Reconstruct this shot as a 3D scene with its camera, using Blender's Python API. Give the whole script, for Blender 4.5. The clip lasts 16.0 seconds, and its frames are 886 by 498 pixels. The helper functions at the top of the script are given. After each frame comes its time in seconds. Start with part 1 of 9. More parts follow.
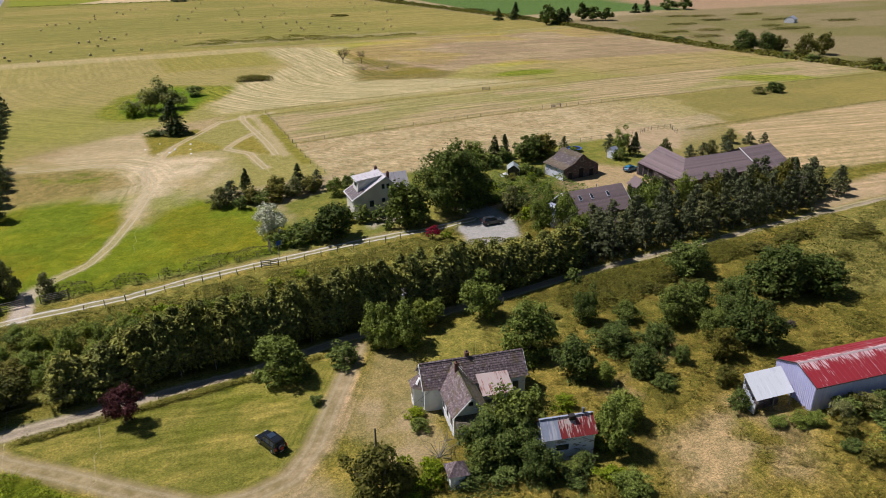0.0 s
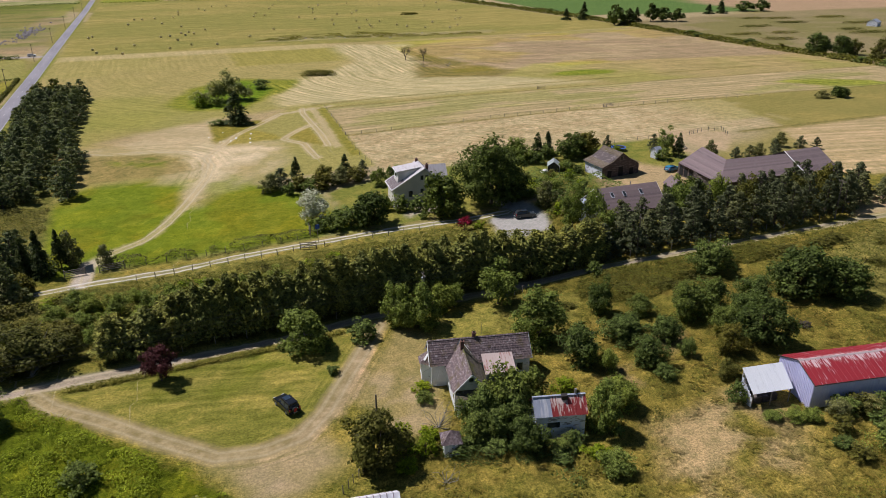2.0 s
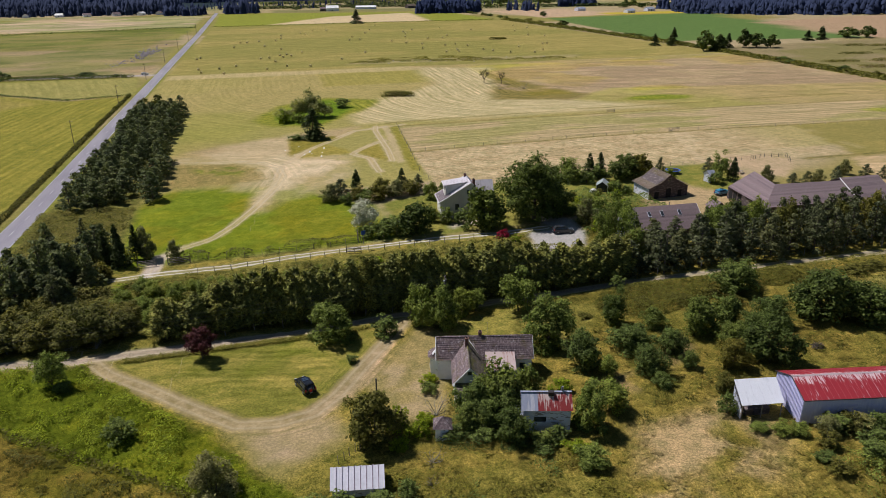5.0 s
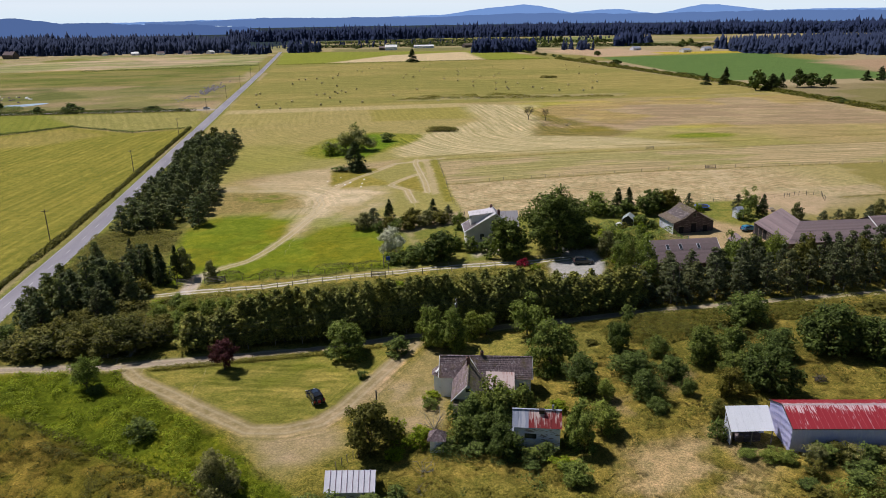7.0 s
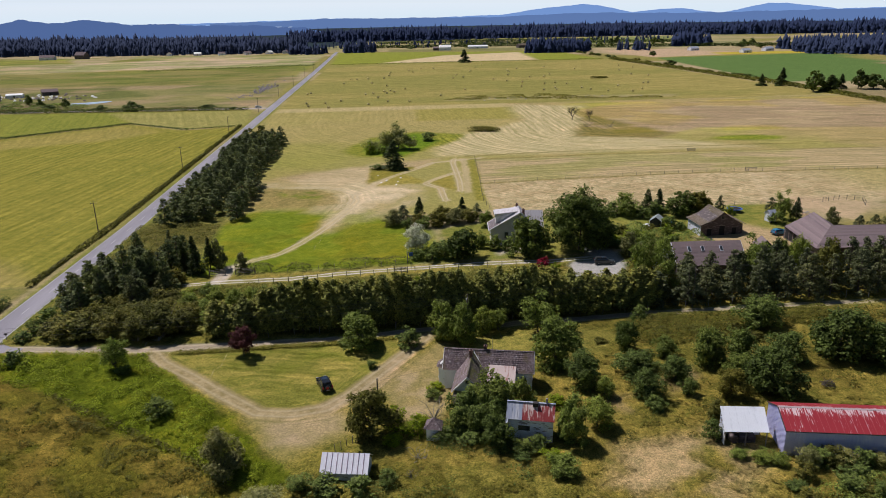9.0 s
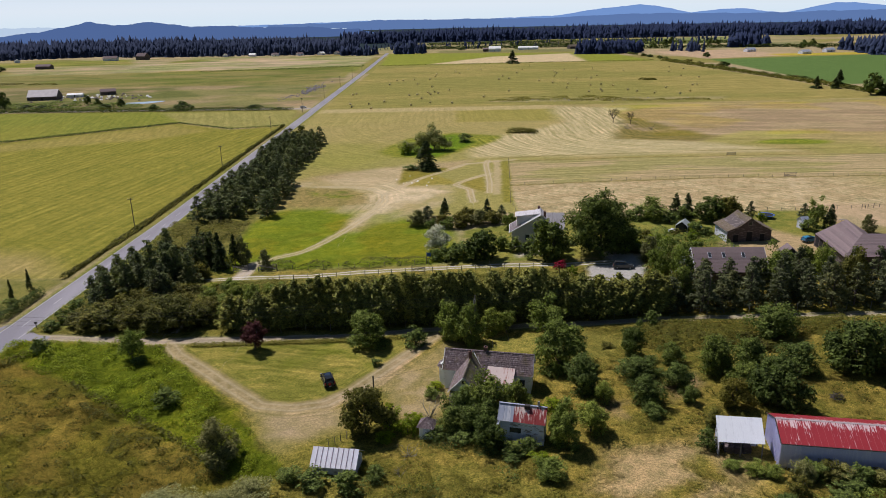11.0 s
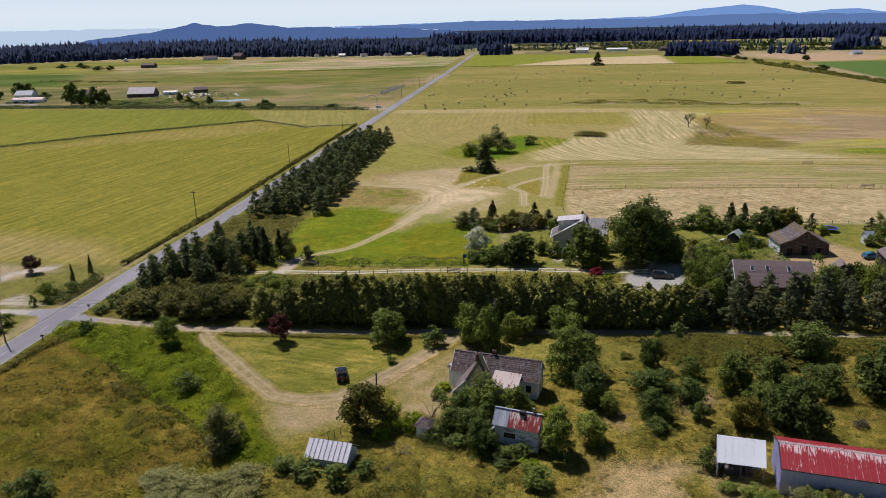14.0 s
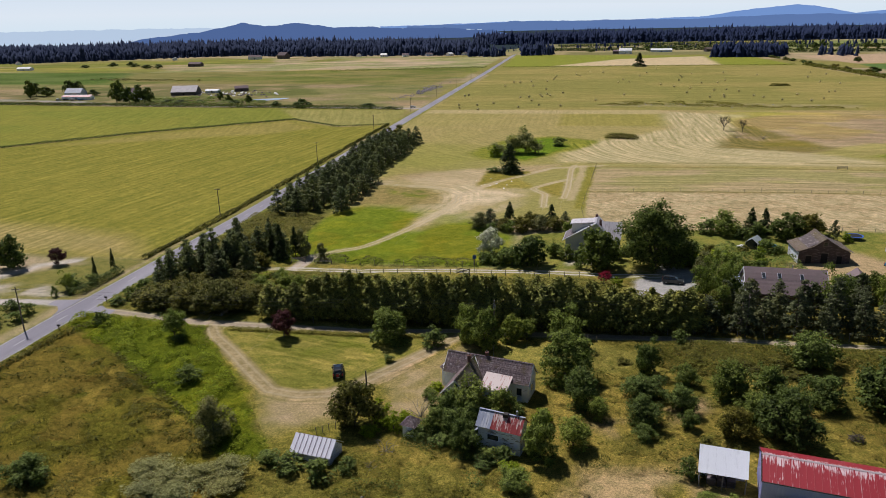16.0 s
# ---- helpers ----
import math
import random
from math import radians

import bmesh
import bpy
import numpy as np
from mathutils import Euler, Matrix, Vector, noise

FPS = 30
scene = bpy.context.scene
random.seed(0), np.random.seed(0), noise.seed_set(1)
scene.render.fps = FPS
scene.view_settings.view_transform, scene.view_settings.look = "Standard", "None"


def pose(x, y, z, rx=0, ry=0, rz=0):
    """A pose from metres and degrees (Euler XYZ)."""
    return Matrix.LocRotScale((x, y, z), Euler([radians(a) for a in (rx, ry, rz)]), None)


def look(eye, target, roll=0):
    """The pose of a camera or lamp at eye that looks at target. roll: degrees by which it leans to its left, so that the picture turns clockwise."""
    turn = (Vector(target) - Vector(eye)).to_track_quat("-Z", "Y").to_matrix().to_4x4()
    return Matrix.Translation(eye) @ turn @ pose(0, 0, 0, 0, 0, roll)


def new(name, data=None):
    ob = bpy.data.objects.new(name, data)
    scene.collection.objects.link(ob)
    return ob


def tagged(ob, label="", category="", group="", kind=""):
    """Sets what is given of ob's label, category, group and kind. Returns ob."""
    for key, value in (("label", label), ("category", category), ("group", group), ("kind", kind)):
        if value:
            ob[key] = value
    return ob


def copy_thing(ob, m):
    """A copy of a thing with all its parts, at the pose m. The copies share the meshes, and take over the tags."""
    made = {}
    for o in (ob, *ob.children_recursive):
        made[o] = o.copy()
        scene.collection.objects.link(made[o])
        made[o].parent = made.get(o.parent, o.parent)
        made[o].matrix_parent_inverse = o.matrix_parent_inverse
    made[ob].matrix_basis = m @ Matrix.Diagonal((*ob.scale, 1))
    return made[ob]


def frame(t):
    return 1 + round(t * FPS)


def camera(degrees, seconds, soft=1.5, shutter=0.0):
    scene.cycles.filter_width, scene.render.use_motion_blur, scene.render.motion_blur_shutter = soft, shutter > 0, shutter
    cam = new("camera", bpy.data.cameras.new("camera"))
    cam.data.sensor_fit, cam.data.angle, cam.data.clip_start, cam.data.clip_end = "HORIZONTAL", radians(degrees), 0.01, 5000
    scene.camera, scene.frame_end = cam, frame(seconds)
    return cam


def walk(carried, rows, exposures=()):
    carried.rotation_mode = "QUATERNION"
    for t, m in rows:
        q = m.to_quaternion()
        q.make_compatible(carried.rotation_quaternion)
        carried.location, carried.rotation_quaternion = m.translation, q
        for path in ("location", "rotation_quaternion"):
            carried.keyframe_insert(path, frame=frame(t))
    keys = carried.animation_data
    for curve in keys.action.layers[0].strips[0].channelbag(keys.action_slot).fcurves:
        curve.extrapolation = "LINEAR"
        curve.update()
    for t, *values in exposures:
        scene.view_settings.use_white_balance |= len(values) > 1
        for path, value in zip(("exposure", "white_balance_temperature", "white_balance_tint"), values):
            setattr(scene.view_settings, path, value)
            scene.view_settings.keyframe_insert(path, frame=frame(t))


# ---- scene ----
# ---- camera and its way ----
cam = camera(64.0, 16.0, 0.75)


def aim(x, y, z, yaw, pitch, roll):
    return pose(x, y, z, 90 + pitch, 0, yaw) @ pose(0, 0, 0, 0, 0, roll)


walk(cam, [
    (0, aim(-42.00, -75.00, 56.26, -26.99, -23.27, -0.37)),
    (0.5, aim(-40.97, -77.10, 56.25, -25.66, -23.29, -0.32)),
    (1, aim(-39.90, -79.20, 56.31, -24.23, -23.29, -0.29)),
    (1.5, aim(-38.80, -81.32, 56.39, -22.72, -23.27, -0.29)),
    (2, aim(-37.59, -83.41, 56.52, -21.09, -23.30, -0.31)),
    (2.5, aim(-36.26, -85.43, 56.65, -19.63, -23.31, -0.38)),
    (3, aim(-34.92, -87.41, 56.70, -18.39, -23.30, -0.49)),
    (3.2, aim(-34.36, -88.19, 56.73, -17.79, -23.33, -0.49)),
    (5.3, aim(-28.25, -96.17, 56.91, -12.36, -20.84, -0.72)),
    (5.5, aim(-27.67, -96.96, 56.95, -11.85, -20.45, -0.72)),
    (6, aim(-26.29, -98.96, 57.09, -10.60, -19.43, -0.72)),
    (6.5, aim(-24.67, -100.84, 57.09, -9.44, -18.47, -0.75)),
    (7, aim(-22.90, -102.47, 56.93, -8.41, -18.44, -0.81)),
    (7.5, aim(-21.35, -103.94, 57.04, -7.20, -18.45, -0.86)),
    (8, aim(-19.63, -105.11, 57.06, -5.98, -18.39, -0.93)),
    (8.5, aim(-17.79, -105.94, 57.10, -4.85, -18.37, -0.99)),
    (9, aim(-15.76, -106.61, 57.13, -3.80, -18.36, -1.06)),
    (11.5, aim(-6.12, -107.86, 57.28, 1.57, -18.16, -1.28)),
    (12, aim(-4.18, -107.97, 57.34, 2.68, -18.12, -1.28)),
    (12.5, aim(-2.29, -107.94, 57.43, 3.89, -18.10, -1.26)),
    (13, aim(-0.30, -107.90, 57.42, 4.99, -18.07, -1.31)),
    (13.5, aim(1.71, -107.77, 57.36, 6.42, -18.01, -1.34)),
    (14, aim(3.72, -107.57, 57.33, 7.74, -17.98, -1.33)),
    (14.5, aim(5.65, -107.34, 57.35, 8.54, -17.98, -1.32)),
    (15, aim(7.66, -107.16, 57.26, 9.18, -17.92, -1.36)),
    (15.5, aim(9.58, -106.93, 57.31, 10.14, -17.91, -1.34)),
    (16, aim(11.35, -106.83, 57.46, 11.30, -17.91, -1.28)),
], exposures=[(0, 0.07), (3, 0.04), (6, 0.0), (9, -0.03), (12, -0.07), (16, -0.08)])


# ---- world and light ----
SUN_WAY = Vector((-0.47, 0.45, 1.0)).normalized()  # towards the sun
world = bpy.data.worlds.new("world")
scene.world = world
world.use_nodes = True
wn = world.node_tree.nodes
sky = wn.new("ShaderNodeTexSky")
sky.sky_type = "NISHITA"
sky.sun_disc = False
sky.sun_elevation = math.asin(SUN_WAY.z)
sky.sun_rotation = math.atan2(SUN_WAY.x, SUN_WAY.y)
sky.air_density, sky.dust_density, sky.ozone_density = 1.0, 0.1, 3.0
wn["Background"].inputs["Strength"].default_value = 0.044
world.node_tree.links.new(sky.outputs[0], wn["Background"].inputs["Color"])
sun = new("sun", bpy.data.lights.new("sun", "SUN"))
sun.data.energy, sun.data.angle, sun.data.color = 4.6, radians(0.5), (1.0, 0.945, 0.945)
sun.matrix_world = look(SUN_WAY * 300, (0, 0, 0))
scene.view_settings.exposure = 0.0


# ---- small helpers ----
def rng_of(seed):
    return np.random.default_rng(seed)


def smooth(a, b, v):
    q = np.clip((np.asarray(v, float) - a) / (b - a), 0, 1)
    return q * q * (3 - 2 * q)


def lie(x, y):
    """Height of the land."""
    near = (-1 + 3 * smooth(-50, 100, x)) * (1 - smooth(110, 260, y)) * (1 - smooth(150, 400, x))
    return near - 0.7 * smooth(110, 260, y)


def lay(x, y):
    return float(lie(x, y))


def value_noise(x, y, size, seed=0):
    """Smooth noise of that grain in metres, 0 to 1, for arrays."""
    u, v = x / size, y / size
    i, j = np.floor(u).astype(np.int64), np.floor(v).astype(np.int64)
    fu, fv = u - i, v - j
    fu, fv = fu * fu * (3 - 2 * fu), fv * fv * (3 - 2 * fv)

    def lattice(a, b):
        n = (a * 374761393 + b * 668265263 + seed * 2147483) & 0xFFFFFFFF
        n = ((n ^ (n >> 13)) * 1274126177) & 0xFFFFFFFF
        return ((n ^ (n >> 16)) & 0xFFFF) / 65535.0

    top = lattice(i, j) * (1 - fu) + lattice(i + 1, j) * fu
    low = lattice(i, j + 1) * (1 - fu) + lattice(i + 1, j + 1) * fu
    return top * (1 - fv) + low * fv


def fbm(x, y, size, seed=0, octaves=3):
    total, weight, out = 0.0, 1.0, 0
    for k in range(octaves):
        out = out + weight * value_noise(x, y, size / 2**k, seed + 17 * k)
        total, weight = total + weight, weight * 0.55
    return out / total


def mesh_of(name, verts, faces, material=None):
    """A mesh from arrays: verts n x 3, faces m x 3 or m x 4."""
    verts, faces = np.asarray(verts, np.float32), np.asarray(faces, np.int32)
    me = bpy.data.meshes.new(name)
    me.vertices.add(len(verts))
    me.vertices.foreach_set("co", verts.ravel())
    me.loops.add(faces.size)
    me.loops.foreach_set("vertex_index", faces.ravel())
    me.polygons.add(len(faces))
    me.polygons.foreach_set("loop_start", np.arange(0, faces.size, faces.shape[1], dtype=np.int32))
    me.update(calc_edges=True)
    if material:
        me.materials.append(material)
    return me


def part(name, bm, material, parent=None, label=""):
    """Links a bmesh (or a mesh) as one mesh object under a thing."""
    if isinstance(bm, bmesh.types.BMesh):
        me = bpy.data.meshes.new(name)
        bmesh.ops.recalc_face_normals(bm, faces=bm.faces)
        bm.to_mesh(me)
        bm.free()
    else:
        me = bm
    if material and not me.materials:
        me.materials.append(material)
    ob = new(name, me)
    ob.parent = parent
    return tagged(ob, label) if label else ob


def thing(name, m, label, category, group="", kind=""):
    """An empty at a thing's base."""
    ob = new(name)
    ob.empty_display_size = 0.3
    ob.matrix_world = m
    return tagged(ob, label, category, group, kind)


def box(bm, x0, x1, y0, y1, z0, z1, bevel=0.0):
    made = bmesh.ops.create_cube(bm, size=1, matrix=Matrix.LocRotScale(
        ((x0 + x1) / 2, (y0 + y1) / 2, (z0 + z1) / 2), None, (x1 - x0, y1 - y0, z1 - z0)))
    if bevel:
        edges = {e for v in made["verts"] for e in v.link_edges}
        bmesh.ops.bevel(bm, geom=list(edges), offset=bevel, segments=1, affect="EDGES")
    return bm


def boxed(x0, x1, y0, y1, z0, z1, bevel=0.0):
    return box(bmesh.new(), x0, x1, y0, y1, z0, z1, bevel)


def rod(bm, a, b, r0, r1=None, sides=8):
    """A tapered rod from a to b."""
    a, b = Vector(a), Vector(b)
    r1 = r0 if r1 is None else r1
    m = Matrix.Translation((a + b) / 2) @ (b - a).to_track_quat("Z", "Y").to_matrix().to_4x4()
    bmesh.ops.create_cone(bm, cap_ends=True, segments=sides, radius1=r0, radius2=r1, depth=(b - a).length, matrix=m)
    return bm


def solid(points, thick):
    """A slab below a flat outline of points."""
    bm = bmesh.new()
    pts = [Vector(p) for p in points]
    n = (pts[1] - pts[0]).cross(pts[2] - pts[0]).normalized()
    if n.z < 0:
        n = -n
    top = [bm.verts.new(p) for p in pts]
    low = [bm.verts.new(p - n * thick) for p in pts]
    bm.faces.new(top)
    bm.faces.new(low[::-1])
    for k in range(len(pts)):
        j = (k + 1) % len(pts)
        bm.faces.new((top[k], low[k], low[j], top[j]))
    return bm


def prism(outline, y0, y1):
    """An outline of (x, z) drawn out along y."""
    bm = bmesh.new()
    a = [bm.verts.new((x, y0, z)) for x, z in outline]
    b = [bm.verts.new((x, y1, z)) for x, z in outline]
    bm.faces.new(a)
    bm.faces.new(b[::-1])
    for k in range(len(outline)):
        j = (k + 1) % len(outline)
        bm.faces.new((a[k], b[k], b[j], a[j]))
    return bm


# ---- materials ----
class Nodes:
    """A node material under construction."""

    def __init__(self, name, rough=0.8, metal=0.0, spec=0.3):
        self.mat = bpy.data.materials.new(name)
        self.mat.use_nodes = True
        self.n, self.l = self.mat.node_tree.nodes, self.mat.node_tree.links
        self.out = self.n["Material Output"]
        self.p = self.n["Principled BSDF"]
        self.p.inputs["Roughness"].default_value = rough
        self.p.inputs["Metallic"].default_value = metal
        self.p.inputs["Specular IOR Level"].default_value = spec
        self.where = self.n.new("ShaderNodeTexCoord").outputs["Object"]

    def link(self, a, b):
        self.l.new(a, b)

    def noise(self, size, detail=3.0, stretch=None, where=None, rough=0.55):
        tex = self.n.new("ShaderNodeTexNoise")
        tex.inputs["Scale"].default_value, tex.inputs["Detail"].default_value = 1.0 / size, detail
        tex.inputs["Roughness"].default_value = rough
        source = where or self.where
        if stretch:
            m = self.n.new("ShaderNodeMapping")
            m.inputs["Scale"].default_value = stretch
            self.link(source, m.inputs["Vector"])
            source = m.outputs[0]
        self.link(source, tex.inputs["Vector"])
        return tex.outputs["Fac"]

    def ramp(self, fac, stops):
        r = self.n.new("ShaderNodeValToRGB")
        e = r.color_ramp.elements
        while len(e) < len(stops):
            e.new(0.5)
        for k, (at, c) in enumerate(stops):
            e[k].position = at
            e[k].color = (*c, 1) if len(c) == 3 else c
        self.link(fac, r.inputs["Fac"])
        return r.outputs["Color"]

    def span(self, fac, a, b, low=0.0, high=1.0):
        m = self.n.new("ShaderNodeMapRange")
        for k, v in enumerate((a, b, low, high)):
            m.inputs[k + 1].default_value = v
        self.link(fac, m.inputs[0])
        return m.outputs[0]

    def mix(self, fac, a, b, blend="MIX"):
        m = self.n.new("ShaderNodeMix")
        m.data_type, m.blend_type = "RGBA", blend
        for k, v in ((0, fac), (6, a), (7, b)):
            if isinstance(v, (int, float)):
                m.inputs[k].default_value = v
            elif isinstance(v, tuple):
                m.inputs[k].default_value = (*v, 1)
            else:
                self.link(v, m.inputs[k])
        return m.outputs[2]

    def math(self, op, a, b=0.0):
        m = self.n.new("ShaderNodeMath")
        m.operation = op
        for k, v in ((0, a), (1, b)):
            if isinstance(v, (int, float)):
                m.inputs[k].default_value = v
            else:
                self.link(v, m.inputs[k])
        return m.outputs[0]

    def random_object(self):
        return self.n.new("ShaderNodeObjectInfo").outputs["Random"]

    def random_island(self):
        return self.n.new("ShaderNodeNewGeometry").outputs["Random Per Island"]

    def color(self, c):
        if isinstance(c, tuple):
            self.p.inputs["Base Color"].default_value = (*c, 1)
        else:
            self.link(c, self.p.inputs["Base Color"])
        return self

    def bump(self, height, strength=0.4, depth=0.05):
        b = self.n.new("ShaderNodeBump")
        b.inputs["Strength"].default_value, b.inputs["Distance"].default_value = strength, depth
        self.link(height, b.inputs["Height"])
        self.link(b.outputs[0], self.p.inputs["Normal"])
        return self


def leaf_material(name, dark, light, through_light=0.3, rough=0.55, soft=0.45):
    """Leaves: a mix of two greens leaf by leaf, clump by clump and tree by tree, with some light let through."""
    k = Nodes(name, rough, spec=0.06)
    clump = k.noise(0.9 if soft < 0.6 else 1.6, 3.0, rough=0.65)
    fac = k.math("ADD", k.math("MULTIPLY", k.random_island(), 1 - soft), k.math("MULTIPLY", k.span(clump, 0.3, 0.7), soft))
    c = k.mix(fac, tuple(0.55 * v for v in dark), tuple(1.25 * v for v in light))
    c = k.mix(1.0, c, k.ramp(k.random_object(), [(0.0, (0.78, 0.80, 0.80)), (0.5, (1.0, 1.0, 1.0)), (1.0, (1.2, 1.12, 0.95))]), "MULTIPLY")
    k.color(c)
    t = k.n.new("ShaderNodeBsdfTranslucent")
    k.link(k.mix(1.0, c, (1.1, 1.25, 0.6), "MULTIPLY"), t.inputs["Color"])
    m = k.n.new("ShaderNodeMixShader")
    m.inputs[0].default_value = through_light * 0.72
    k.link(k.p.outputs[0], m.inputs[1])
    k.link(t.outputs[0], m.inputs[2])
    k.link(m.outputs[0], k.out.inputs["Surface"])
    return k.mat


LEAF_ORCHARD = leaf_material("leaves_orchard", (0.017, 0.031, 0.011), (0.205, 0.258, 0.066), 0.4)
LEAF_DARK = leaf_material("leaves_dark", (0.013, 0.026, 0.010), (0.150, 0.192, 0.046), 0.35)
LEAF_LIGHT = leaf_material("leaves_light", (0.036, 0.058, 0.012), (0.290, 0.345, 0.076), 0.4)
LEAF_BANK = leaf_material("leaves_bank", (0.060, 0.062, 0.012), (0.218, 0.206, 0.040), 0.35, soft=0.7)
LEAF_LIME = leaf_material("leaves_lime", (0.055, 0.100, 0.006), (0.290, 0.360, 0.024), 0.4)
LEAF_OLIVE = leaf_material("leaves_olive", (0.034, 0.036, 0.010), (0.200, 0.188, 0.042), 0.35)
LEAF_BRAMBLE = leaf_material("leaves_bramble", (0.110, 0.115, 0.040), (0.360, 0.355, 0.150), 0.4)
LEAF_WILLOW = leaf_material("leaves_willow", (0.110, 0.118, 0.042), (0.350, 0.355, 0.140), 0.45)
LEAF_WEED = leaf_material("leaves_weed", (0.085, 0.125, 0.009), (0.315, 0.370, 0.028), 0.45, soft=0.7)
LEAF_THORN = leaf_material("leaves_thorn", (0.026, 0.029, 0.010), (0.205, 0.200, 0.052), 0.3)
LEAF_GREY = leaf_material("leaves_grey", (0.085, 0.090, 0.036), (0.270, 0.265, 0.110), 0.4)
LEAF_SILVER = leaf_material("leaves_silver", (0.24, 0.26, 0.21), (0.58, 0.60, 0.52))
LEAF_PURPLE = leaf_material("leaves_purple", (0.026, 0.011, 0.014), (0.115, 0.042, 0.050))
LEAF_RED = leaf_material("leaves_red", (0.20, 0.010, 0.030), (0.45, 0.03, 0.07))
NEEDLE_CYPRESS = leaf_material("needles_cypress", (0.018, 0.026, 0.010), (0.340, 0.345, 0.088), 0.10)
NEEDLE_PINE = leaf_material("needles_pine", (0.034, 0.042, 0.024), (0.172, 0.186, 0.090), 0.3)
NEEDLE_BELT = leaf_material("needles_belt", (0.036, 0.050, 0.024), (0.190, 0.215, 0.092), 0.35)
NEEDLE_FIR = leaf_material("needles_fir", (0.018, 0.030, 0.012), (0.100, 0.125, 0.040), 0.2)


def bark_material(name, c0, c1):
    k = Nodes(name, 0.9)
    n = k.noise(0.12, 4.0, (1, 1, 0.2))
    return k.color(k.ramp(n, [(0.3, c0), (0.7, c1)])).bump(n, 0.5, 0.03).mat


BARK = bark_material("bark", (0.045, 0.036, 0.028), (0.15, 0.125, 0.10))
BARK_PALE = bark_material("bark_pale", (0.14, 0.125, 0.105), (0.32, 0.30, 0.26))


def ground_material():
    k = Nodes("ground", 0.95, spec=0.03)
    a = k.n.new("ShaderNodeVertexColor")
    a.layer_name = "zone"
    grain = k.noise(0.32, 2.5, rough=0.7)
    patch = k.noise(1.7, 3.0, rough=0.65)
    wide = k.noise(14.0, 3.0)
    fleck = k.noise(0.16, 2.0, rough=0.8)
    c = k.mix(k.span(a.outputs["Alpha"], 0.15, 0.9, 0.35, 1.0), a.outputs["Color"], k.ramp(grain, [(0.36, (0.60, 0.63, 0.58)), (0.5, (1, 1, 1)), (0.64, (1.40, 1.36, 1.30))]), "MULTIPLY")
    c = k.mix(k.span(a.outputs["Alpha"], 0.35, 0.85, 0.30, 1.0), c, k.ramp(patch, [(0.36, (0.60, 0.68, 0.55)), (0.64, (1.34, 1.26, 1.22))]), "MULTIPLY")
    c = k.mix(1.0, c, k.ramp(wide, [(0.3, (0.92, 0.95, 0.92)), (0.7, (1.07, 1.05, 1.05))]), "MULTIPLY")
    c = k.mix(k.span(a.outputs["Alpha"], 0.2, 0.6, 0.2, 0.9), c, k.mix(1.0, c, k.ramp(fleck, [(0.34, (0.76, 0.79, 0.74)), (0.48, (1, 1, 1)), (0.60, (1.05, 1.04, 1.03)), (0.70, (1.45, 1.4, 1.5))]), "MULTIPLY"))
    # mown rows and wheel tracks
    mow, ways, more = (k.n.new("ShaderNodeVertexColor") for _ in range(3))
    mow.layer_name, ways.layer_name, more.layer_name = "mow", "ways", "more_ways"
    parts = k.n.new("ShaderNodeSeparateColor")
    k.link(mow.outputs["Color"], parts.inputs[0])
    lines = k.math("SINE", k.math("ADD", k.math("MULTIPLY", parts.outputs[0], 2.6), k.math("MULTIPLY", k.noise(7.0, 2.0), 3.5)))
    lines2 = k.math("SINE", k.math("ADD", k.math("MULTIPLY", parts.outputs[0], 0.83), k.math("MULTIPLY", k.noise(16.0, 2.0), 5.0)))
    row = k.math("ADD", k.math("MULTIPLY", lines, 0.6), k.math("MULTIPLY", lines2, 0.4))
    broken = k.span(k.noise(7.0, 3.0), 0.35, 0.62, 0.35, 1.0)
    c = k.mix(k.math("MULTIPLY", parts.outputs[1], broken), c, k.mix(1.0, c, k.ramp(k.span(row, -1.0, 1.0), [(0.0, (0.78, 0.82, 0.70)), (0.5, (1, 1, 1)), (1.0, (1.26, 1.22, 1.25))]), "MULTIPLY"))
    # long streaks of cut grass that follow the rows
    lengthwise = k.n.new("ShaderNodeCombineXYZ")
    k.link(k.math("MULTIPLY", parts.outputs[0], 0.9), lengthwise.inputs[0])
    k.link(k.math("MULTIPLY", mow.outputs["Alpha"], 0.03), lengthwise.inputs[1])
    streak = k.noise(1.0, 4.0, where=lengthwise.outputs[0], rough=0.65)
    c = k.mix(parts.outputs[1], c, k.mix(1.0, c, k.ramp(streak, [(0.34, (0.74, 0.79, 0.66)), (0.5, (1, 1, 1)), (0.62, (1.22, 1.18, 1.22)), (0.72, (1.45, 1.38, 1.55))]), "MULTIPLY"))
    ragged = k.math("ADD", k.math("MULTIPLY", k.math("SUBTRACT", patch, 0.5), 1.5), k.math("MULTIPLY", k.math("SUBTRACT", grain, 0.5), 0.8))
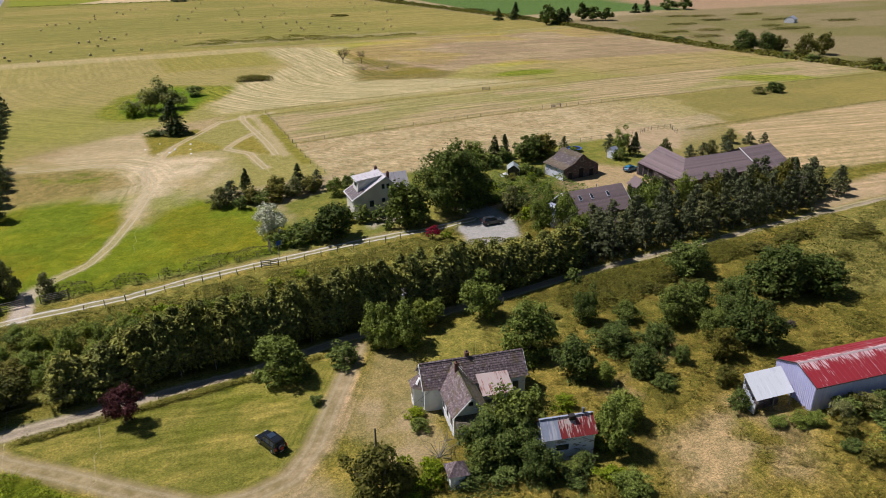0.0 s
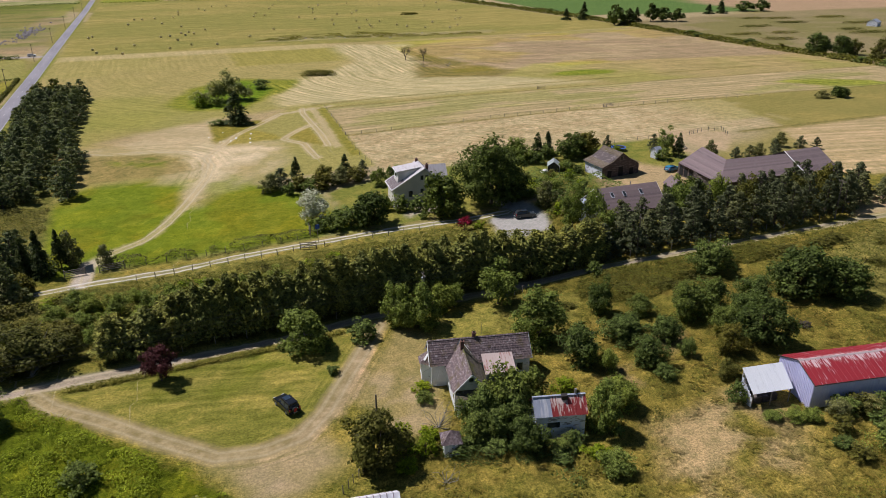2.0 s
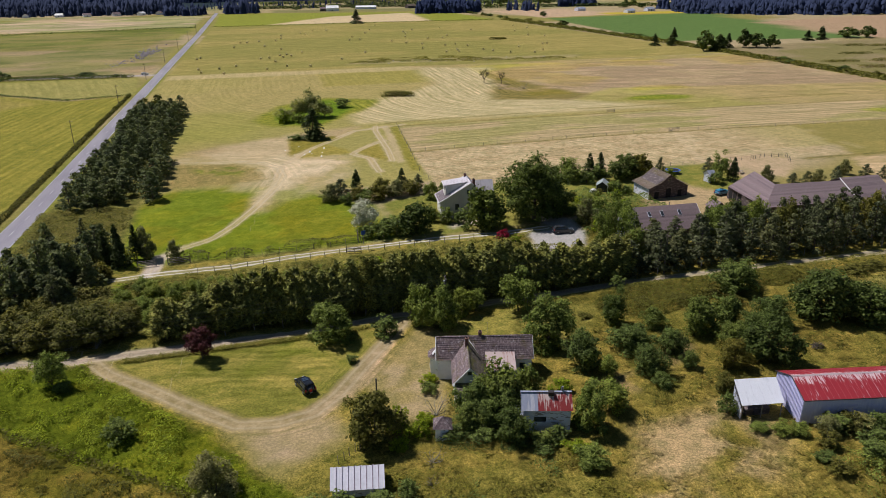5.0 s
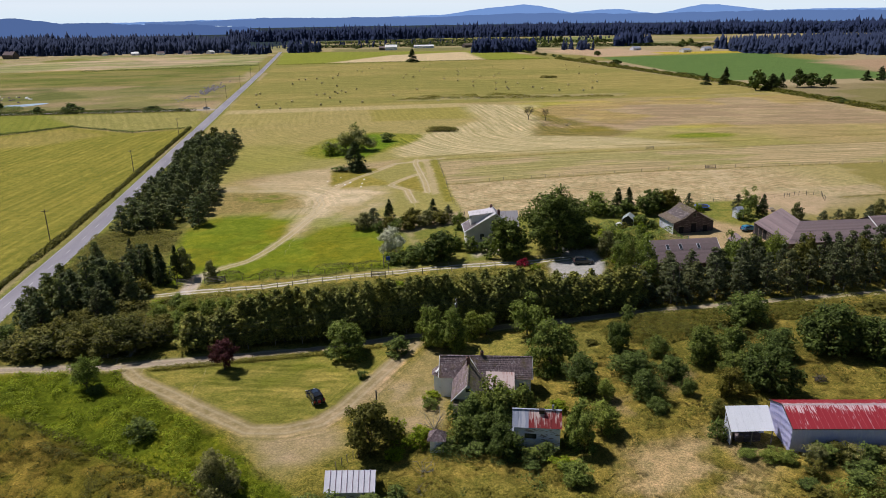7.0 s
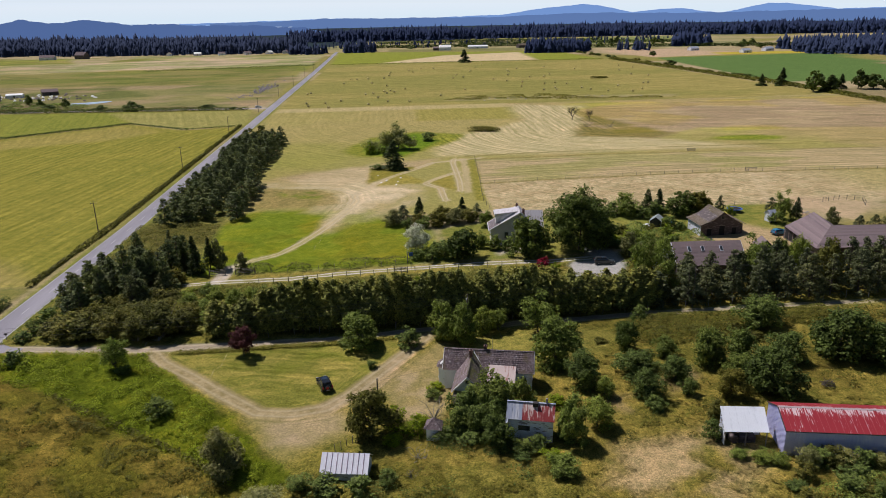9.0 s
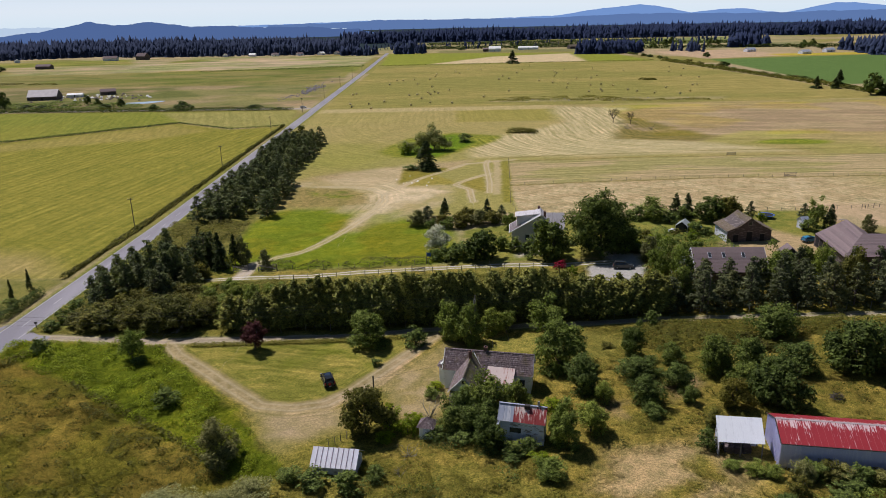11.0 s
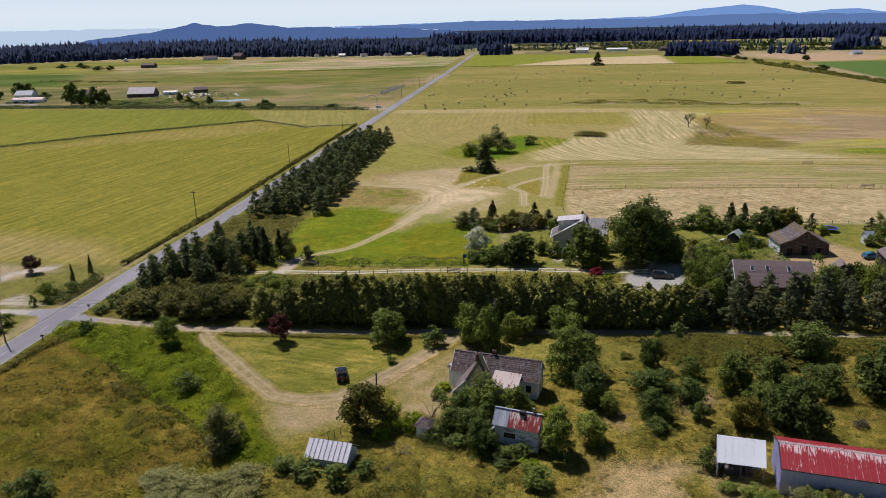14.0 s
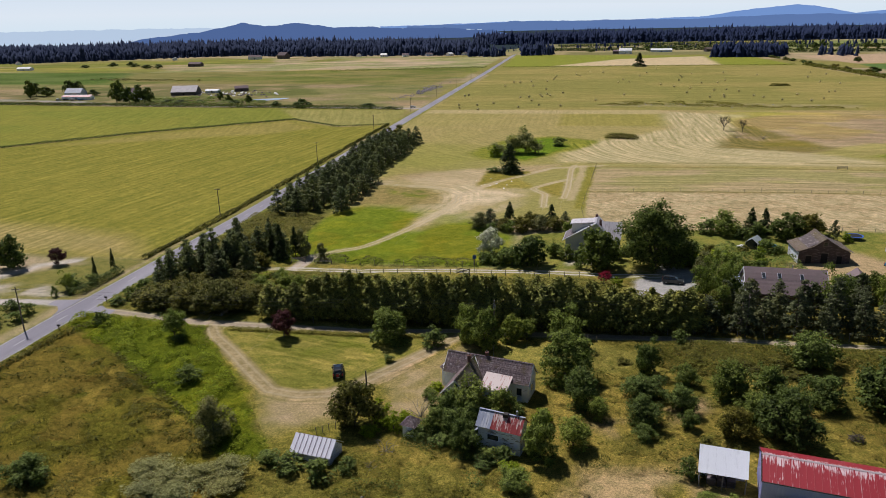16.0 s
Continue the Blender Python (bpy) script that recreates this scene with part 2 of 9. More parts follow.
    for layer, channels in ((ways, 3), (more, 4)):
        split = k.n.new("ShaderNodeSeparateColor")
        k.link(layer.outputs["Color"], split.inputs[0])
        for ch in range(channels):
            d = k.math("ABSOLUTE", split.outputs[ch] if ch < 3 else layer.outputs["Alpha"])
            rut = k.math("ABSOLUTE", k.math("SUBTRACT", d, 0.78))
            lane = layer is more and ch in (0, 3)
            yard = layer is ways and ch == 0
            if yard:
                bare = k.span(k.math("ADD", d, ragged), 2.0, 1.0)
                c = k.mix(k.math("MULTIPLY", k.math("MULTIPLY", bare, parts.outputs[2]), 0.72), c, k.mix(k.span(patch, 0.35, 0.65), (0.215, 0.168, 0.082), (0.375, 0.298, 0.185)))
            wear = k.span(k.math("ADD", rut, k.math("MULTIPLY", ragged, 0.45)), 0.36, 0.10)
            c = k.mix(k.math("MULTIPLY", k.math("MULTIPLY", wear, parts.outputs[2]), 0.28 if yard else 0.95 if ch == 3 else 0.6 if lane else 0.7), c, k.mix(k.span(grain, 0.35, 0.65), *(((0.44, 0.41, 0.37), (0.66, 0.62, 0.57)) if ch == 3 else ((0.36, 0.295, 0.185), (0.56, 0.475, 0.330)))))
    k.color(c)
    h = k.math("ADD", k.math("MULTIPLY", grain, 0.5), k.math("MULTIPLY", patch, 0.5))
    b = k.n.new("ShaderNodeBump")
    b.inputs["Distance"].default_value = 0.28
    k.link(k.math("MULTIPLY", a.outputs["Alpha"], 0.75), b.inputs["Strength"])
    k.link(h, b.inputs["Height"])
    k.link(b.outputs[0], k.p.inputs["Normal"])
    return k.mat


GROUND = ground_material()


def tuft_material():
    k = Nodes("grass_blades", 0.9, spec=0.03)
    clump = k.noise(0.8, 3.0, rough=0.7)
    a = k.n.new("ShaderNodeVertexColor")
    a.layer_name = "zone"
    c = k.mix(1.0, a.outputs["Color"], k.ramp(k.random_island(), [(0.0, (0.76, 0.81, 0.70)), (0.6, (1.0, 1.0, 0.94)), (1.0, (1.26, 1.2, 1.02))]), "MULTIPLY")
    k.color(k.mix(1.0, c, k.ramp(clump, [(0.36, (0.62, 0.68, 0.56)), (0.5, (1, 1, 1)), (0.66, (1.3, 1.24, 1.2))]), "MULTIPLY"))
    up = k.n.new("ShaderNodeCombineXYZ")
    up.inputs[2].default_value = 1.0
    k.link(up.outputs[0], k.p.inputs["Normal"])
    return k.mat


TUFT = tuft_material()


def asphalt_material():
    k = Nodes("asphalt", 0.85)
    n, w = k.noise(0.08, 4.0), k.noise(5.0, 3.0, (1, 0.15, 1))
    c = k.ramp(n, [(0.3, (0.200, 0.188, 0.215)), (0.7, (0.285, 0.268, 0.300))])
    c = k.mix(1.0, c, k.ramp(w, [(0.35, (0.82, 0.82, 0.84)), (0.65, (1.1, 1.1, 1.1))]), "MULTIPLY")
    return k.color(c).bump(n, 0.3, 0.01).mat


ASPHALT = asphalt_material()


def plain(name, c, rough=0.7, metal=0.0, vary=0.18, size=0.6, spec=0.3):
    """Paint or the like: one colour with stains at two scales."""
    k = Nodes(name, rough, metal, spec)
    n, f = k.noise(size, 4.0), k.noise(size * 0.12, 3.0)
    lo, hi = tuple(v * (1 - vary) for v in c), tuple(min(1, v * (1 + vary)) for v in c)
    col = k.mix(k.span(f, 0.3, 0.7, 0.0, 0.35), k.ramp(n, [(0.3, lo), (0.7, hi)]), tuple(v * (1 - 1.4 * vary) for v in c))
    return k.color(col).bump(f, 0.15, 0.01).mat


ROAD_PAINT = plain("road_paint", (0.50, 0.49, 0.48), 0.7)
HAY = plain("hay", (0.62, 0.53, 0.27), 0.95, vary=0.3, size=0.3)
WIRE = plain("wire", (0.03, 0.03, 0.03), 0.5)
POLE_WOOD = bark_material("pole_wood", (0.09, 0.075, 0.06), (0.20, 0.17, 0.14))
POST_WOOD = bark_material("post_wood", (0.13, 0.115, 0.10), (0.30, 0.27, 0.24))


# ---- the land ----
def along(x, y, points):
    """Distance to a line of points."""
    best = np.full(np.shape(x), 1e9)
    for (ax, ay), (bx, by) in zip(points[:-1], points[1:]):
        dx, dy = bx - ax, by - ay
        s = np.clip(((x - ax) * dx + (y - ay) * dy) / (dx * dx + dy * dy), 0, 1)
        best = np.minimum(best, np.hypot(x - ax - s * dx, y - ay - s * dy))
    return best


def inside(x, y, points, soft=1.0):
    """How far a place is inside an outline, 0 to 1 over a soft edge."""
    hit = np.zeros(np.shape(x), bool)
    ring = points + points[:1]
    for (ax, ay), (bx, by) in zip(ring[:-1], ring[1:]):
        if ay != by:
            hit ^= ((ay > y) != (by > y)) & (x < (bx - ax) * (y - ay) / (by - ay) + ax)
    d = along(x, y, ring)
    return smooth(-soft, soft, np.where(hit, d, -d))


TAN, STUBBLE, OLIVE = (0.33, 0.275, 0.155), (0.41, 0.34, 0.195), (0.235, 0.205, 0.070)
WEST, HAYFIELD = (0.202, 0.190, 0.034), (0.224, 0.206, 0.060)
CROP, STRAW = (0.098, 0.158, 0.045), (0.50, 0.41, 0.24)

NORTH_LANE = [(-93, 50), (-66, 49.0), (-56, 50.2), (-40, 50.6), (-28, 52.6), (-12, 53), (0, 53.3), (12, 52.8), (20, 51.6), (30, 52)]
SOUTH_LANE = [(-93, 19), (-85, 18.4), (-76, 17.2), (-65, 15.6), (-50, 16.2), (-38, 16.4), (-26, 16.4), (-12, 18), (13, 17.8), (30, 18.2), (44, 17.8), (63, 17.1), (95, 16.4), (150, 16), (420, 16)]
YARD_TRACK = [(-61, 14), (-58.5, 10.2), (-51.5, 4), (-44.5, -3), (-38.5, -8.6), (-33, -9.6), (-28, -8.6), (-24, -4.5), (-19, 3), (-13.8, 10.5), (-11, 15)]
FIELD_TRACK = [(-57, 50), (-56.7, 58), (-54, 63), (-46.4, 69.3), (-41.6, 78.3), (-37.1, 90), (-31.2, 108.5), (-28.8, 120.4), (-30.0, 131), (-35, 138.8), (-42, 142.4), (-54, 144.2), (-66, 147.4), (-70, 153), (-71, 187), (-69, 224)]
TRACK_FORK = [(-31, 118), (-29, 131), (-25.1, 139.3), (-17.9, 154.2), (-10, 164.8), (-0.2, 178.4), (10.5, 181.2), (20, 184)]
TRACK_FORK_2 = [(9, 184), (7.6, 176), (7.2, 142.7), (6.2, 127.4)]
TRACK_FORK_3 = [(12.4, 184), (12, 174.7), (8.7, 125)]
TRACK_LOOP = [(8, 157.2), (1.6, 151.2), (-5.4, 141.3), (-0.3, 132.8), (0.1, 115.5)]
WORN = [(-71, 150), (-58, 153), (-36, 170), (-24.5, 182), (-25, 157), (-22, 140), (-5.6, 133), (-4.8, 124), (-11, 111), (-18.6, 102), (-26, 96), (-31.5, 91), (-36.5, 85), (-38.4, 94), (-35, 107), (-35.5, 124), (-42.5, 137)]


def beside(x, y, points):
    """Distance to a line of points, signed by side, at most 8."""
    best, sign = np.full(np.shape(x), 1e9), np.ones(np.shape(x))
    for (ax, ay), (bx, by) in zip(points[:-1], points[1:]):
        dx, dy = bx - ax, by - ay
        s = np.clip(((x - ax) * dx + (y - ay) * dy) / (dx * dx + dy * dy), 0, 1)
        d = np.hypot(x - ax - s * dx, y - ay - s * dy)
        sign = np.where(d < best, np.where(dx * (y - ay) - dy * (x - ax) >= 0, 1.0, -1.0), sign)
        best = np.minimum(best, d)
    return np.minimum(best, 8) * sign


def road_x(y):
    """The road's centre line."""
    return np.interp(y, [10, 60, 100, 200, 300, 400, 700, 1040, 1130], [-95.3, -94.3, -93.7, -94.6, -95.4, -96.4, -98.5, -103.5, -105.0])


def ways_of(x, y):
    """Signed distances to the wheel tracks, and how the mown rows run."""
    lines = (YARD_TRACK, FIELD_TRACK, TRACK_FORK, SOUTH_LANE, TRACK_FORK_2, TRACK_LOOP)
    d = [beside(x, y, line) for line in lines]
    one = np.ones_like(x)
    ways = np.stack([d[0], d[1], d[2], one], -1)
    more = np.stack([d[3], d[4], d[5], beside(x, y, NORTH_LANE)], -1)
    nearest = np.minimum.reduce([np.abs(v) for v in (*d, more[..., 3])])
    u, g = np.zeros_like(x), np.zeros_like(x)

    run = np.zeros_like(x)

    def rows(mask, across, strength, lengthwise):
        nonlocal u, g, run
        run = np.where(mask > 0.02, lengthwise, run)
        u = np.where(mask > 0.02, across, u)
        g = np.where(mask > 0.02, mask * strength, g)

    rows(inside(x, y, [(-92, 371), (296, 374), (255, 800), (-90, 800)], 3), (y - 0.04 * x) / 2.2, 0.7, x)
    bend = np.where((x < 40) & (y < 300), np.hypot(x - 40, y - 300), np.where(y >= 300, 40 - x, 300 - y))
    rows(inside(x, y, [(-92, 130), (-40, 160), (60, 205), (60, 371), (-92, 371)], 5), bend / 1.5, 0.35, np.where(y >= 300, y, 300 + 60 * np.arctan2(x - 40, 300 - y)))
    arc = np.where((x < 100) & (y < 250), np.hypot(x - 100, y - 250), np.where(y >= 250, 100 - x, 250 - y))
    rows(inside(x, y, [(0, 190), (100, 186), (110, 345), (62, 370), (58, 290), (2, 240)], 5), arc / 1.35, 1.0, np.where(y >= 250, y, 250 + 50 * np.arctan2(x - 100, 250 - y)))
    rows(inside(x, y, [(104, 192), (292, 184), (292, 368), (110, 368)], 4), (y + 0.12 * x) / 1.8, 0.8, x)
    rows(inside(x, y, [(15, 138), (292, 128), (292, 176), (18, 178)], 2), (y + 0.03 * x) / 1.6, 0.9, x)
    rows(inside(x, y, [(116, 22), (292, 18), (292, 86), (142, 84), (119, 45)], 2), (y + 0.2 * x) / 1.5, 0.9, x)
    rows(inside(x, y, [(13.5, 90), (146, 88), (158, 130), (13.5, 136)], 1), (x + 0.75 * y) / 1.3, 0.55, (y - 0.75 * x) * 6)
    rows(inside(x, y, [(-100, 52), (-700, 60), (-700, 110), (-284, 208), (-237, 260), (-168, 319), (-130, 290), (-100, 296)], 3), (x - 0.16 * y) / 1.5, 0.75, y)
    rows(inside(x, y, [(-100, 300), (-284, 211), (-700, 112), (-700, 412), (-450, 396), (-108, 372)], 3) * (y > 215), (x + 0.3 * y) / 2.0, 0.45, y)
    rows(inside(x, y, [(-44, 108), (-34, 104), (-27, 118), (-20, 140), (-26, 158), (-40, 172), (-60, 165), (-48, 140)], 4), d[1] * 1.1, 0.6, y)
    rows(inside(x, y, [(-59, 12.5), (-51, 4.5), (-44, -2.5), (-37.5, -8), (-30, -8.5), (-24, -3.5), (-14, 11), (-12, 15), (-40, 14)], 1), (y + 0.25 * x) / 0.8, 0.85, (x - 0.25 * y) * 8)
    rows(smooth(5.0, 3.0, np.abs(d[0])) * (y < 13), d[0] * 1.7, 0.75, (x - y) * 5)
    mow = np.stack([u, np.clip(g, 0, 1), smooth(7.0, 5.0, nearest), run], -1)
    return ways, more, mow


def land(x, y):
    """Colour of the ground cover, and in the fourth place how rough it is."""
    wob = (fbm(x, y, 9, 3) - 0.5) * 5
    wob2 = (fbm(x, y, 2.2, 5) - 0.5) * 1.8
    xs, ys = x + wob2, y + (fbm(x, y, 2.2, 8) - 0.5) * 1.8
    xw, yw = x + wob, y + (fbm(x, y, 9, 11) - 0.5) * 5
    big, mid, fine = fbm(x, y, 160, 21), fbm(x, y, 30, 22), fbm(x, y, 4.5, 23)
    c = np.zeros((*x.shape, 4))

    def over(mask, colour, rough=0.4):
        m = np.clip(mask, 0, 1)[..., None]
        c[:] = c * (1 - m) + m * np.array([*colour, rough])

    def tint(mask, times):
        c[..., :3] *= 1 + np.clip(mask, 0, 1)[..., None] * (np.array(times) - 1)

    # far patchwork
    over(np.ones_like(x), OLIVE, 0.4)
    over(smooth(0.50, 0.54, big), TAN)
    over(smooth(0.42, 0.40, big) * (mid > 0), HAYFIELD)
    # fields north of the farm, east of the road
    over(inside(x, y, [(-92, 100), (296, 100), (296, 372), (-92, 372)], 1.5), (0.315, 0.255, 0.110))
    tint(inside(x, y, [(-92, 100), (296, 100), (296, 372), (-92, 372)], 1.5) * smooth(0.4, 0.65, fbm(x, y, 55, 31)), (0.86, 0.96, 0.72))
    over(inside(xs, ys, [(-92, 371), (296, 374), (255, 800), (-90, 800)], 1.5), HAYFIELD)
    tint(inside(x, y, [(-92, 371), (296, 374), (255, 800), (-90, 800)]) * smooth(0.40, 0.60, fbm(x * 0.35, y, 40, 33)), (1.22, 1.14, 1.25))
    over(inside(x, y, [(-90, 806), (250, 800), (240, 1010), (-100, 1110)], 3), (0.21, 0.225, 0.035))
    over(inside(xw, yw, [(-30, 815), (170, 812), (180, 1010), (60, 960)], 5), STRAW)
    over(inside(x, y, [(300, 470), (480, 440), (560, 830), (318, 800)], 3), CROP)
    over(inside(x, y, [(320, 812), (470, 850), (420, 1010), (300, 1000)], 3), (0.42, 0.32, 0.20))
    over(inside(x, y, [(420, 842), (560, 838), (545, 880), (430, 885)], 2), (0.40, 0.33, 0.04))
    over(inside(xw, yw, [(298, 100), (800, 60), (760, 430), (480, 430), (298, 410)], 4), (0.232, 0.195, 0.100))
    tint(inside(x, y, [(298, 100), (800, 60), (760, 430), (298, 410)]) * smooth(0.5, 0.62, fbm(x, y, 40, 35)), (0.80, 0.86, 0.66))
    over(inside(x, y, [(480, 430), (800, 420), (760, 700), (500, 640)], 4), (0.34, 0.25, 0.15))
    over(inside(x, y, [(-92, 200), (62, 200), (52, 371), (-92, 371)], 6) * 0.75, (0.300, 0.260, 0.092))
    over(inside(xw, y, [(-2, 300), (52, 300), (58, 370), (-2, 370)], 3) * 0.7, (0.250, 0.225, 0.050))
    swath = inside(xw, y, [(2, 192), (60, 186), (140, 187), (107, 219), (74, 233), (92, 285), (96, 326), (108, 345), (62, 366), (58, 290), (34, 262), (4, 236)], 5)
    over(swath, (0.40, 0.345, 0.185))
    over(inside(x, yw, [(-90, 352), (60, 352), (60, 371), (-90, 371)], 3) * 0.7, (0.42, 0.35, 0.18))
    over(inside(xw, yw, [(-72, 150), (-46, 172), (-34, 196), (-40, 232), (-74, 240)], 8) * 0.6, (0.235, 0.230, 0.052))
    over(inside(xw, yw, [(74, 233), (107, 219), (140, 250), (165, 245), (292, 222), (292, 360), (183, 350), (125, 350), (96, 326), (92, 285)], 3), (0.292, 0.228, 0.132))
    tint(inside(x, y, [(92, 219), (292, 219), (292, 362), (92, 362)]) * smooth(0.48, 0.64, fbm(x * 0.6, y, 22, 49)), (1.16, 1.18, 1.15))
    over(inside(xw, yw, [(72, 231), (107, 220), (122, 232), (104, 290), (98, 330), (90, 290)], 5) * 0.95 * smooth(0.25, 0.5, fbm(x * 0.5 + y * 0.2, y, 9, 42)), (0.175, 0.150, 0.042))
    tint(inside(x, y, [(92, 236), (292, 236), (292, 362), (92, 362)]) * smooth(0.52, 0.66, fbm(x, y, 34, 41)), (1.04, 1.04, 0.72))
    # rows of mown tan grass and the stubble field behind the houses
    rows = inside(x, ys, [(14, 137), (292, 128), (292, 174), (16, 181)], 1.0)
    over(rows, (0.335, 0.275, 0.145))
    tint(rows * smooth(0.5, 0.6, fbm(x * 0.3, y, 12, 44)), (0.82, 0.90, 0.70))
    over(inside(x, ys, [(146, 87), (292, 87), (292, 132), (202, 129.4), (158, 130.5)], 1.5), (0.228, 0.200, 0.062))
    tint(inside(x, y, [(146, 87), (292, 87), (292, 132), (158, 130)]) * smooth(0.45, 0.62, fbm(x * 0.5, y, 14, 48)), (1.16, 1.12, 1.12))
    over(inside(x, ys, [(116, 22), (292, 18), (292, 86), (200, 86), (142, 84), (130, 60), (119, 45)], 1.2), (0.39, 0.310, 0.165))
    over(smooth(1.6, 0.5, np.abs(y - 86.8 + wob2 * 0.4)) * (x > 128) * (x < 292), (0.17, 0.150, 0.050), 0.7)
    over(inside(xw, yw, [(206, 153), (227, 155), (249, 142), (250, 128), (221, 135)], 2.5), (0.215, 0.225, 0.040), 0.6)
    over(inside(xs, ys, [(108, 70), (122, 84), (126, 91), (112, 91), (104, 80)], 1.0), (0.40, 0.315, 0.185), 0.3)
    stub = inside(x, ys, [(13.5, 90), (108, 89.5), (146, 88), (158, 130), (112, 133.6), (13.5, 136)], 0.8)
    stub = stub * (0.35 + 0.65 * smooth(150, 112, x))
    over(stub, STUBBLE, 0.55)
    tint(stub * smooth(0.42, 0.62, fbm(x * 0.6, y, 2.6, 46)), (0.84, 0.82, 0.78))
    over(smooth(1.5, 0.6, along(xs, ys, [(111, 134), (100, 105), (93.5, 85)])) * 0.8, (0.45, 0.37, 0.22), 0.3)
    over(smooth(1.1, 0.4, along(xs, ys, [(114, 134), (106, 112)])) * 0.7, (0.45, 0.37, 0.22), 0.3)
    over(smooth(1.0, 0.3, along(xs, ys, [(158, 123), (154, 92)])) * 0.5, (0.33, 0.28, 0.13), 0.4)
    for yy in (135.0, 179.5):
        over(smooth(1.2, 0.4, np.abs(y - yy + 0.03 * (x - 60) + wob2 * 0.3)) * (x > 12) * (x < 292), (0.20, 0.170, 0.060), 0.7)
    over(smooth(1.5, 0.5, np.abs(y - 189 - 0.03 * (x - 14))) * (x > 14) * (x < 292) * 0.8, (0.20, 0.175, 0.06), 0.7)

    # the green field by the houses and the worn ground round the field track
    pasture = [(-68, 54), (-2, 56), (-6, 84), (-20, 100), (-26, 112), (-60, 112), (-70, 96)]
    over(inside(xw, yw, pasture, 3), (0.132, 0.167, 0.014), 0.5)
    tint(inside(xw, yw, pasture, 3) * smooth(0.52, 0.66, fbm(x, y, 13, 52)), (1.12, 0.95, 1.0))
    tint(inside(xw, yw, pasture, 3) * smooth(0.58, 0.68, fbm(x, y, 4, 53)), (1.22, 1.16, 1.3))
    tint(inside(xw, yw, pasture, 3) * smooth(0.45, 0.65, fbm(x, y, 7, 51)), (1.16, 1.07, 0.95))
    over(inside(xw, yw, [(-36, 138), (-6, 170), (2, 186), (-20, 182), (-60, 160)], 4) * 0.8, (0.37, 0.290, 0.165))
    over(inside(xs, ys, [(-91.5, 60), (-66, 60), (-67, 100), (-70, 150), (-72, 242), (-91.5, 242)], 1.5), (0.140, 0.132, 0.036), 0.8)
    fan = inside(xw, yw, [(-44, 108), (-36, 106), (-28, 118), (-18, 134), (-4, 138), (-20, 150), (-26, 160), (-34, 176), (-50, 168), (-46, 146), (-38, 132)], 3)
    over(fan * 0.6, (0.43, 0.355, 0.205), 0.35)
    worn = inside(xw, yw, WORN, 3.5) * (0.45 + 0.55 * smooth(0.35, 0.6, fbm(x, y, 6, 54)))
    over(worn * 0.8, (0.405, 0.340, 0.195), 0.4)
    core = inside(xw, yw, [(-36, 95), (-32, 114), (-33, 127), (-35, 137), (-30, 146), (-25, 140), (-20, 137), (-8, 135), (-13, 124), (-23, 117), (-29, 108)], 3)
    over(core * (0.35 + 0.65 * smooth(0.34, 0.6, fbm(x, y, 5, 57))), (0.52, 0.435, 0.275), 0.4)
    forks = np.minimum.reduce([along(xs, ys, t) for t in (TRACK_FORK, TRACK_FORK_2, TRACK_FORK_3, TRACK_LOOP)])
    over(smooth(1.8, 0.9, forks) * 0.65, (0.44, 0.36, 0.215), 0.3)
    over(smooth(1.8, 0.8, along(xs, ys, FIELD_TRACK)) * (0.15 + 0.5 * smooth(140, 125, y)), (0.43, 0.36, 0.21), 0.3)
    over(inside(xs, ys, [(-71, 146), (-57, 142), (-44, 140.5), (-37, 133.5), (-34, 118), (-48, 115.5), (-60, 116), (-68, 109)], 1.5) * (0.6 + 0.4 * fbm(x, y, 5, 58)), (0.235, 0.192, 0.070), 0.7)
    over(inside(xs, ys, [(-56.6, 136), (-47, 138.6), (-39, 131.5), (-42, 126), (-54, 129.6)], 2.0) * smooth(0.3, 0.6, fbm(x, y, 4, 59)), (0.160, 0.172, 0.028), 0.7)
    over(inside(xs, ys, [(-25.5, 172), (-9, 172), (-7, 168), (-19, 155), (-26, 145)], 1.0), (0.205, 0.180, 0.034), 0.6)
    over(inside(xs, ys, [(-23, 142), (-6, 142), (-6, 147), (-13, 160)], 1.0) * 0.9, (0.265, 0.225, 0.048), 0.6)
    over(inside(xs, ys, [(0, 134), (5, 128), (5.5, 153), (-3, 144)], 0.8) * 0.9, (0.235, 0.200, 0.040), 0.6)
    over(inside(xs, ys, [(14.6, 184), (17.8, 184), (12.6, 112), (9.6, 112)], 0.6), (0.215, 0.195, 0.040), 0.6)
    over(inside(xw, yw, [(-40, 212), (-36, 204), (-31, 197), (-11, 192), (2, 214), (14, 231), (20, 250), (-4, 261), (-27, 246)], 3), (0.190, 0.195, 0.030), 0.7)
    over(inside(xw, yw, [(-30, 208), (-26, 200), (-12, 197), (-2, 214), (6, 232), (-4, 256), (-24, 238)], 2.5), (0.115, 0.175, 0.013), 0.7)
    over(smooth(10, 6, np.hypot((xw - 148) / 2.2, (yw - 212))), (0.165, 0.190, 0.024), 0.7)
    over(inside(xw, yw, [(20, 395), (180, 385), (190, 400), (40, 415)], 4) * 0.6 * (0.3 + fine), (0.33, 0.275, 0.16))
    over(inside(xw, yw, [(30, 398), (100, 396), (90, 408), (20, 410)], 3) * smooth(0.45, 0.55, fine), (0.15, 0.145, 0.05), 0.9)
    over(inside(xw, yw, [(-150, 1115), (240, 1085), (560, 1020), (800, 1600), (-150, 1565)], 8), (0.215, 0.205, 0.095))
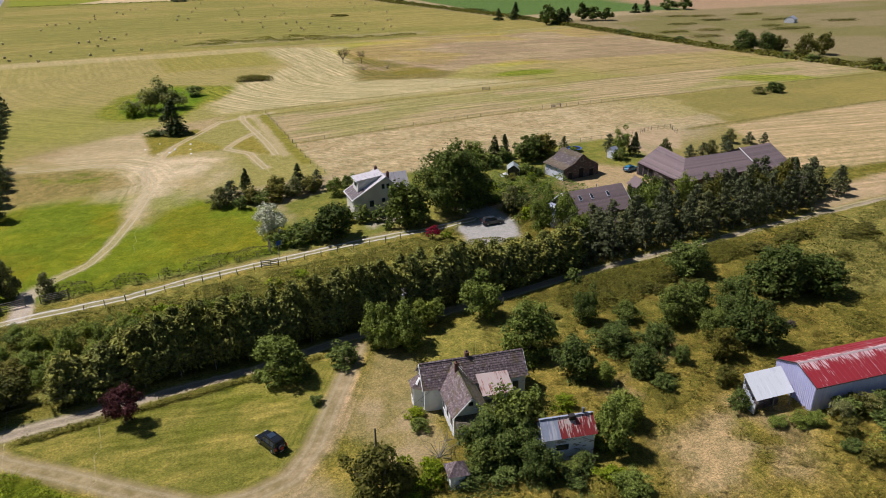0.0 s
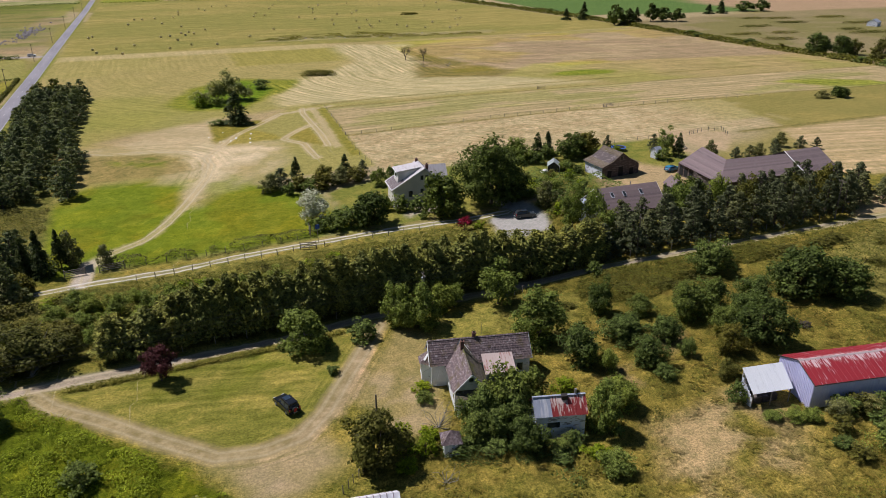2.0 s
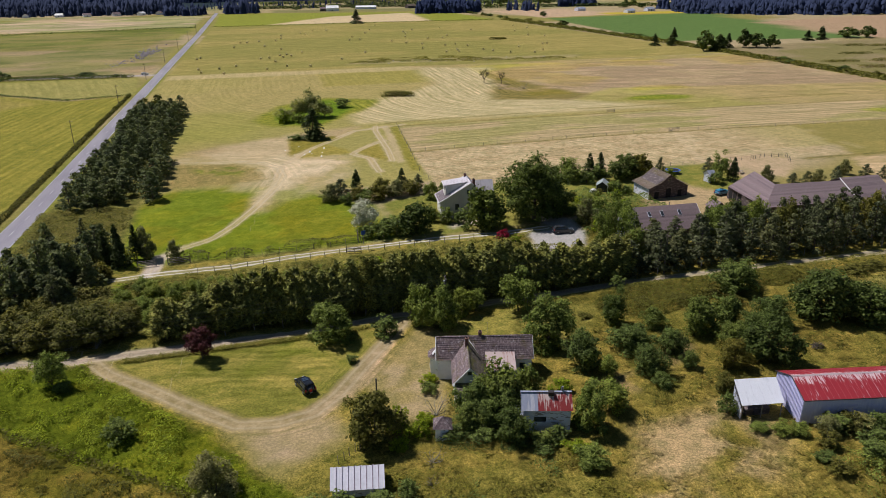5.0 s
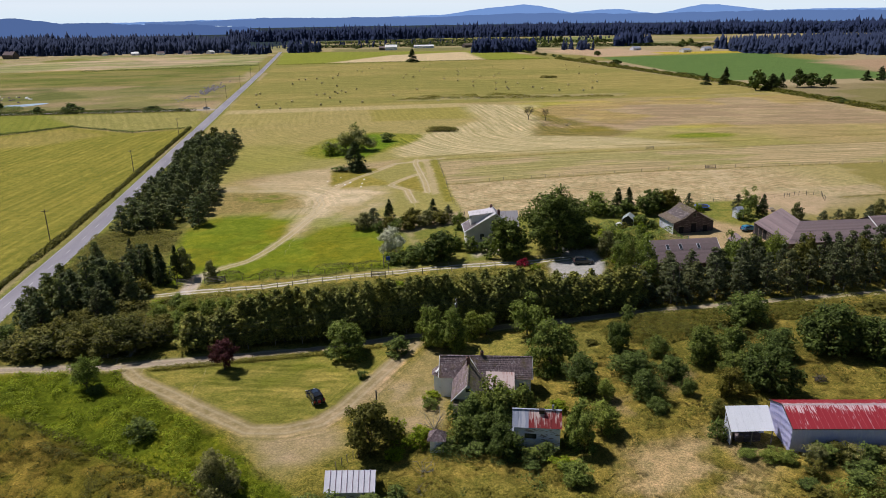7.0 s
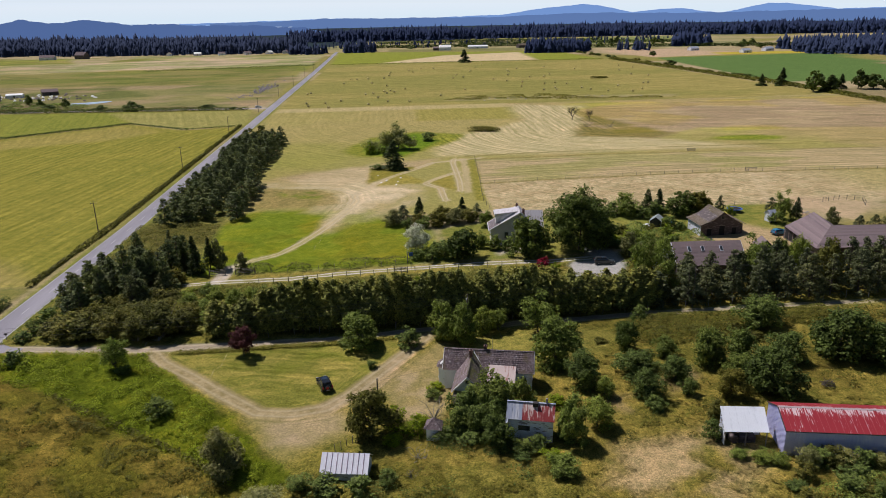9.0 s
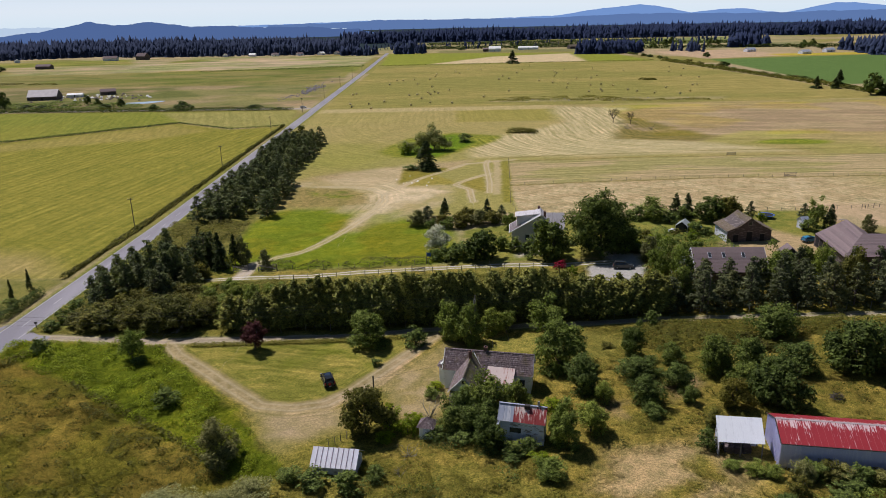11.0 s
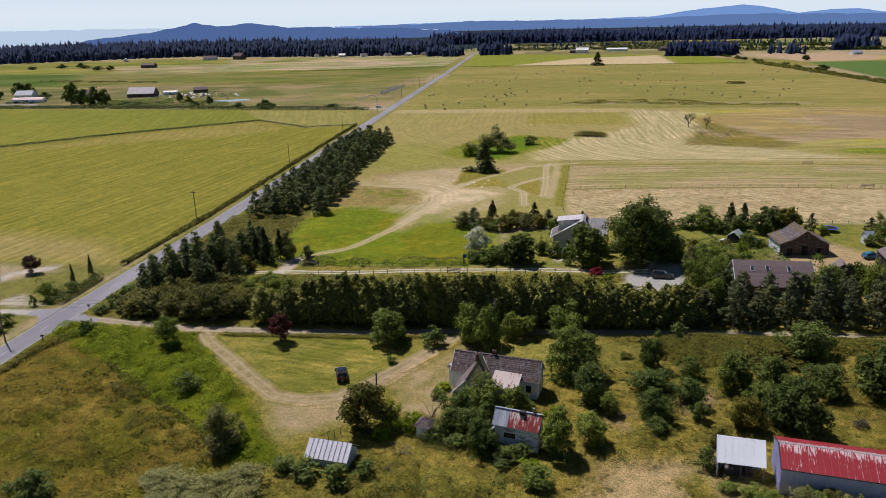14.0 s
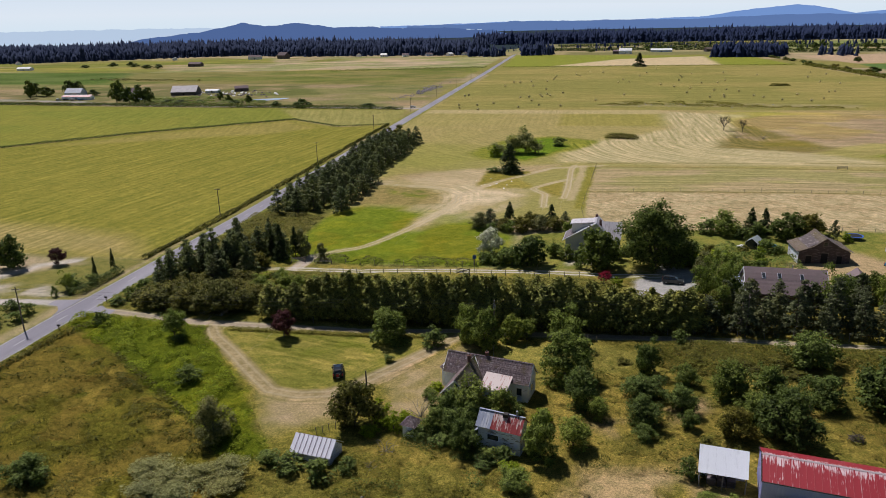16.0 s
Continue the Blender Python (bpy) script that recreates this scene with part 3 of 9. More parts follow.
    tint(inside(x, y, [(-150, 1115), (560, 1020), (800, 1600), (-150, 1565)]) * smooth(0.45, 0.6, fbm(x * 0.4, y, 60, 45)), (1.45, 1.3, 1.4))
    over(inside(xw, yw, [(350, 1253), (438, 1581), (645, 1560), (513, 1240)], 6), (0.185, 0.205, 0.070))
    over(inside(xw, yw, [(-20, 1090), (200, 1060), (205, 1130), (-20, 1180)], 6) * 0.8, (0.165, 0.160, 0.062))
    # fields west of the road
    west = [(-100, 52), (-700, 60), (-700, 110), (-284, 208), (-237, 260), (-168, 319), (-130, 290), (-100, 296)]
    over(inside(x, y, west, 1.5), WEST, 0.5)
    tint(inside(x, y, west, 1.5) * smooth(0.45, 0.65, fbm(x, y, 45, 61)), (1.05, 1.03, 1.05))
    over(inside(xw, yw, [(-102, 53), (-260, 55), (-300, 80), (-190, 84), (-120, 72)], 7) * 0.6, (0.34, 0.275, 0.125))
    over(inside(xw, yw, [(-260, 215), (-225, 262), (-168, 312), (-140, 285), (-160, 262)], 6) * 0.4, (0.33, 0.265, 0.10))
    north = [(-100, 300), (-130, 294), (-168, 322), (-237, 263), (-284, 211), (-700, 112), (-700, 412), (-450, 396), (-108, 372)]
    over(inside(x, y, north, 1.5), (0.182, 0.192, 0.034), 0.5)
    tint(inside(x, y, north, 1.5) * smooth(0.45, 0.65, fbm(x, y, 50, 63)), (1.14, 1.06, 1.1))
    over(inside(x, y, [(-100, 302), (-130, 296), (-166, 320), (-200, 372), (-108, 370)], 2), (0.255, 0.235, 0.075))
    over(inside(xw, yw, [(-104, 392), (-700, 420), (-760, 560), (-500, 600), (-110, 640)], 4), (0.265, 0.215, 0.112))
    tint(inside(xw, yw, [(-150, 395), (-700, 420), (-760, 560), (-260, 560)], 4) * smooth(0.48, 0.6, fbm(x, y, 30, 65)), (0.62, 0.70, 0.55))
    over(inside(x, y, [(-112, 650), (-480, 620), (-560, 760), (-115, 800)], 4), (0.235, 0.215, 0.065))
    over(inside(x, y, [(-115, 810), (-420, 790), (-460, 950), (-118, 1060)], 4), (0.38, 0.315, 0.195))
    over(inside(x, y, [(-475, 580), (-553, 588), (-628, 594), (-1000, 640), (-1100, 800), (-795, 780), (-576, 757), (-500, 680)], 4), (0.115, 0.150, 0.040))
    over(inside(x, y, [(-1100, 810), (-600, 790), (-640, 880), (-1150, 930)], 4), (0.26, 0.235, 0.060))
    over(inside(x, y, [(-500, 600), (-130, 560), (-122, 790), (-300, 770), (-560, 750)], 6), (0.205, 0.185, 0.062))
    over(inside(x, y, [(-460, 766), (-409, 758), (-440, 820), (-490, 815)], 3), (0.36, 0.30, 0.15))
    over(smooth(5, 3, along(x, y, [(-640, 462), (-484, 433), (-397, 418), (-360, 402)])), (0.36, 0.325, 0.315), 0.2)
    over(inside(x, y, [(-460, 960), (-900, 880), (-760, 1060), (-530, 1100)], 4), (0.255, 0.225, 0.065))
    wild = inside(x, y, [(-104, 392), (-2000, 500), (-2000, 900), (-500, 1150), (-118, 1060)], 4)
    tint(wild * smooth(0.46, 0.60, fbm(x * 0.6, y, 46, 66)), (0.74, 0.86, 0.62))
    tint(wild * smooth(0.54, 0.62, fbm(x * 0.35, y, 16, 67)) * 0.8, (0.66, 0.74, 0.60))
    tint(wild * smooth(0.60, 0.66, fbm(x * 0.3, y, 30, 68)) * 0.7, (1.35, 1.25, 1.3))
    # south-west corner: the yard of the neighbour and the meadow
    over(inside(xw, yw, [(-100, 51), (-400, 55), (-400, -200), (-100, -200)], 1.5), (0.172, 0.163, 0.045), 0.5)
    over(inside(xw, yw, [(-113, 47), (-160, 54), (-190, 30), (-140, 27)], 2.5) * 0.8, (0.37, 0.305, 0.195))
    over(smooth(2.6, 1.2, along(xs, ys, [(-119, 49), (-125, 44), (-131, 33), (-150, 24)])) * 0.9, (0.46, 0.42, 0.37), 0.3)
    over(inside(xw, yw, [(-103, 24.5), (-118, 23), (-136, 21), (-136, 32), (-112, 30)], 1.5) * smooth(0.4, 0.6, fine), (0.40, 0.36, 0.29), 0.4)
    over(smooth(2.2, 1.3, along(xs, ys, [(-98, 21.2), (-106, 21.2), (-116, 19.8), (-140, 17), (-200, 12)])), (0.42, 0.39, 0.36), 0.3)
    # south of the north lane
    near = inside(x, y, [(-92, -200), (600, -200), (600, 55), (-92, 55)], 1)
    over(near, (0.164, 0.147, 0.032), 0.9)
    tint(near * smooth(0.42, 0.62, fbm(x, y, 11, 71)), (1.36, 1.26, 1.3))
    over(inside(x, ys, [(119, 44), (136, 36), (292, 20), (292, 58), (126, 58)], 1.5), (0.39, 0.310, 0.165), 0.5)
    over(inside(xw, yw, [(-92, 22), (20, 22), (34, 36), (20, 50), (-92, 48)], 2) * 0.8, (0.205, 0.195, 0.052), 0.9)
    over(inside(xw, yw, [(-60, 46), (14, 47), (14, 33), (-60, 36)], 2) * 0.7 * smooth(0.35, 0.6, fine), (0.225, 0.210, 0.045), 0.9)
    # lush weeds and the brown meadow in the south-west
    lush = [(-92, 17), (-62, 14.5), (-52, 1), (-42, -9.5), (-35, -20.5), (-31, -26), (-34, -30), (-46, -20.5), (-61, -9.5), (-73, -0.5), (-92, 11)]
    over(inside(xs, ys, [(-92, 10), (-73, -0.5), (-61, -9), (-48, -18), (-37, -27), (-29, -36), (-20, -80), (-92, -80)], 1.2), (0.190, 0.155, 0.030), 1.0)
    tint(inside(x, y, [(-92, 10), (-61, -9), (-29, -36), (-20, -80), (-92, -80)]) * smooth(0.5, 0.62, fbm(x, y, 6, 73)), (0.74, 0.84, 0.66))
    tint(inside(x, y, [(-92, 10), (-61, -9), (-29, -36), (-20, -80), (-92, -80)]) * smooth(0.56, 0.68, fbm(x, y, 9, 75)), (1.25, 1.2, 1.2))
    over(inside(xs, ys, lush, 1.2), (0.108, 0.134, 0.011), 1.0)
    tint(inside(xs, ys, lush, 1.2) * smooth(0.5, 0.65, fbm(x, y, 3.5, 77)), (1.45, 1.28, 1.2))
    # the mown lawn with its track
    lawn = [(-59, 12.5), (-51, 4.5), (-44, -2.5), (-37.5, -8), (-30, -8.5), (-24, -3.5), (-14, 11), (-12, 15), (-40, 14), (-56, 13.5)]
    over(inside(xs, ys, lawn, 0.8), (0.160, 0.156, 0.031), 0.45)
    tint(inside(xs, ys, lawn, 0.8) * smooth(0.48, 0.66, fbm(x * 0.5, y, 2.4, 81)), (1.45, 1.32, 1.55))
    tint(inside(xs, ys, lawn, 0.8) * smooth(0.5, 0.62, fbm(x, y, 10, 83)), (0.86, 0.94, 0.72))
    over(inside(xs, ys, [(-20, -3), (-9.5, 12), (-6, 14), (-3, 0), (-9, -8), (-10, -14), (-16, -14)], 1.2), (0.245, 0.205, 0.080), 0.45)
    over(inside(xw, yw, [(-18, 0), (-11, 2), (-9.5, -8), (-12, -13), (-17, -11)], 2) * smooth(0.35, 0.6, fbm(x, y, 3, 85)), (0.33, 0.265, 0.140), 0.3)
    over(inside(xs, ys, [(-41, -9), (-34, -9), (-27, -9), (-23, -13), (-25, -17), (-29, -19), (-33, -22), (-36, -18.5)], 1.5), (0.225, 0.195, 0.066), 0.4)
    over(inside(xw, yw, [(-38, -10), (-25, -9), (-24, -14), (-29, -17), (-34, -17)], 1.8) * (0.3 + 0.7 * fbm(x, y, 2, 87)), (0.36, 0.285, 0.175), 0.3)
    d = along(x + 0.5 * wob2, y, YARD_TRACK)
    over(smooth(2.4, 0.9, d) * 0.6, (0.30, 0.240, 0.105), 0.2)
    over(smooth(2.2, 1.0, along(xs, ys, [(-28, -8.6), (-23, -5), (-19.5, 0), (-15, 8)])) * 0.6, (0.40, 0.305, 0.185), 0.25)
    over(inside(xs, ys, [(-4, 1.5), (6, -1), (20, 4), (24, 11), (14, 15), (-3, 13)], 1.2), (0.212, 0.192, 0.046), 0.7)
    # the pale trodden meadow in front of the barn and the orchard's dry grass
    over(inside(xw, yw, [(12, -25), (28, -22), (31, -27), (27, -36), (18, -48), (8, -40)], 3) * smooth(0.3, 0.6, fbm(x, y, 5, 91)), (0.34, 0.265, 0.130), 0.6)
    over(inside(xw, yw, [(14, 2), (20, 0), (19, -16), (14, -14)], 2) * 0.7 * smooth(0.4, 0.6, fbm(x, y, 4, 92)), (0.33, 0.245, 0.135), 0.5)
    over(inside(xw, yw, [(24, -8), (31, -4), (32, -8), (26, -12)], 1.5) * 0.6, (0.33, 0.245, 0.15), 0.4)
    over(inside(xw, yw, [(95, -40), (200, -40), (200, 14), (100, 14), (66, 4), (64, -6)], 2) * 0.8, (0.22, 0.205, 0.062), 0.8)
    # houses' grounds
    over(inside(xs, ys, [(-4, 56), (22, 55), (40, 58), (92, 55), (100, 90), (14, 90), (-4, 84)], 1.2), (0.158, 0.165, 0.036), 0.5)
    tint(inside(xs, ys, [(-4, 56), (100, 55), (100, 90), (-4, 84)], 1.2) * smooth(0.45, 0.62, fbm(x, y, 5, 93)), (1.35, 1.2, 1.3))
    over(inside(xw, yw, [(60, 50), (90, 48), (84, 64), (74, 72), (60, 62)], 1.5), (0.365, 0.285, 0.150), 0.4)
    over(inside(xw, yw, [(100, 84), (118, 80), (122, 95), (104, 96)], 1.5), (0.40, 0.315, 0.185), 0.3)
    over(inside(xs, ys, [(23, 38), (34, 38.5), (37.5, 47), (37, 57), (31, 60), (29, 52), (24, 49)], 0.8), (0.35, 0.335, 0.325), 0.2)
    over(inside(xs, ys, [(95, 17), (170, 17), (200, 30), (110, 28)], 1.5) * 0.8, (0.42, 0.33, 0.20), 0.3)
    over(inside(xs, ys, [(9, 59), (18, 60.5), (20, 63), (16, 65), (9, 62)], 0.8) * 0.8, (0.42, 0.37, 0.30), 0.3)
    # lanes
    for line, width, tone in ((NORTH_LANE, 0.8, (0.30, 0.275, 0.15)), (SOUTH_LANE, 1.35, (0.32, 0.275, 0.215))):
        d = along(x, y, line) + (0.35 * smooth(-46, -38, x) + 0.35 * smooth(18, 30, x) if line is SOUTH_LANE else 0)
        over(smooth(width + 1.4, width, d + wob2 * 0.5), (0.205, 0.190, 0.055), 0.7)
        over(smooth(width + 0.2, width - 0.5, d + wob2 * 0.25), tone, 0.2)
        over(smooth(0.55, 0.1, d) * 0.35 * (fine + 0.3), (0.25, 0.215, 0.10), 0.5)
    over(smooth(2.0, 1.2, along(xs, ys, [(-58, 50), (-56.8, 60)])), (0.42, 0.37, 0.30), 0.2)
    # verges
    over(smooth(4.2, 3.4, np.abs(x - road_x(y))) * (y < 1150), (0.175, 0.185, 0.040), 0.7)
    over(smooth(3.5, 2.5, np.abs(y - 380 + 0.075 * (x + 108))) * (x < -97) * (x > -900), (0.33, 0.305, 0.285), 0.2)
    # far forest floor: dark, with the distance's blue haze put into its colour
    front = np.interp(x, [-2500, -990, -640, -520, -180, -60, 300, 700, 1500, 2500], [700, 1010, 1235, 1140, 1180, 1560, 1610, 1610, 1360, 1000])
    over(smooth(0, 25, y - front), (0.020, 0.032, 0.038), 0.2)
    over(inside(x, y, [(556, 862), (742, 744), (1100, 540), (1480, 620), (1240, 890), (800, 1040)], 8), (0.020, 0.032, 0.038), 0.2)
    # redden the sun-dried cover a little
    dry = smooth(0.9, 1.35, c[..., 0] / np.maximum(c[..., 1], 1e-3))
    c[..., 1] *= 1 - 0.07 * dry
    return c


def build_ground():
    def steps(stops):
        out = [np.arange(a, b, s) for a, b, s in stops]
        return np.concatenate([*out, [stops[-1][1]]])

    grow = np.cumsum(5 * 1.12 ** np.arange(38))
    xs = np.concatenate([(-460 - grow)[::-1], steps([(-460, -270, 4.0), (-270, -118, 3.0), (-118, -76, 1.7), (-76, 66, 0.9), (66, 126, 1.7), (126, 330, 3.2)]), 330 + grow])
    ys = np.concatenate([(-150 - grow[:24])[::-1], steps([(-150, -60, 3.0), (-60, -46, 1.5), (-46, 24, 0.85), (24, 100, 1.4), (100, 190, 1.5), (190, 400, 2.4), (400, 1010, 7.0)]), 1010 + grow])
    x, y = np.meshgrid(xs, ys)
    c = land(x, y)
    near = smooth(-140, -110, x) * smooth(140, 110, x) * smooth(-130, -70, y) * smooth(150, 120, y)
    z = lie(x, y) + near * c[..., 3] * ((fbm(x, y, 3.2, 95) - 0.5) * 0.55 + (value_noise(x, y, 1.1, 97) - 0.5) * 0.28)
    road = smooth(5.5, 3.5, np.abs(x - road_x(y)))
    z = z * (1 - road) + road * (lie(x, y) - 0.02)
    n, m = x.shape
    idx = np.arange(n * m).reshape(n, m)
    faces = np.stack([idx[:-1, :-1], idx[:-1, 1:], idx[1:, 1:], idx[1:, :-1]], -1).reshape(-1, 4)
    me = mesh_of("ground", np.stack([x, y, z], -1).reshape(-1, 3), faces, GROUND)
    me.attributes.new("zone", "FLOAT_COLOR", "POINT").data.foreach_set("color", c.reshape(-1).astype(np.float32))
    for name, values in zip(("ways", "more_ways", "mow"), ways_of(x, y)):
        me.attributes.new(name, "FLOAT_COLOR", "POINT").data.foreach_set("color", values.reshape(-1).astype(np.float32))
    me.shade_smooth()
    return tagged(new("ground", me), "farmland of dry mown fields, green meadow and dirt tracks", "ground", kind="structure")


ground = build_ground()


def strip(name, x0, x1, y0, y1, lift, material, pieces=60):
    """A flat strip along y that follows the land."""
    bm = bmesh.new()
    rows = []
    for k in range(pieces + 1):
        y = y0 + (y1 - y0) * k / pieces
        bend = float(road_x(y)) + 95.3
        rows.append([bm.verts.new((x + bend, y, lay(x + bend, y) + lift)) for x in (x0, (x0 + x1) / 2, x1)])
    for a, b in zip(rows[:-1], rows[1:]):
        bm.faces.new((a[0], a[1], b[1], b[0]))
        bm.faces.new((a[1], a[2], b[2], b[1]))
    return part(name, bm, material)


road = tagged(strip("road", -98.2, -92.5, -180, 1130, 0.05, ASPHALT, 260), "straight grey asphalt country road between fields", "road", kind="structure")
for side_x in (-98.05, -92.75):
    ob = strip("edge_line", side_x, side_x + 0.12, -180, 1130, 0.058, ROAD_PAINT, 200)
    ob.parent = road
for k in range(60):
    y = -60 + 12 * k
    ob = strip("centre_dash", -95.42, -95.28, y, y + 3.2, 0.058, ROAD_PAINT, 3)
    ob.parent = road


def apron(name, label, points, material):
    """A flat patch of paving on the land."""
    bm = bmesh.new()
    bm.faces.new([bm.verts.new((x, y, lay(x, y) + 0.046)) for x, y in points])
    return tagged(part(name, bm, material), label, "road", kind="structure")


apron("pavement_west", "asphalt mouth of the neighbour's drive", [(-98.2, 13.8), (-98.2, 25.4), (-99.4, 23.6), (-102.5, 22.7), (-104.0, 22.5), (-104.0, 20.0), (-101.0, 19.4), (-99.2, 17.2)], ASPHALT)
apron("pavement_east", "asphalt mouth of the gravel lane", [(-92.5, 11.6), (-90.8, 14.4), (-88.4, 16.4), (-86.5, 17.0), (-86.5, 19.0), (-89.0, 19.6), (-91.2, 21.2), (-92.5, 23.4)], ASPHALT)


# ---- plants ----
def quads(centres, normals, long, wide, rng, axis=None):
    """Leaf quads, pointed at both ends, with the given half sizes."""
    n = len(centres)
    normals = normals / (np.linalg.norm(normals, axis=1, keepdims=True) + 1e-9)
    guide = rng.normal(size=(n, 3)) if axis is None else axis
    t = np.cross(normals, guide)
    t = np.cross(t, normals) if axis is not None else t
    t /= np.linalg.norm(t, axis=1, keepdims=True) + 1e-9
    b = np.cross(normals, t)
    long, wide = np.reshape(long, (-1, 1)), np.reshape(wide, (-1, 1))
    bend = normals * long * rng.uniform(-0.35, 0.1, (n, 1))
    v = np.stack([centres + t * long + bend, centres + b * wide, centres - t * long + bend, centres - b * wide], 1)
    return v.reshape(-1, 3), np.arange(4 * n).reshape(-1, 4)


def on_sphere(n, rng):
    v = rng.normal(size=(n, 3))
    return v / np.linalg.norm(v, axis=1, keepdims=True)


def crown_mesh(name, lobes, count, leaf, material, rng, flat=0.35, low=0.35, shoots=12, feather=0.36):
    """A crown from leaf quads over many lobes (centre, radii): part of them clothe the lobes, part sit on shoots that stand out of them."""
    centres, radii = np.array([l[0] for l in lobes], float), np.array([l[1] for l in lobes], float)
    weight = (radii.prod(1)) ** (2 / 3)
    pick = rng.choice(len(lobes), count, p=weight / weight.sum())
    d = on_sphere(count, rng)
    d[:, 2] = np.where((d[:, 2] < -low) & (rng.random(count) < 0.75), -d[:, 2], d[:, 2])
    depth = 1 - 0.42 * rng.random(count) ** 2.2 + rng.normal(size=count) * 0.06
    ways = on_sphere(len(lobes) * shoots, rng)
    ways[:, 2] = np.where(ways[:, 2] < -low, -ways[:, 2], ways[:, 2]) + 0.25
    ways /= np.linalg.norm(ways, axis=1, keepdims=True)
    w = ways[pick * shoots + rng.integers(shoots, size=count)]
    reach = rng.uniform(0.55, 1.42, count)
    shoot = rng.random(count) < feather
    rel = np.where(shoot[:, None], w * reach[:, None] + rng.normal(size=(count, 3)) * (0.17 * (1.7 - reach))[:, None], d * depth[:, None])
    p = centres[pick] + rel * radii[pick]
    face = np.where(shoot[:, None], w * 0.5, d * 0.9)
    normal = face * 1.15 + rng.normal(size=(count, 3)) * 0.34 + np.array([0, 0, flat])
    size = leaf * rng.uniform(0.6, 1.35, count)
    v, f = quads(p, normal, size, size * rng.uniform(0.5, 0.8, count), rng)
    return mesh_of(name, v, f, material)


def limbs(rng, height, spread, trunk_r, fork, count, lean=0.3):
    """A trunk with its limbs."""
    bm = bmesh.new()
    top = Vector((rng.normal() * lean * 0.3, rng.normal() * lean * 0.3, fork))
    rod(bm, (0, 0, -0.3), top, trunk_r, trunk_r * 0.72, 8)
    for k in range(count):
        a = 2 * math.pi * (k + rng.random() * 0.6) / count
        r = spread * rng.uniform(0.45, 0.8)
        elbow = top + Vector((math.cos(a) * r * 0.5, math.sin(a) * r * 0.5, (height - fork) * rng.uniform(0.2, 0.4)))
        tip = top + Vector((math.cos(a) * r, math.sin(a) * r, (height - fork) * rng.uniform(0.45, 0.8)))
        rod(bm, top, elbow, trunk_r * 0.5, trunk_r * 0.32, 6)
        rod(bm, elbow, tip, trunk_r * 0.32, trunk_r * 0.1, 5)
    return bm


def broadleaf(seed, name, label, material, height=6.0, width=6.0, count=4200, leaf=0.20, lobes=18, fork=0.3, bark=BARK, base=0.22, trunk=0.16, low=0.35, flat=0.35, ragged=0.25):
    rng = rng_of(seed)
    balls = []
    waves = [(on_sphere(1, rng)[0], rng.uniform(1.5, 3.2), rng.random() * 6.28) for _ in range(4)]
    half, mid = height * (1 - base) * 0.5, height * (base + (1 - base) * 0.5)
    for k in range(lobes * 2):
        d = on_sphere(1, rng)[0]
        bulge = 1 + ragged * 0.5 * sum(math.sin(f * 2 * float(d @ w) + p) for w, f, p in waves) / 2
        r = rng.uniform(0.64 if ragged < 0.41 else 0.5, 1.02 if ragged < 0.41 else 0.98) * bulge
        taper = 1.0 - 0.22 * max(0, d[2]) - 0.12 * max(0, -d[2])
        flare = (1 - d[2] * d[2] + 1e-6) ** (-0.28 if d[2] < 0 and -0.05 < base < 0.05 else 0.0)
        c = np.array([d[0] * width * 0.42 * r * taper * flare, d[1] * width * 0.42 * r * taper * flare, mid + d[2] * half * 0.86 * r])
        s = rng.uniform(0.55, 1.0 + ragged)
        balls.append((c, np.array([width * 0.115, width * 0.115, height * (1 - base) * 0.10]) * s))
    balls.append((np.array([0, 0, mid * 0.97]), np.array([width * 0.26, width * 0.26, half * 0.55])))
    crown = crown_mesh("crown", balls, count, leaf, material, rng, flat, low)
    bm = limbs(rng, height, width * 0.42, trunk, height * fork, 6 if count > 1000 else 3)
    wood = bpy.data.meshes.new("trunk")
    bm.to_mesh(wood)
    bm.free()
    wood.materials.append(bark)
    return (name, (("trunk", wood), ("crown", crown)), label)


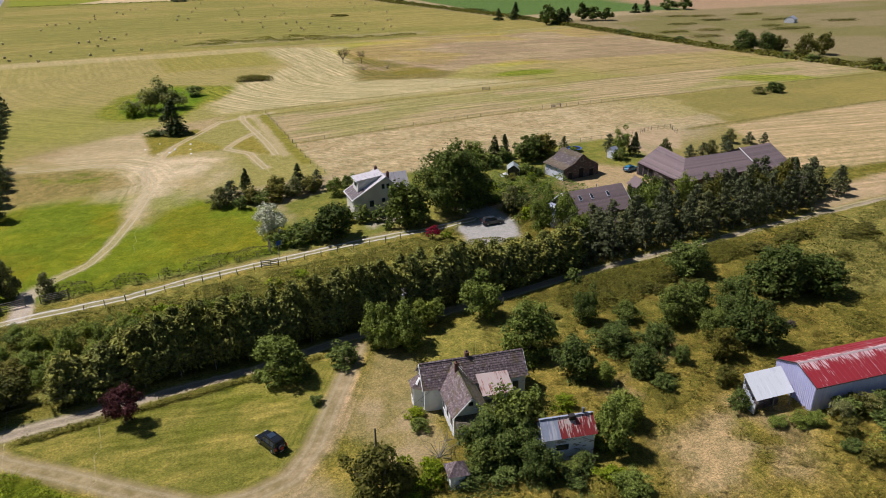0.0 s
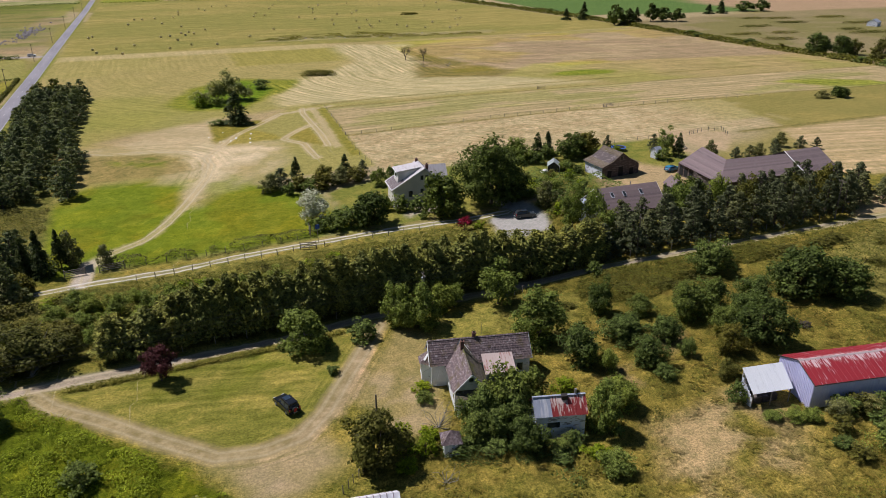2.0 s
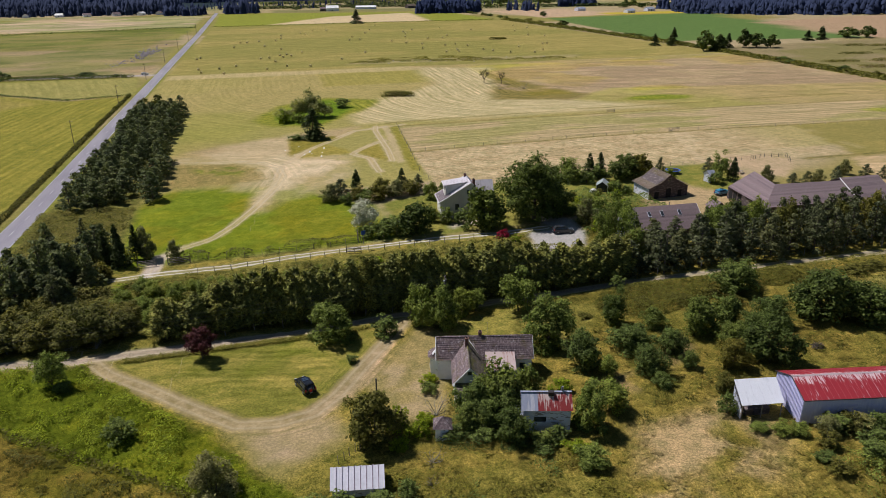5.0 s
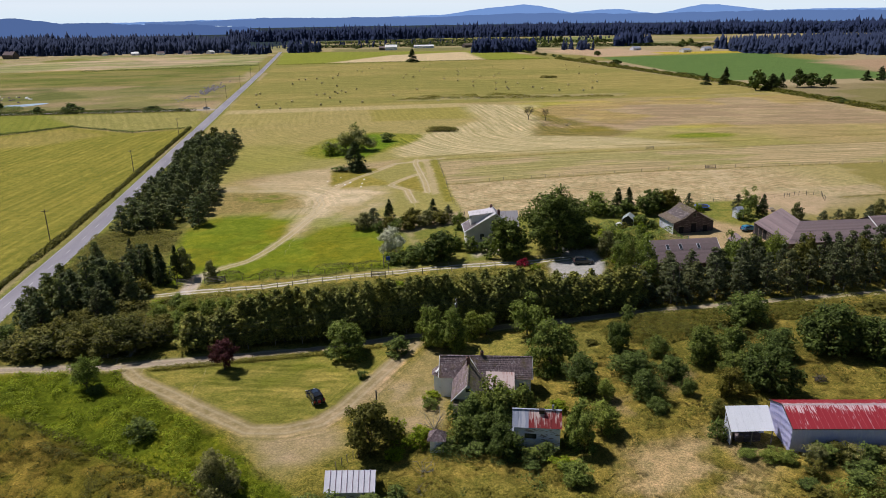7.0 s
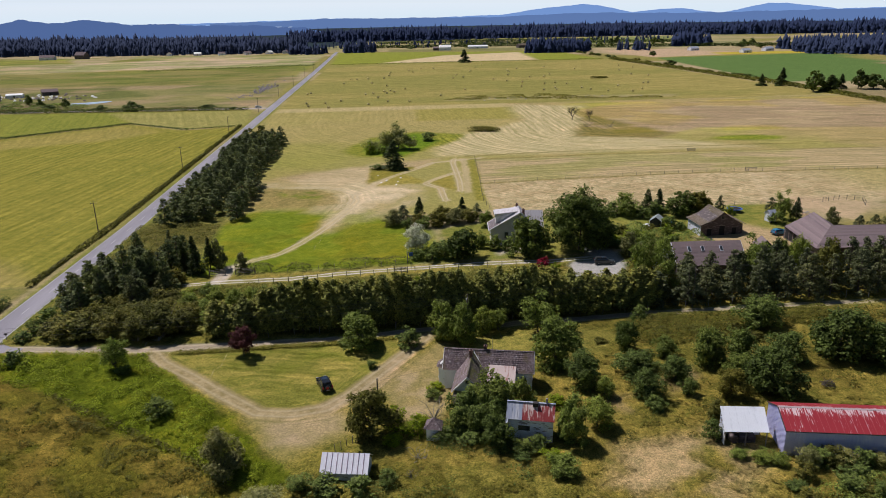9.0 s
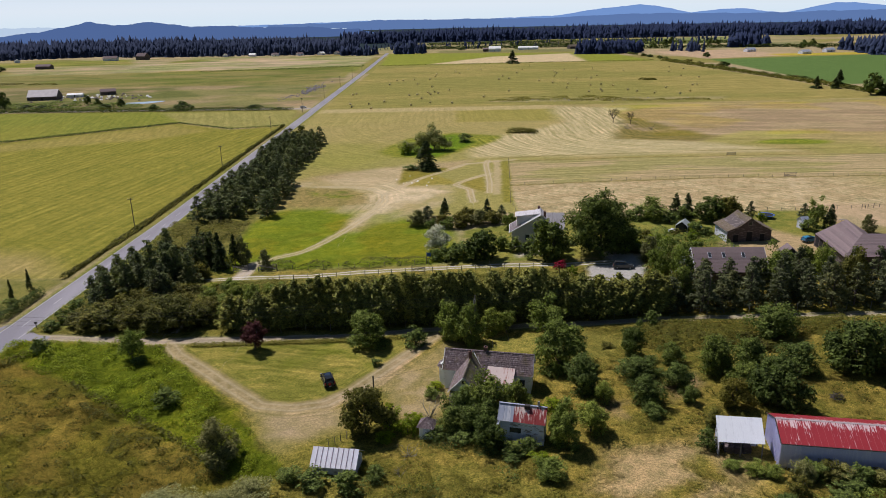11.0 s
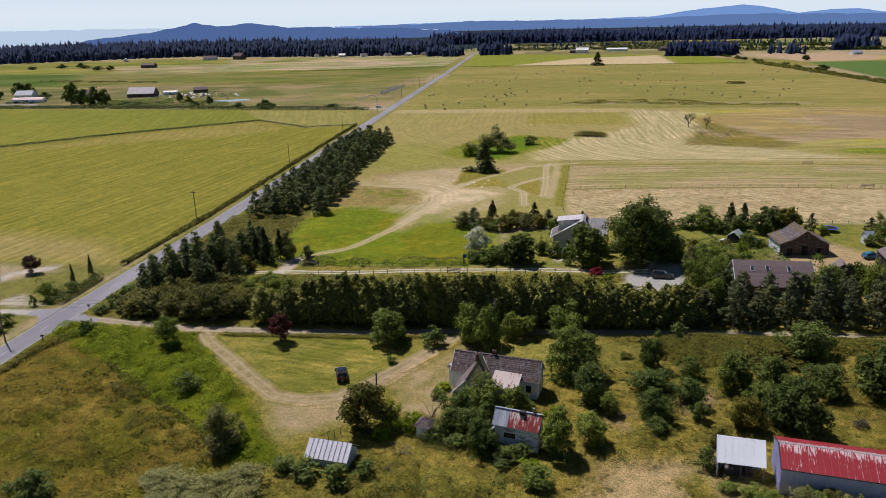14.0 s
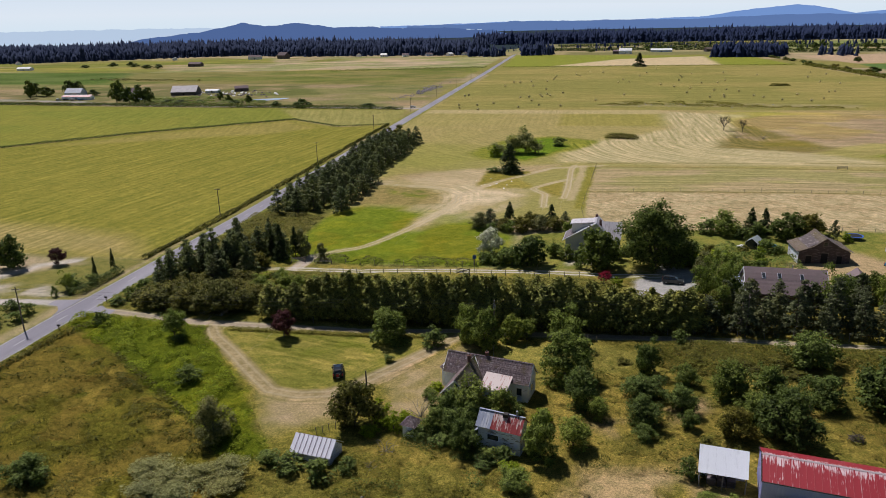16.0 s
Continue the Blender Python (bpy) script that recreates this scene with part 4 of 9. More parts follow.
def conifer(seed, name, label, material, height=8.0, width=4.0, count=2600, leaf=0.3, start=0.06, droop=0.2, power=0.9, clumps=70, ragged=0.3, upright=0.0, bark=BARK):
    """Boughs in whorls round a straight trunk, each a spray of needle tufts."""
    rng = rng_of(seed)
    t = rng.random(clumps) ** 0.85
    z = height * (start + (0.97 - start) * t)
    reach = width * 0.5 * (1 - t) ** power * rng.uniform(1 - ragged, 1 + ragged * 0.5, clumps) + 0.12
    a = rng.random(clumps) * 2 * math.pi
    pick = rng.choice(clumps, count, p=(reach + 0.15) / (reach + 0.15).sum())
    s = rng.random(count) ** 0.55
    side = rng.normal(size=count) * 0.26 * (0.35 + reach[pick]) * (1.15 - 0.6 * s)
    r = reach[pick] * s
    x = np.cos(a[pick]) * r - np.sin(a[pick]) * side
    y = np.sin(a[pick]) * r + np.cos(a[pick]) * side
    zz = z[pick] - droop * r + upright * r * s + rng.normal(size=count) * 0.10 * (0.5 + reach[pick])
    p = np.stack([x, y, zz], 1)
    out = np.stack([np.cos(a[pick]), np.sin(a[pick]), np.full(count, -droop * 0.6 + upright)], 1)
    normal = np.stack([out[:, 0] * 0.45, out[:, 1] * 0.45, np.ones(count)], 1) + rng.normal(size=(count, 3)) * 0.45
    size = leaf * rng.uniform(0.6, 1.3, count)
    v, f = quads(p, normal, size, size * 0.34, rng, out + rng.normal(size=(count, 3)) * 0.35)
    crown = mesh_of("crown", v, f, material)
    bm = rod(bmesh.new(), (0, 0, -0.3), (0, 0, height * 0.96), height * 0.022, height * 0.004, 7)
    for k in range(0, clumps, 3):
        rod(bm, (0, 0, z[k]), (math.cos(a[k]) * reach[k] * 0.8, math.sin(a[k]) * reach[k] * 0.8, z[k] - droop * reach[k] * 0.8), height * 0.006, height * 0.002, 4)
    wood = bpy.data.meshes.new("trunk")
    bm.to_mesh(wood)
    bm.free()
    wood.materials.append(bark)
    return (name, (("trunk", wood), ("crown", crown)), label)


def pine(seed, name, label, material, height=8.0, width=6.5, count=1800, leaf=0.245, bark=BARK):
    """A bushy pine: rounded clumps of needles on open limbs."""
    rng = rng_of(seed)
    balls, bm = [], bmesh.new()
    rod(bm, (0, 0, -0.3), (0.1, 0.05, height * 0.9), height * 0.024, height * 0.006, 7)
    for k in range(40):
        t = 0.08 + 0.90 * (k + rng.random()) / 40
        reach = width * 0.46 * (1 - t) ** 0.7 * rng.uniform(0.45, 1.12)
        a = k * 2.4 + rng.normal() * 0.3
        c = np.array([math.cos(a) * reach, math.sin(a) * reach, height * t + rng.normal() * 0.2])
        s = rng.uniform(0.75, 1.2)
        balls.append((c, np.array([width * 0.13, width * 0.13, height * 0.06]) * s * (1.1 - 0.45 * t)))
        rod(bm, (0, 0, height * t * 0.92), c, height * 0.007, height * 0.003, 4)
    crown = crown_mesh("crown", balls, count, leaf, material, rng, 0.5, 0.6)
    wood = bpy.data.meshes.new("trunk")
    bm.to_mesh(wood)
    bm.free()
    wood.materials.append(bark)
    return (name, (("trunk", wood), ("crown", crown)), label)


def plant(proto, x, y, height, width, turn=0.0, of=6.0, wide=6.0, label="", group="", sink=0.0):
    """Sets a copy of a prototype at a place, scaled to its height and width."""
    name, meshes, text = proto
    m = pose(x, y, lay(x, y) - sink, 0, 0, turn) @ Matrix.Diagonal((width / wide, width / wide, height / of, 1))
    ob = thing(name, m, label or text, "bush" if "bush" in name or "shrub" in name else "tree", group)
    for part_name, me in meshes:
        part(part_name, me, None, ob)
    return ob


def both(kinds):
    """The near and the sparser far prototypes of one kind: each of kinds is a call that takes the share of leaves."""
    near = [k(1.0) for k in kinds]
    SPARSE.append((near, [k(0.38) for k in kinds]))
    return near


SPARSE = []


def kind(seed, name, label, material, count, leaf, **shape):
    def make(share):
        return broadleaf(seed, name, label, material, count=int(count * share), leaf=1.14 * leaf * share ** -0.42, **shape)
    return make


APPLE = both([kind(100 + k, "fruit_tree", "old orchard fruit tree with a dense dark green crown", LEAF_ORCHARD, 7400, 0.128, ragged=0.6, lobes=26, base=-0.12, low=0.65, fork=0.15) for k in range(4)])
ROUND = both([kind(110 + k, "broadleaf_tree", "rounded broadleaf tree with dense dark green leaves", LEAF_DARK, 7800, 0.13, ragged=0.35, lobes=30, base=-0.12, low=0.7, fork=0.12) for k in range(2)])
LOOSE = both([kind(120 + k, "broadleaf_tree", "loose light green broadleaf tree on rough grass", LEAF_LIGHT, 4600, 0.125, ragged=0.7, lobes=20, base=0.06, low=0.6, fork=0.15) for k in range(2)])
WILLOW = [broadleaf(127 + k, "willow_tree", "loose light olive-green willow tree", LEAF_WILLOW, ragged=0.7, lobes=22, count=2600, leaf=0.18, base=0.0, low=0.7, fork=0.12) for k in range(2)]
BRIGHT = both([kind(125 + 600 * k, "broadleaf_tree", "dense bright green broadleaf tree", LEAF_LIGHT, 8200, 0.118, ragged=0.4, lobes=26, base=-0.12, low=0.7, fork=0.12) for k in range(2)])
BIG = [broadleaf(130, "maple_tree", "tall wide maple tree with dark green leaves in clumps", LEAF_DARK, 14.0, 15.0, 19000, 0.25, 60, 0.1, base=0.0, trunk=0.45, ragged=0.35, low=0.6)]
THORN_TREE = both([kind(148 + k, "hawthorn_tree", "dense dark hawthorn tree with brown-green leaves", LEAF_THORN, 5600, 0.14, ragged=0.5, base=-0.12, low=0.7, lobes=24, fork=0.12, bark=BARK_PALE) for k in range(2)])
OLIVE_TREE = both([kind(140 + k, "hawthorn_tree", "hawthorn tree with olive brown-green leaves", LEAF_OLIVE, 6400, 0.135, ragged=0.4, base=-0.12, low=0.7, lobes=24, fork=0.12) for k in range(2)])
GREY_TREE = both([kind(145, "willow_bush", "grey-green willow bush with thin upright twigs", LEAF_GREY, 7200, 0.118, ragged=0.35, base=-0.12, low=0.7, lobes=24, fork=0.1)])
SILVER_TREE = [broadleaf(150, "willow_tree", "silvery grey-green willow tree with soft rounded crown", LEAF_SILVER, ragged=0.45, count=4600, base=0.0, low=0.8, lobes=20, leaf=0.15, fork=0.1)]
PURPLE_TREE = [broadleaf(155, "plum_tree", "small purple-leaved plum tree on the lawn's edge", LEAF_PURPLE, ragged=0.35, count=7000, leaf=0.13, base=0.05, low=0.6, lobes=24, fork=0.15)]
LIME = both([kind(160 + k, "shrub", "bright yellow-green leafy shrub in rough grass", LEAF_LIME, 1500, 0.2, ragged=0.45, base=-0.3, lobes=16) for k in range(2)])
SHRUB = both([kind(165 + k, "shrub", "dark green spreading shrub in rough grass", LEAF_ORCHARD, 1500, 0.2, ragged=0.45, base=-0.3, lobes=16, low=0.0) for k in range(3)])
SHRUB_OLIVE = both([kind(170 + k, "shrub", "olive-green low shrub among tall grass", LEAF_OLIVE, 1400, 0.2, ragged=0.45, base=-0.3, lobes=14, low=0.0) for k in range(2)])
SHRUB_GREY = both([kind(175, "bramble_bush", "pale grey-green bramble thicket with small leaves", LEAF_BRAMBLE, 3600, 0.125, ragged=0.6, base=0.0, lobes=20, low=0.0)])
SHRUB_RED = [broadleaf(178, "flowering_bush", "bush covered with deep red flowers by the lane", LEAF_RED, ragged=0.4, count=1500, base=0.0, lobes=12, low=0.0)]
CYPRESS = [conifer(200 + k, "cypress_tree", "dense dark cypress in a tall clipped hedge row", NEEDLE_CYPRESS, 7.0, 4.4, 2600, 0.30, 0.05, 0.05, 0.62, 110, 0.45, 0.75) for k in range(4)]
FIR = [conifer(210 + k, "fir_tree", "dark pointed fir tree with drooping boughs", NEEDLE_FIR, 8.0, 5.0, 1900, 0.34, 0.06, 0.30, 0.9, 80, 0.3) for k in range(2)]
PINE = [pine(220 + k, "pine_tree", "bushy dark grey-green pine tree", NEEDLE_PINE, count=1750, leaf=0.225) for k in range(3)]
PINE_DARK = [pine(230 + k, "pine_tree", "bushy dark green pine in a roadside belt", NEEDLE_BELT, count=950, leaf=0.29) for k in range(3)]


def bare_tree(seed):
    """A dead tree: trunk, limbs and a haze of thin twigs."""
    rng = rng_of(seed)
    bm = limbs(rng, 6.0, 2.8, 0.2, 1.4, 7)
    for k in range(60):
        a, up = rng.random() * 6.28, rng.uniform(0.3, 1.0)
        r = 2.6 * math.sqrt(rng.random()) * (1.1 - 0.5 * up)
        p = Vector((math.cos(a) * r, math.sin(a) * r, 2.0 + 3.4 * up))
        q = p + Vector((math.cos(a) * 0.7, math.sin(a) * 0.7, rng.uniform(0.2, 0.9)))
        rod(bm, p * 0.8, q, 0.05, 0.02, 4)
    wood = bpy.data.meshes.new("trunk")
    bm.to_mesh(wood)
    bm.free()
    wood.materials.append(BARK)
    tips = [(np.array([rng.normal() * 1.5, rng.normal() * 1.5, rng.uniform(2.5, 5.2)]), np.array([0.7, 0.7, 0.5])) for _ in range(14)]
    return ("dead_tree", (("trunk", wood), ("crown", crown_mesh("crown", tips, 220, 0.16, LEAF_OLIVE, rng))), "half-bare dead tree")


BARE = [bare_tree(180)]


FAR_KINDS = {
    "ROUND": [broadleaf(310, "broadleaf_tree", "far rounded dark tree", LEAF_DARK, count=700, leaf=0.42, base=0.0, low=0.7, lobes=16)],
    "LOOSE": [broadleaf(311, "broadleaf_tree", "far loose green tree", LEAF_LIGHT, count=900, leaf=0.36, base=0.0, low=0.7, lobes=14, ragged=0.5)],
    "SHRUB": [broadleaf(312, "shrub", "far dark green shrub", LEAF_ORCHARD, count=420, leaf=0.5, base=0.0, lobes=12, low=0.2, ragged=0.5)],
    "OLIVE": [broadleaf(313, "shrub", "far olive-brown scrub bush", LEAF_OLIVE, count=420, leaf=0.5, base=0.0, lobes=12, low=0.2, ragged=0.5)],
    "FIR": [conifer(314, "fir_tree", "far dark pointed fir", NEEDLE_FIR, 8.0, 5.0, 900, 0.5, 0.06, 0.30, 0.9, 60, 0.3)],
}


def put_plants():
    rng = rng_of(7)

    def one(kind, x, y, h, w, label="", group="", **key):
        if y > 240 and kind is not BARE:
            w, key["sink"] = w * 1.3, 0.4
            kind = FAR_KINDS["FIR" if kind is FIR else "ROUND" if kind in (ROUND, APPLE) else "LOOSE" if kind in (LOOSE, GREY_TREE) else "SHRUB" if kind is SHRUB else "OLIVE"]
        elif y > 42 or y < 240 and x < -75:
            kind = next((far for near, far in SPARSE if near is kind), kind)
        k = kind[int(rng.integers(len(kind)))]
        size = dict(of=6.0, wide=6.0)
        if kind is BIG:
            size = dict(of=14.0, wide=15.0)
        elif kind is CYPRESS:
            size = dict(of=7.0, wide=4.4)
        elif kind is FIR or kind is FAR_KINDS["FIR"]:
            size = dict(of=8.0, wide=5.0)
        elif kind in (PINE, PINE_DARK):
            size = dict(of=8.0, wide=6.5)
        return plant(k, x, y, h, w, rng.uniform(0, 360), label=label, group=group, **size, **key)

    # the yard of the old house
    one(PURPLE_TREE, -44.4, 11.6, 6.0, 5.2)
    one(BRIGHT, -23.4, 12.4, 6.6, 9.2, "rounded broadleaf tree standing on the mown lawn")
    one(SHRUB, -14.4, 11.4, 3.8, 5.6, "round dark green bush at the lawn's edge")
    one(SHRUB, -21.1, 3.9, 1.5, 2.4, "small round bush alone on the mown lawn")
    for x, y, h, w in ((-8.0, 12.8, 7.8, 6.4), (-4.6, 11.2, 7.6, 6.6), (-0.2, 14.8, 5.0, 5.0), (2.6, 15.6, 4.2, 4.6)):
        one(BRIGHT if x < 0 else LOOSE, x, y, h, w, "leafy tree between the old house and the lane")
    one(LOOSE, 9.8, 13.4, 7.0, 7.6, "feathery light green tree beside the lane")
    one(BRIGHT, 10.2, 0.2, 8.6, 9.2, "broadleaf tree against the old house's end wall")
    one(APPLE, 12.6, -8.0, 6.6, 7.0)
    one(LOOSE, 15.2, -11.4, 3.6, 3.8)
    for x, y, h, w in ((-8.0, -18.4, 4.4, 4.6), (-3.0, -15.6, 8.2, 7.8), (-6.8, -15.8, 6.6, 6.0), (1.2, -14.2, 6.6, 6.2), (-3.4, -18.4, 6.2, 6.0), (-6.0, -17.6, 5.0, 4.6)):
        one(APPLE, x, y, h, w, "old leafy tree in front of the old house")
    one(OLIVE_TREE, -20.8, -17.2, 8.0, 8.4, "tree with brownish-green leaves beside a wooden pole")
    one(LIME, -17.4, -15.8, 3.8, 4.0)
    one(LIME, -14.6, -17.6, 3.0, 3.6)
    one(LIME, -13.2, -15.2, 2.0, 3.0)
    one(LIME, -17.6, -19.8, 2.2, 3.4)
    one(BRIGHT, 7.4, -22.4, 7.2, 5.8, "broadleaf tree against the rusty-roofed shed")
    one(APPLE, -3.2, -22.2, 5.6, 5.0, "old leafy tree in front of the old house")
    one(SHRUB, 2.6, -23.6, 2.2, 3.6, "dark shrub grown against the rusty-roofed shed")
    one(SHRUB, 0.4, -24.0, 2.4, 3.4, "dark shrub grown against the rusty-roofed shed")
    one(LOOSE, 11.8, -19.4, 4.8, 6.0, "loose olive-green tree in the dry meadow")
    one(LIME, 7.2, -13.0, 2.4, 3.6)
    one(SHRUB, 2.6, -11.4, 2.8, 4.2)
    one(SHRUB, -11.2, -7.6, 1.8, 3.2, "leafy shrub growing against the old house's wall")
    one(LIME, -10.6, -5.0, 1.5, 3.0, "leafy shrub growing against the old house's wall")
    one(SHRUB, 0.0, -25.0, 1.8, 4.0)
    one(LIME, 4.0, -26.4, 1.8, 3.6)
    one(LOOSE, 4.6, -29.4, 2.8, 5.2, "feathery light green bush in the dry meadow")
    for x, y, h, w in ((-10.4, -19.4, 2.4, 3.6), (-6.8, -20.8, 2.0, 4.0), (-1.6, -20.6, 2.6, 3.6)):
        one(SHRUB, x, y, h, w, "dark shrub under the old trees")
    # orchard
    for x, y, h, w in ((23.2, 3.4, 6.6, 4.8), (22.4, -5.0, 4.6, 7.2), (21.8, -12.4, 5.0, 5.6), (27.6, -8.2, 4.6, 5.4), (29.2, 0.6, 3.8, 4.4), (21.6, -16.0, 2.4, 3.4),
                       (35.0, -3.4, 6.6, 7.0), (41.2, -2.2, 6.0, 6.4), (37.6, -9.0, 4.8, 5.2), (42.4, -8.0, 5.6, 5.8), (48.2, -4.4, 5.8, 6.4), (28.0, -12.6, 3.2, 2.8)):
        one(APPLE, x, y, h, w, group="orchard trees")
    one(OLIVE_TREE, 34.0, -14.4, 5.2, 5.6, group="orchard trees")
    one(OLIVE_TREE, 29.8, -19.6, 2.6, 3.8, group="orchard trees")
    one(ROUND, 40.6, -14.2, 8.0, 8.4, "tall dark broadleaf tree behind the red-roofed barn")
    one(ROUND, 57.6, -4.4, 10.0, 10.8, "large dark broadleaf tree in the rough meadow")
    one(ROUND, 63.5, -8.0, 8.0, 9.5)
    one(APPLE, 49.6, 8.4, 6.8, 8.8)
    one(SHRUB, 30.2, 15.6, 3.0, 3.8)
    for k in range(8):
        x, y = 19 + rng.random() * 30, 4 + rng.random() * 9
        one(SHRUB_OLIVE, x, y, rng.uniform(1.0, 1.8), rng.uniform(3.0, 5.0), "low olive-brown scrub between lane and orchard")
    for k in range(14):
        x, y = 64 + rng.random() * 40, -4 + rng.random() * 14
        one(SHRUB_OLIVE, x, y, rng.uniform(1.2, 2.4), rng.uniform(4.0, 6.5), "low olive-brown scrub on the hillside meadow")
    for k in range(13):
        x = 35.5 + 1.8 * k + rng.normal() * 0.4
        one((SHRUB_GREY, SHRUB, SHRUB_OLIVE)[k % 3], x, -31.0 - 0.174 * (x - 34.5) - rng.random(), rng.uniform(1.8, 3.4), rng.uniform(3.0, 4.8), "bramble bush with pale blossom before the barn")
    # in front of the barn and along the lower edge
    for k in range(15):
        x = 31 + rng.random() * 26
        one(SHRUB if k % 3 else SHRUB_OLIVE, x, -33.6 - rng.random() * 6 - 0.1 * (x - 31), rng.uniform(1.4, 2.8), rng.uniform(3.0, 5.4), "bramble bush with pale blossom before the barn")
    for x, y, h, w in ((28.2, -29.2, 1.3, 3.0), (30.6, -30.4, 1.6, 3.4), (32.6, -31.2, 1.8, 3.0), (26.6, -24.4, 3.6, 3.4)):
        one(SHRUB if y > -26 else LOOSE, x, y, h, w, "" if y > -26 else "light green weeds before the open lean-to")
    for x, y, h, w in ((-26.5, -29.6, 2.6, 4.8), (-22.0, -30.4, 3.0, 5.0), (-18.2, -28.4, 2.0, 3.4), (-29.8, -28.2, 2.2, 4.0)):
        one(SHRUB, x, y, h, w, "bramble bush grown against the small white shed")
    one(GREY_TREE, -40.2, -24.0, 6.2, 7.0)
    for x, y in ((-45, -33), (-41, -34.5), (-37, -33.5), (-33, -35), (-43, -37.5), (-38, -38.5), (-34, -31.5)):
        one(SHRUB_GREY, x, y, rng.uniform(2.0, 2.8), rng.uniform(5.0, 6.4))
    one(SHRUB, -53.6, -7.8, 3.6, 5.4, "dark green bush standing in lush weeds")
    one(APPLE, -61.0, -37.0, 4.2, 6.4)
    one(LOOSE, -65.6, 8.0, 6.2, 6.0, "thin pale green tree with bare forked trunk")
    one(SHRUB, -64.0, 6.6, 1.8, 3.2)
    one(SHRUB, -84.4, 11.6, 3.6, 4.4)
    for x, y, h, w in ((-88.2, 22.6, 2.2, 4.4), (-87.6, 26.4, 2.8, 4.6), (-86.6, 30.0, 3.4, 5.0), (-88.0, 33.6, 2.6, 4.2)):
        one(SHRUB, x, y, h, w, "dark shrub between thicket and road")
    # thicket by the lane's west end
    for x, y, h, w in ((-78, 23.5, 4.6, 7), (-73, 25, 5.2, 7), (-68, 24, 5.6, 7.5), (-61.5, 21.5, 7.2, 9.5), (-58, 23.2, 4.8, 6), (-70, 29, 4.8, 7), (-63, 30, 4.4, 7), (-76, 30, 4.6, 6), (-84, 24, 3.2, 5), (-80.5, 22, 4.0, 7), (-76, 21.5, 4.6, 7), (-71, 21.5, 5.4, 8), (-66, 20.8, 5.6, 8), (-65.5, 27, 5.4, 8), (-79, 26.5, 4.6, 8), (-73, 33, 4.4, 7), (-58, 28, 4.4, 6.5)):
        one(THORN_TREE, x, y, h, w, "dense hawthorn thicket along the gravel lane")
    for x, y, h, w in ((-53.5, 24.6, 4.2, 4.6), (-52, 29, 3.8, 4.6), (-56, 31.5, 3.4, 5), (-47.0, 30.5, 3.0, 4.2), (-60, 35, 3.6, 5), (-55, 37.5, 3.6, 5), (-50.5, 34.5, 4.4, 5), (-45, 34, 4.2, 5.4), (-41.5, 31, 4.6, 5), (-57.5, 41, 3.2, 5)):
        one(LOOSE, x, y, h, w, "old apple tree with yellow-green leaves in tall grass")
    for k in range(16):
        one(SHRUB_OLIVE if k % 2 else LIME, -66 + rng.random() * 66, 35 + rng.random() * 11, rng.uniform(0.8, 1.7), rng.uniform(2.5, 4.4), "low scrub in the grass strip between the lanes")
    for x, y, h, w in ((-38, 33, 4.2, 5), (-30, 34, 4.4, 5), (-24, 36, 3.4, 5), (-42, 36, 3.8, 4.6), (-48, 38, 3.2, 4)):
        one(LOOSE, x, y, h, w, "yellow-green tree behind the hedge row")
    # hedge row, then the pine belt, along the south lane
    for k in range(48):
        x = -51.0 + 1.8 * k
        tall = 7.0 + 3.1 * smooth(-48, -36, x) - 1.7 * smooth(8, 22, x)
        one(CYPRESS, x + rng.normal() * 0.2, 20.6 + rng.normal() * 0.3, tall * rng.uniform(0.88, 1.12), rng.uniform(4.8, 5.8), group="hedge row")
        if k % 2 == 0:
            one(CYPRESS, x + 0.9, 23.6 + rng.normal() * 0.3, tall * rng.uniform(0.85, 0.98), rng.uniform(4.4, 5.2), group="hedge row")
    for k in range(38):
        x = 36 + 1.68 * k + rng.normal() * 0.5
        y = (20.9, 25.2, 29.5)[k % 3] + rng.normal() * 0.7
        kind = (PINE, PINE, OLIVE_TREE, PINE, LOOSE)[int(rng.integers(5))] if k % 3 else PINE
        one(kind, x, y, rng.uniform(6.6, 8.6) + 1.6 * smooth(48, 60, x), rng.uniform(5.6, 7.4), "bushy pine in the wide belt along the lane", "pine belt")
    for x, y, h, w in ((37.5, 36, 9.4, 6.4), (38.2, 25.5, 8.4, 6.0), (41, 33.5, 10, 6.4), (63.5, 35.5, 7.6, 7.4), (70, 38, 7, 6.4), (66.5, 42, 5, 4)):
        one(LOOSE if x < 60 else ROUND, x, y, h, w, "leafy tree rising above the pine belt")
    for x, y, h, w in ((97, 28, 8.4, 6.6), (99, 22.5, 7.8, 6.4), (101, 25, 8, 6.4), (103, 30, 8.2, 6.6), (105, 24, 7.4, 6.4), (108, 28, 7.6, 6.4), (111, 23, 6.4, 6), (112, 31, 7.0, 6), (116, 26, 5.6, 5.4)):
        one(PINE, x, y, h, w, group="pine belt")
    # round the white farmhouse
    one(BIG, 29.4, 58.8, 15.4, 17.0)
    one(ROUND, 16.6, 56.4, 11.4, 11.2, "broad dark tree before the white farmhouse")
    one(ROUND, 0.2, 58.6, 8.6, 9.6, "broad dark tree beside the north lane")
    one(SILVER_TREE, -11.2, 66.4, 7.0, 8.6)
    one(SHRUB, 11.8, 56.4, 2.2, 2.8, "clipped round green bush beside the lane")
    for x, y, h, w in ((-11.0, 58.8, 3.4, 5), (-7.6, 58.2, 4.2, 6), (-4.4, 58.5, 4.4, 6), (-12, 61.5, 2.6, 4), (-6, 62, 4.2, 6)):
        one(SHRUB, x, y, h, w, "tall dense garden shrub beside the north lane")
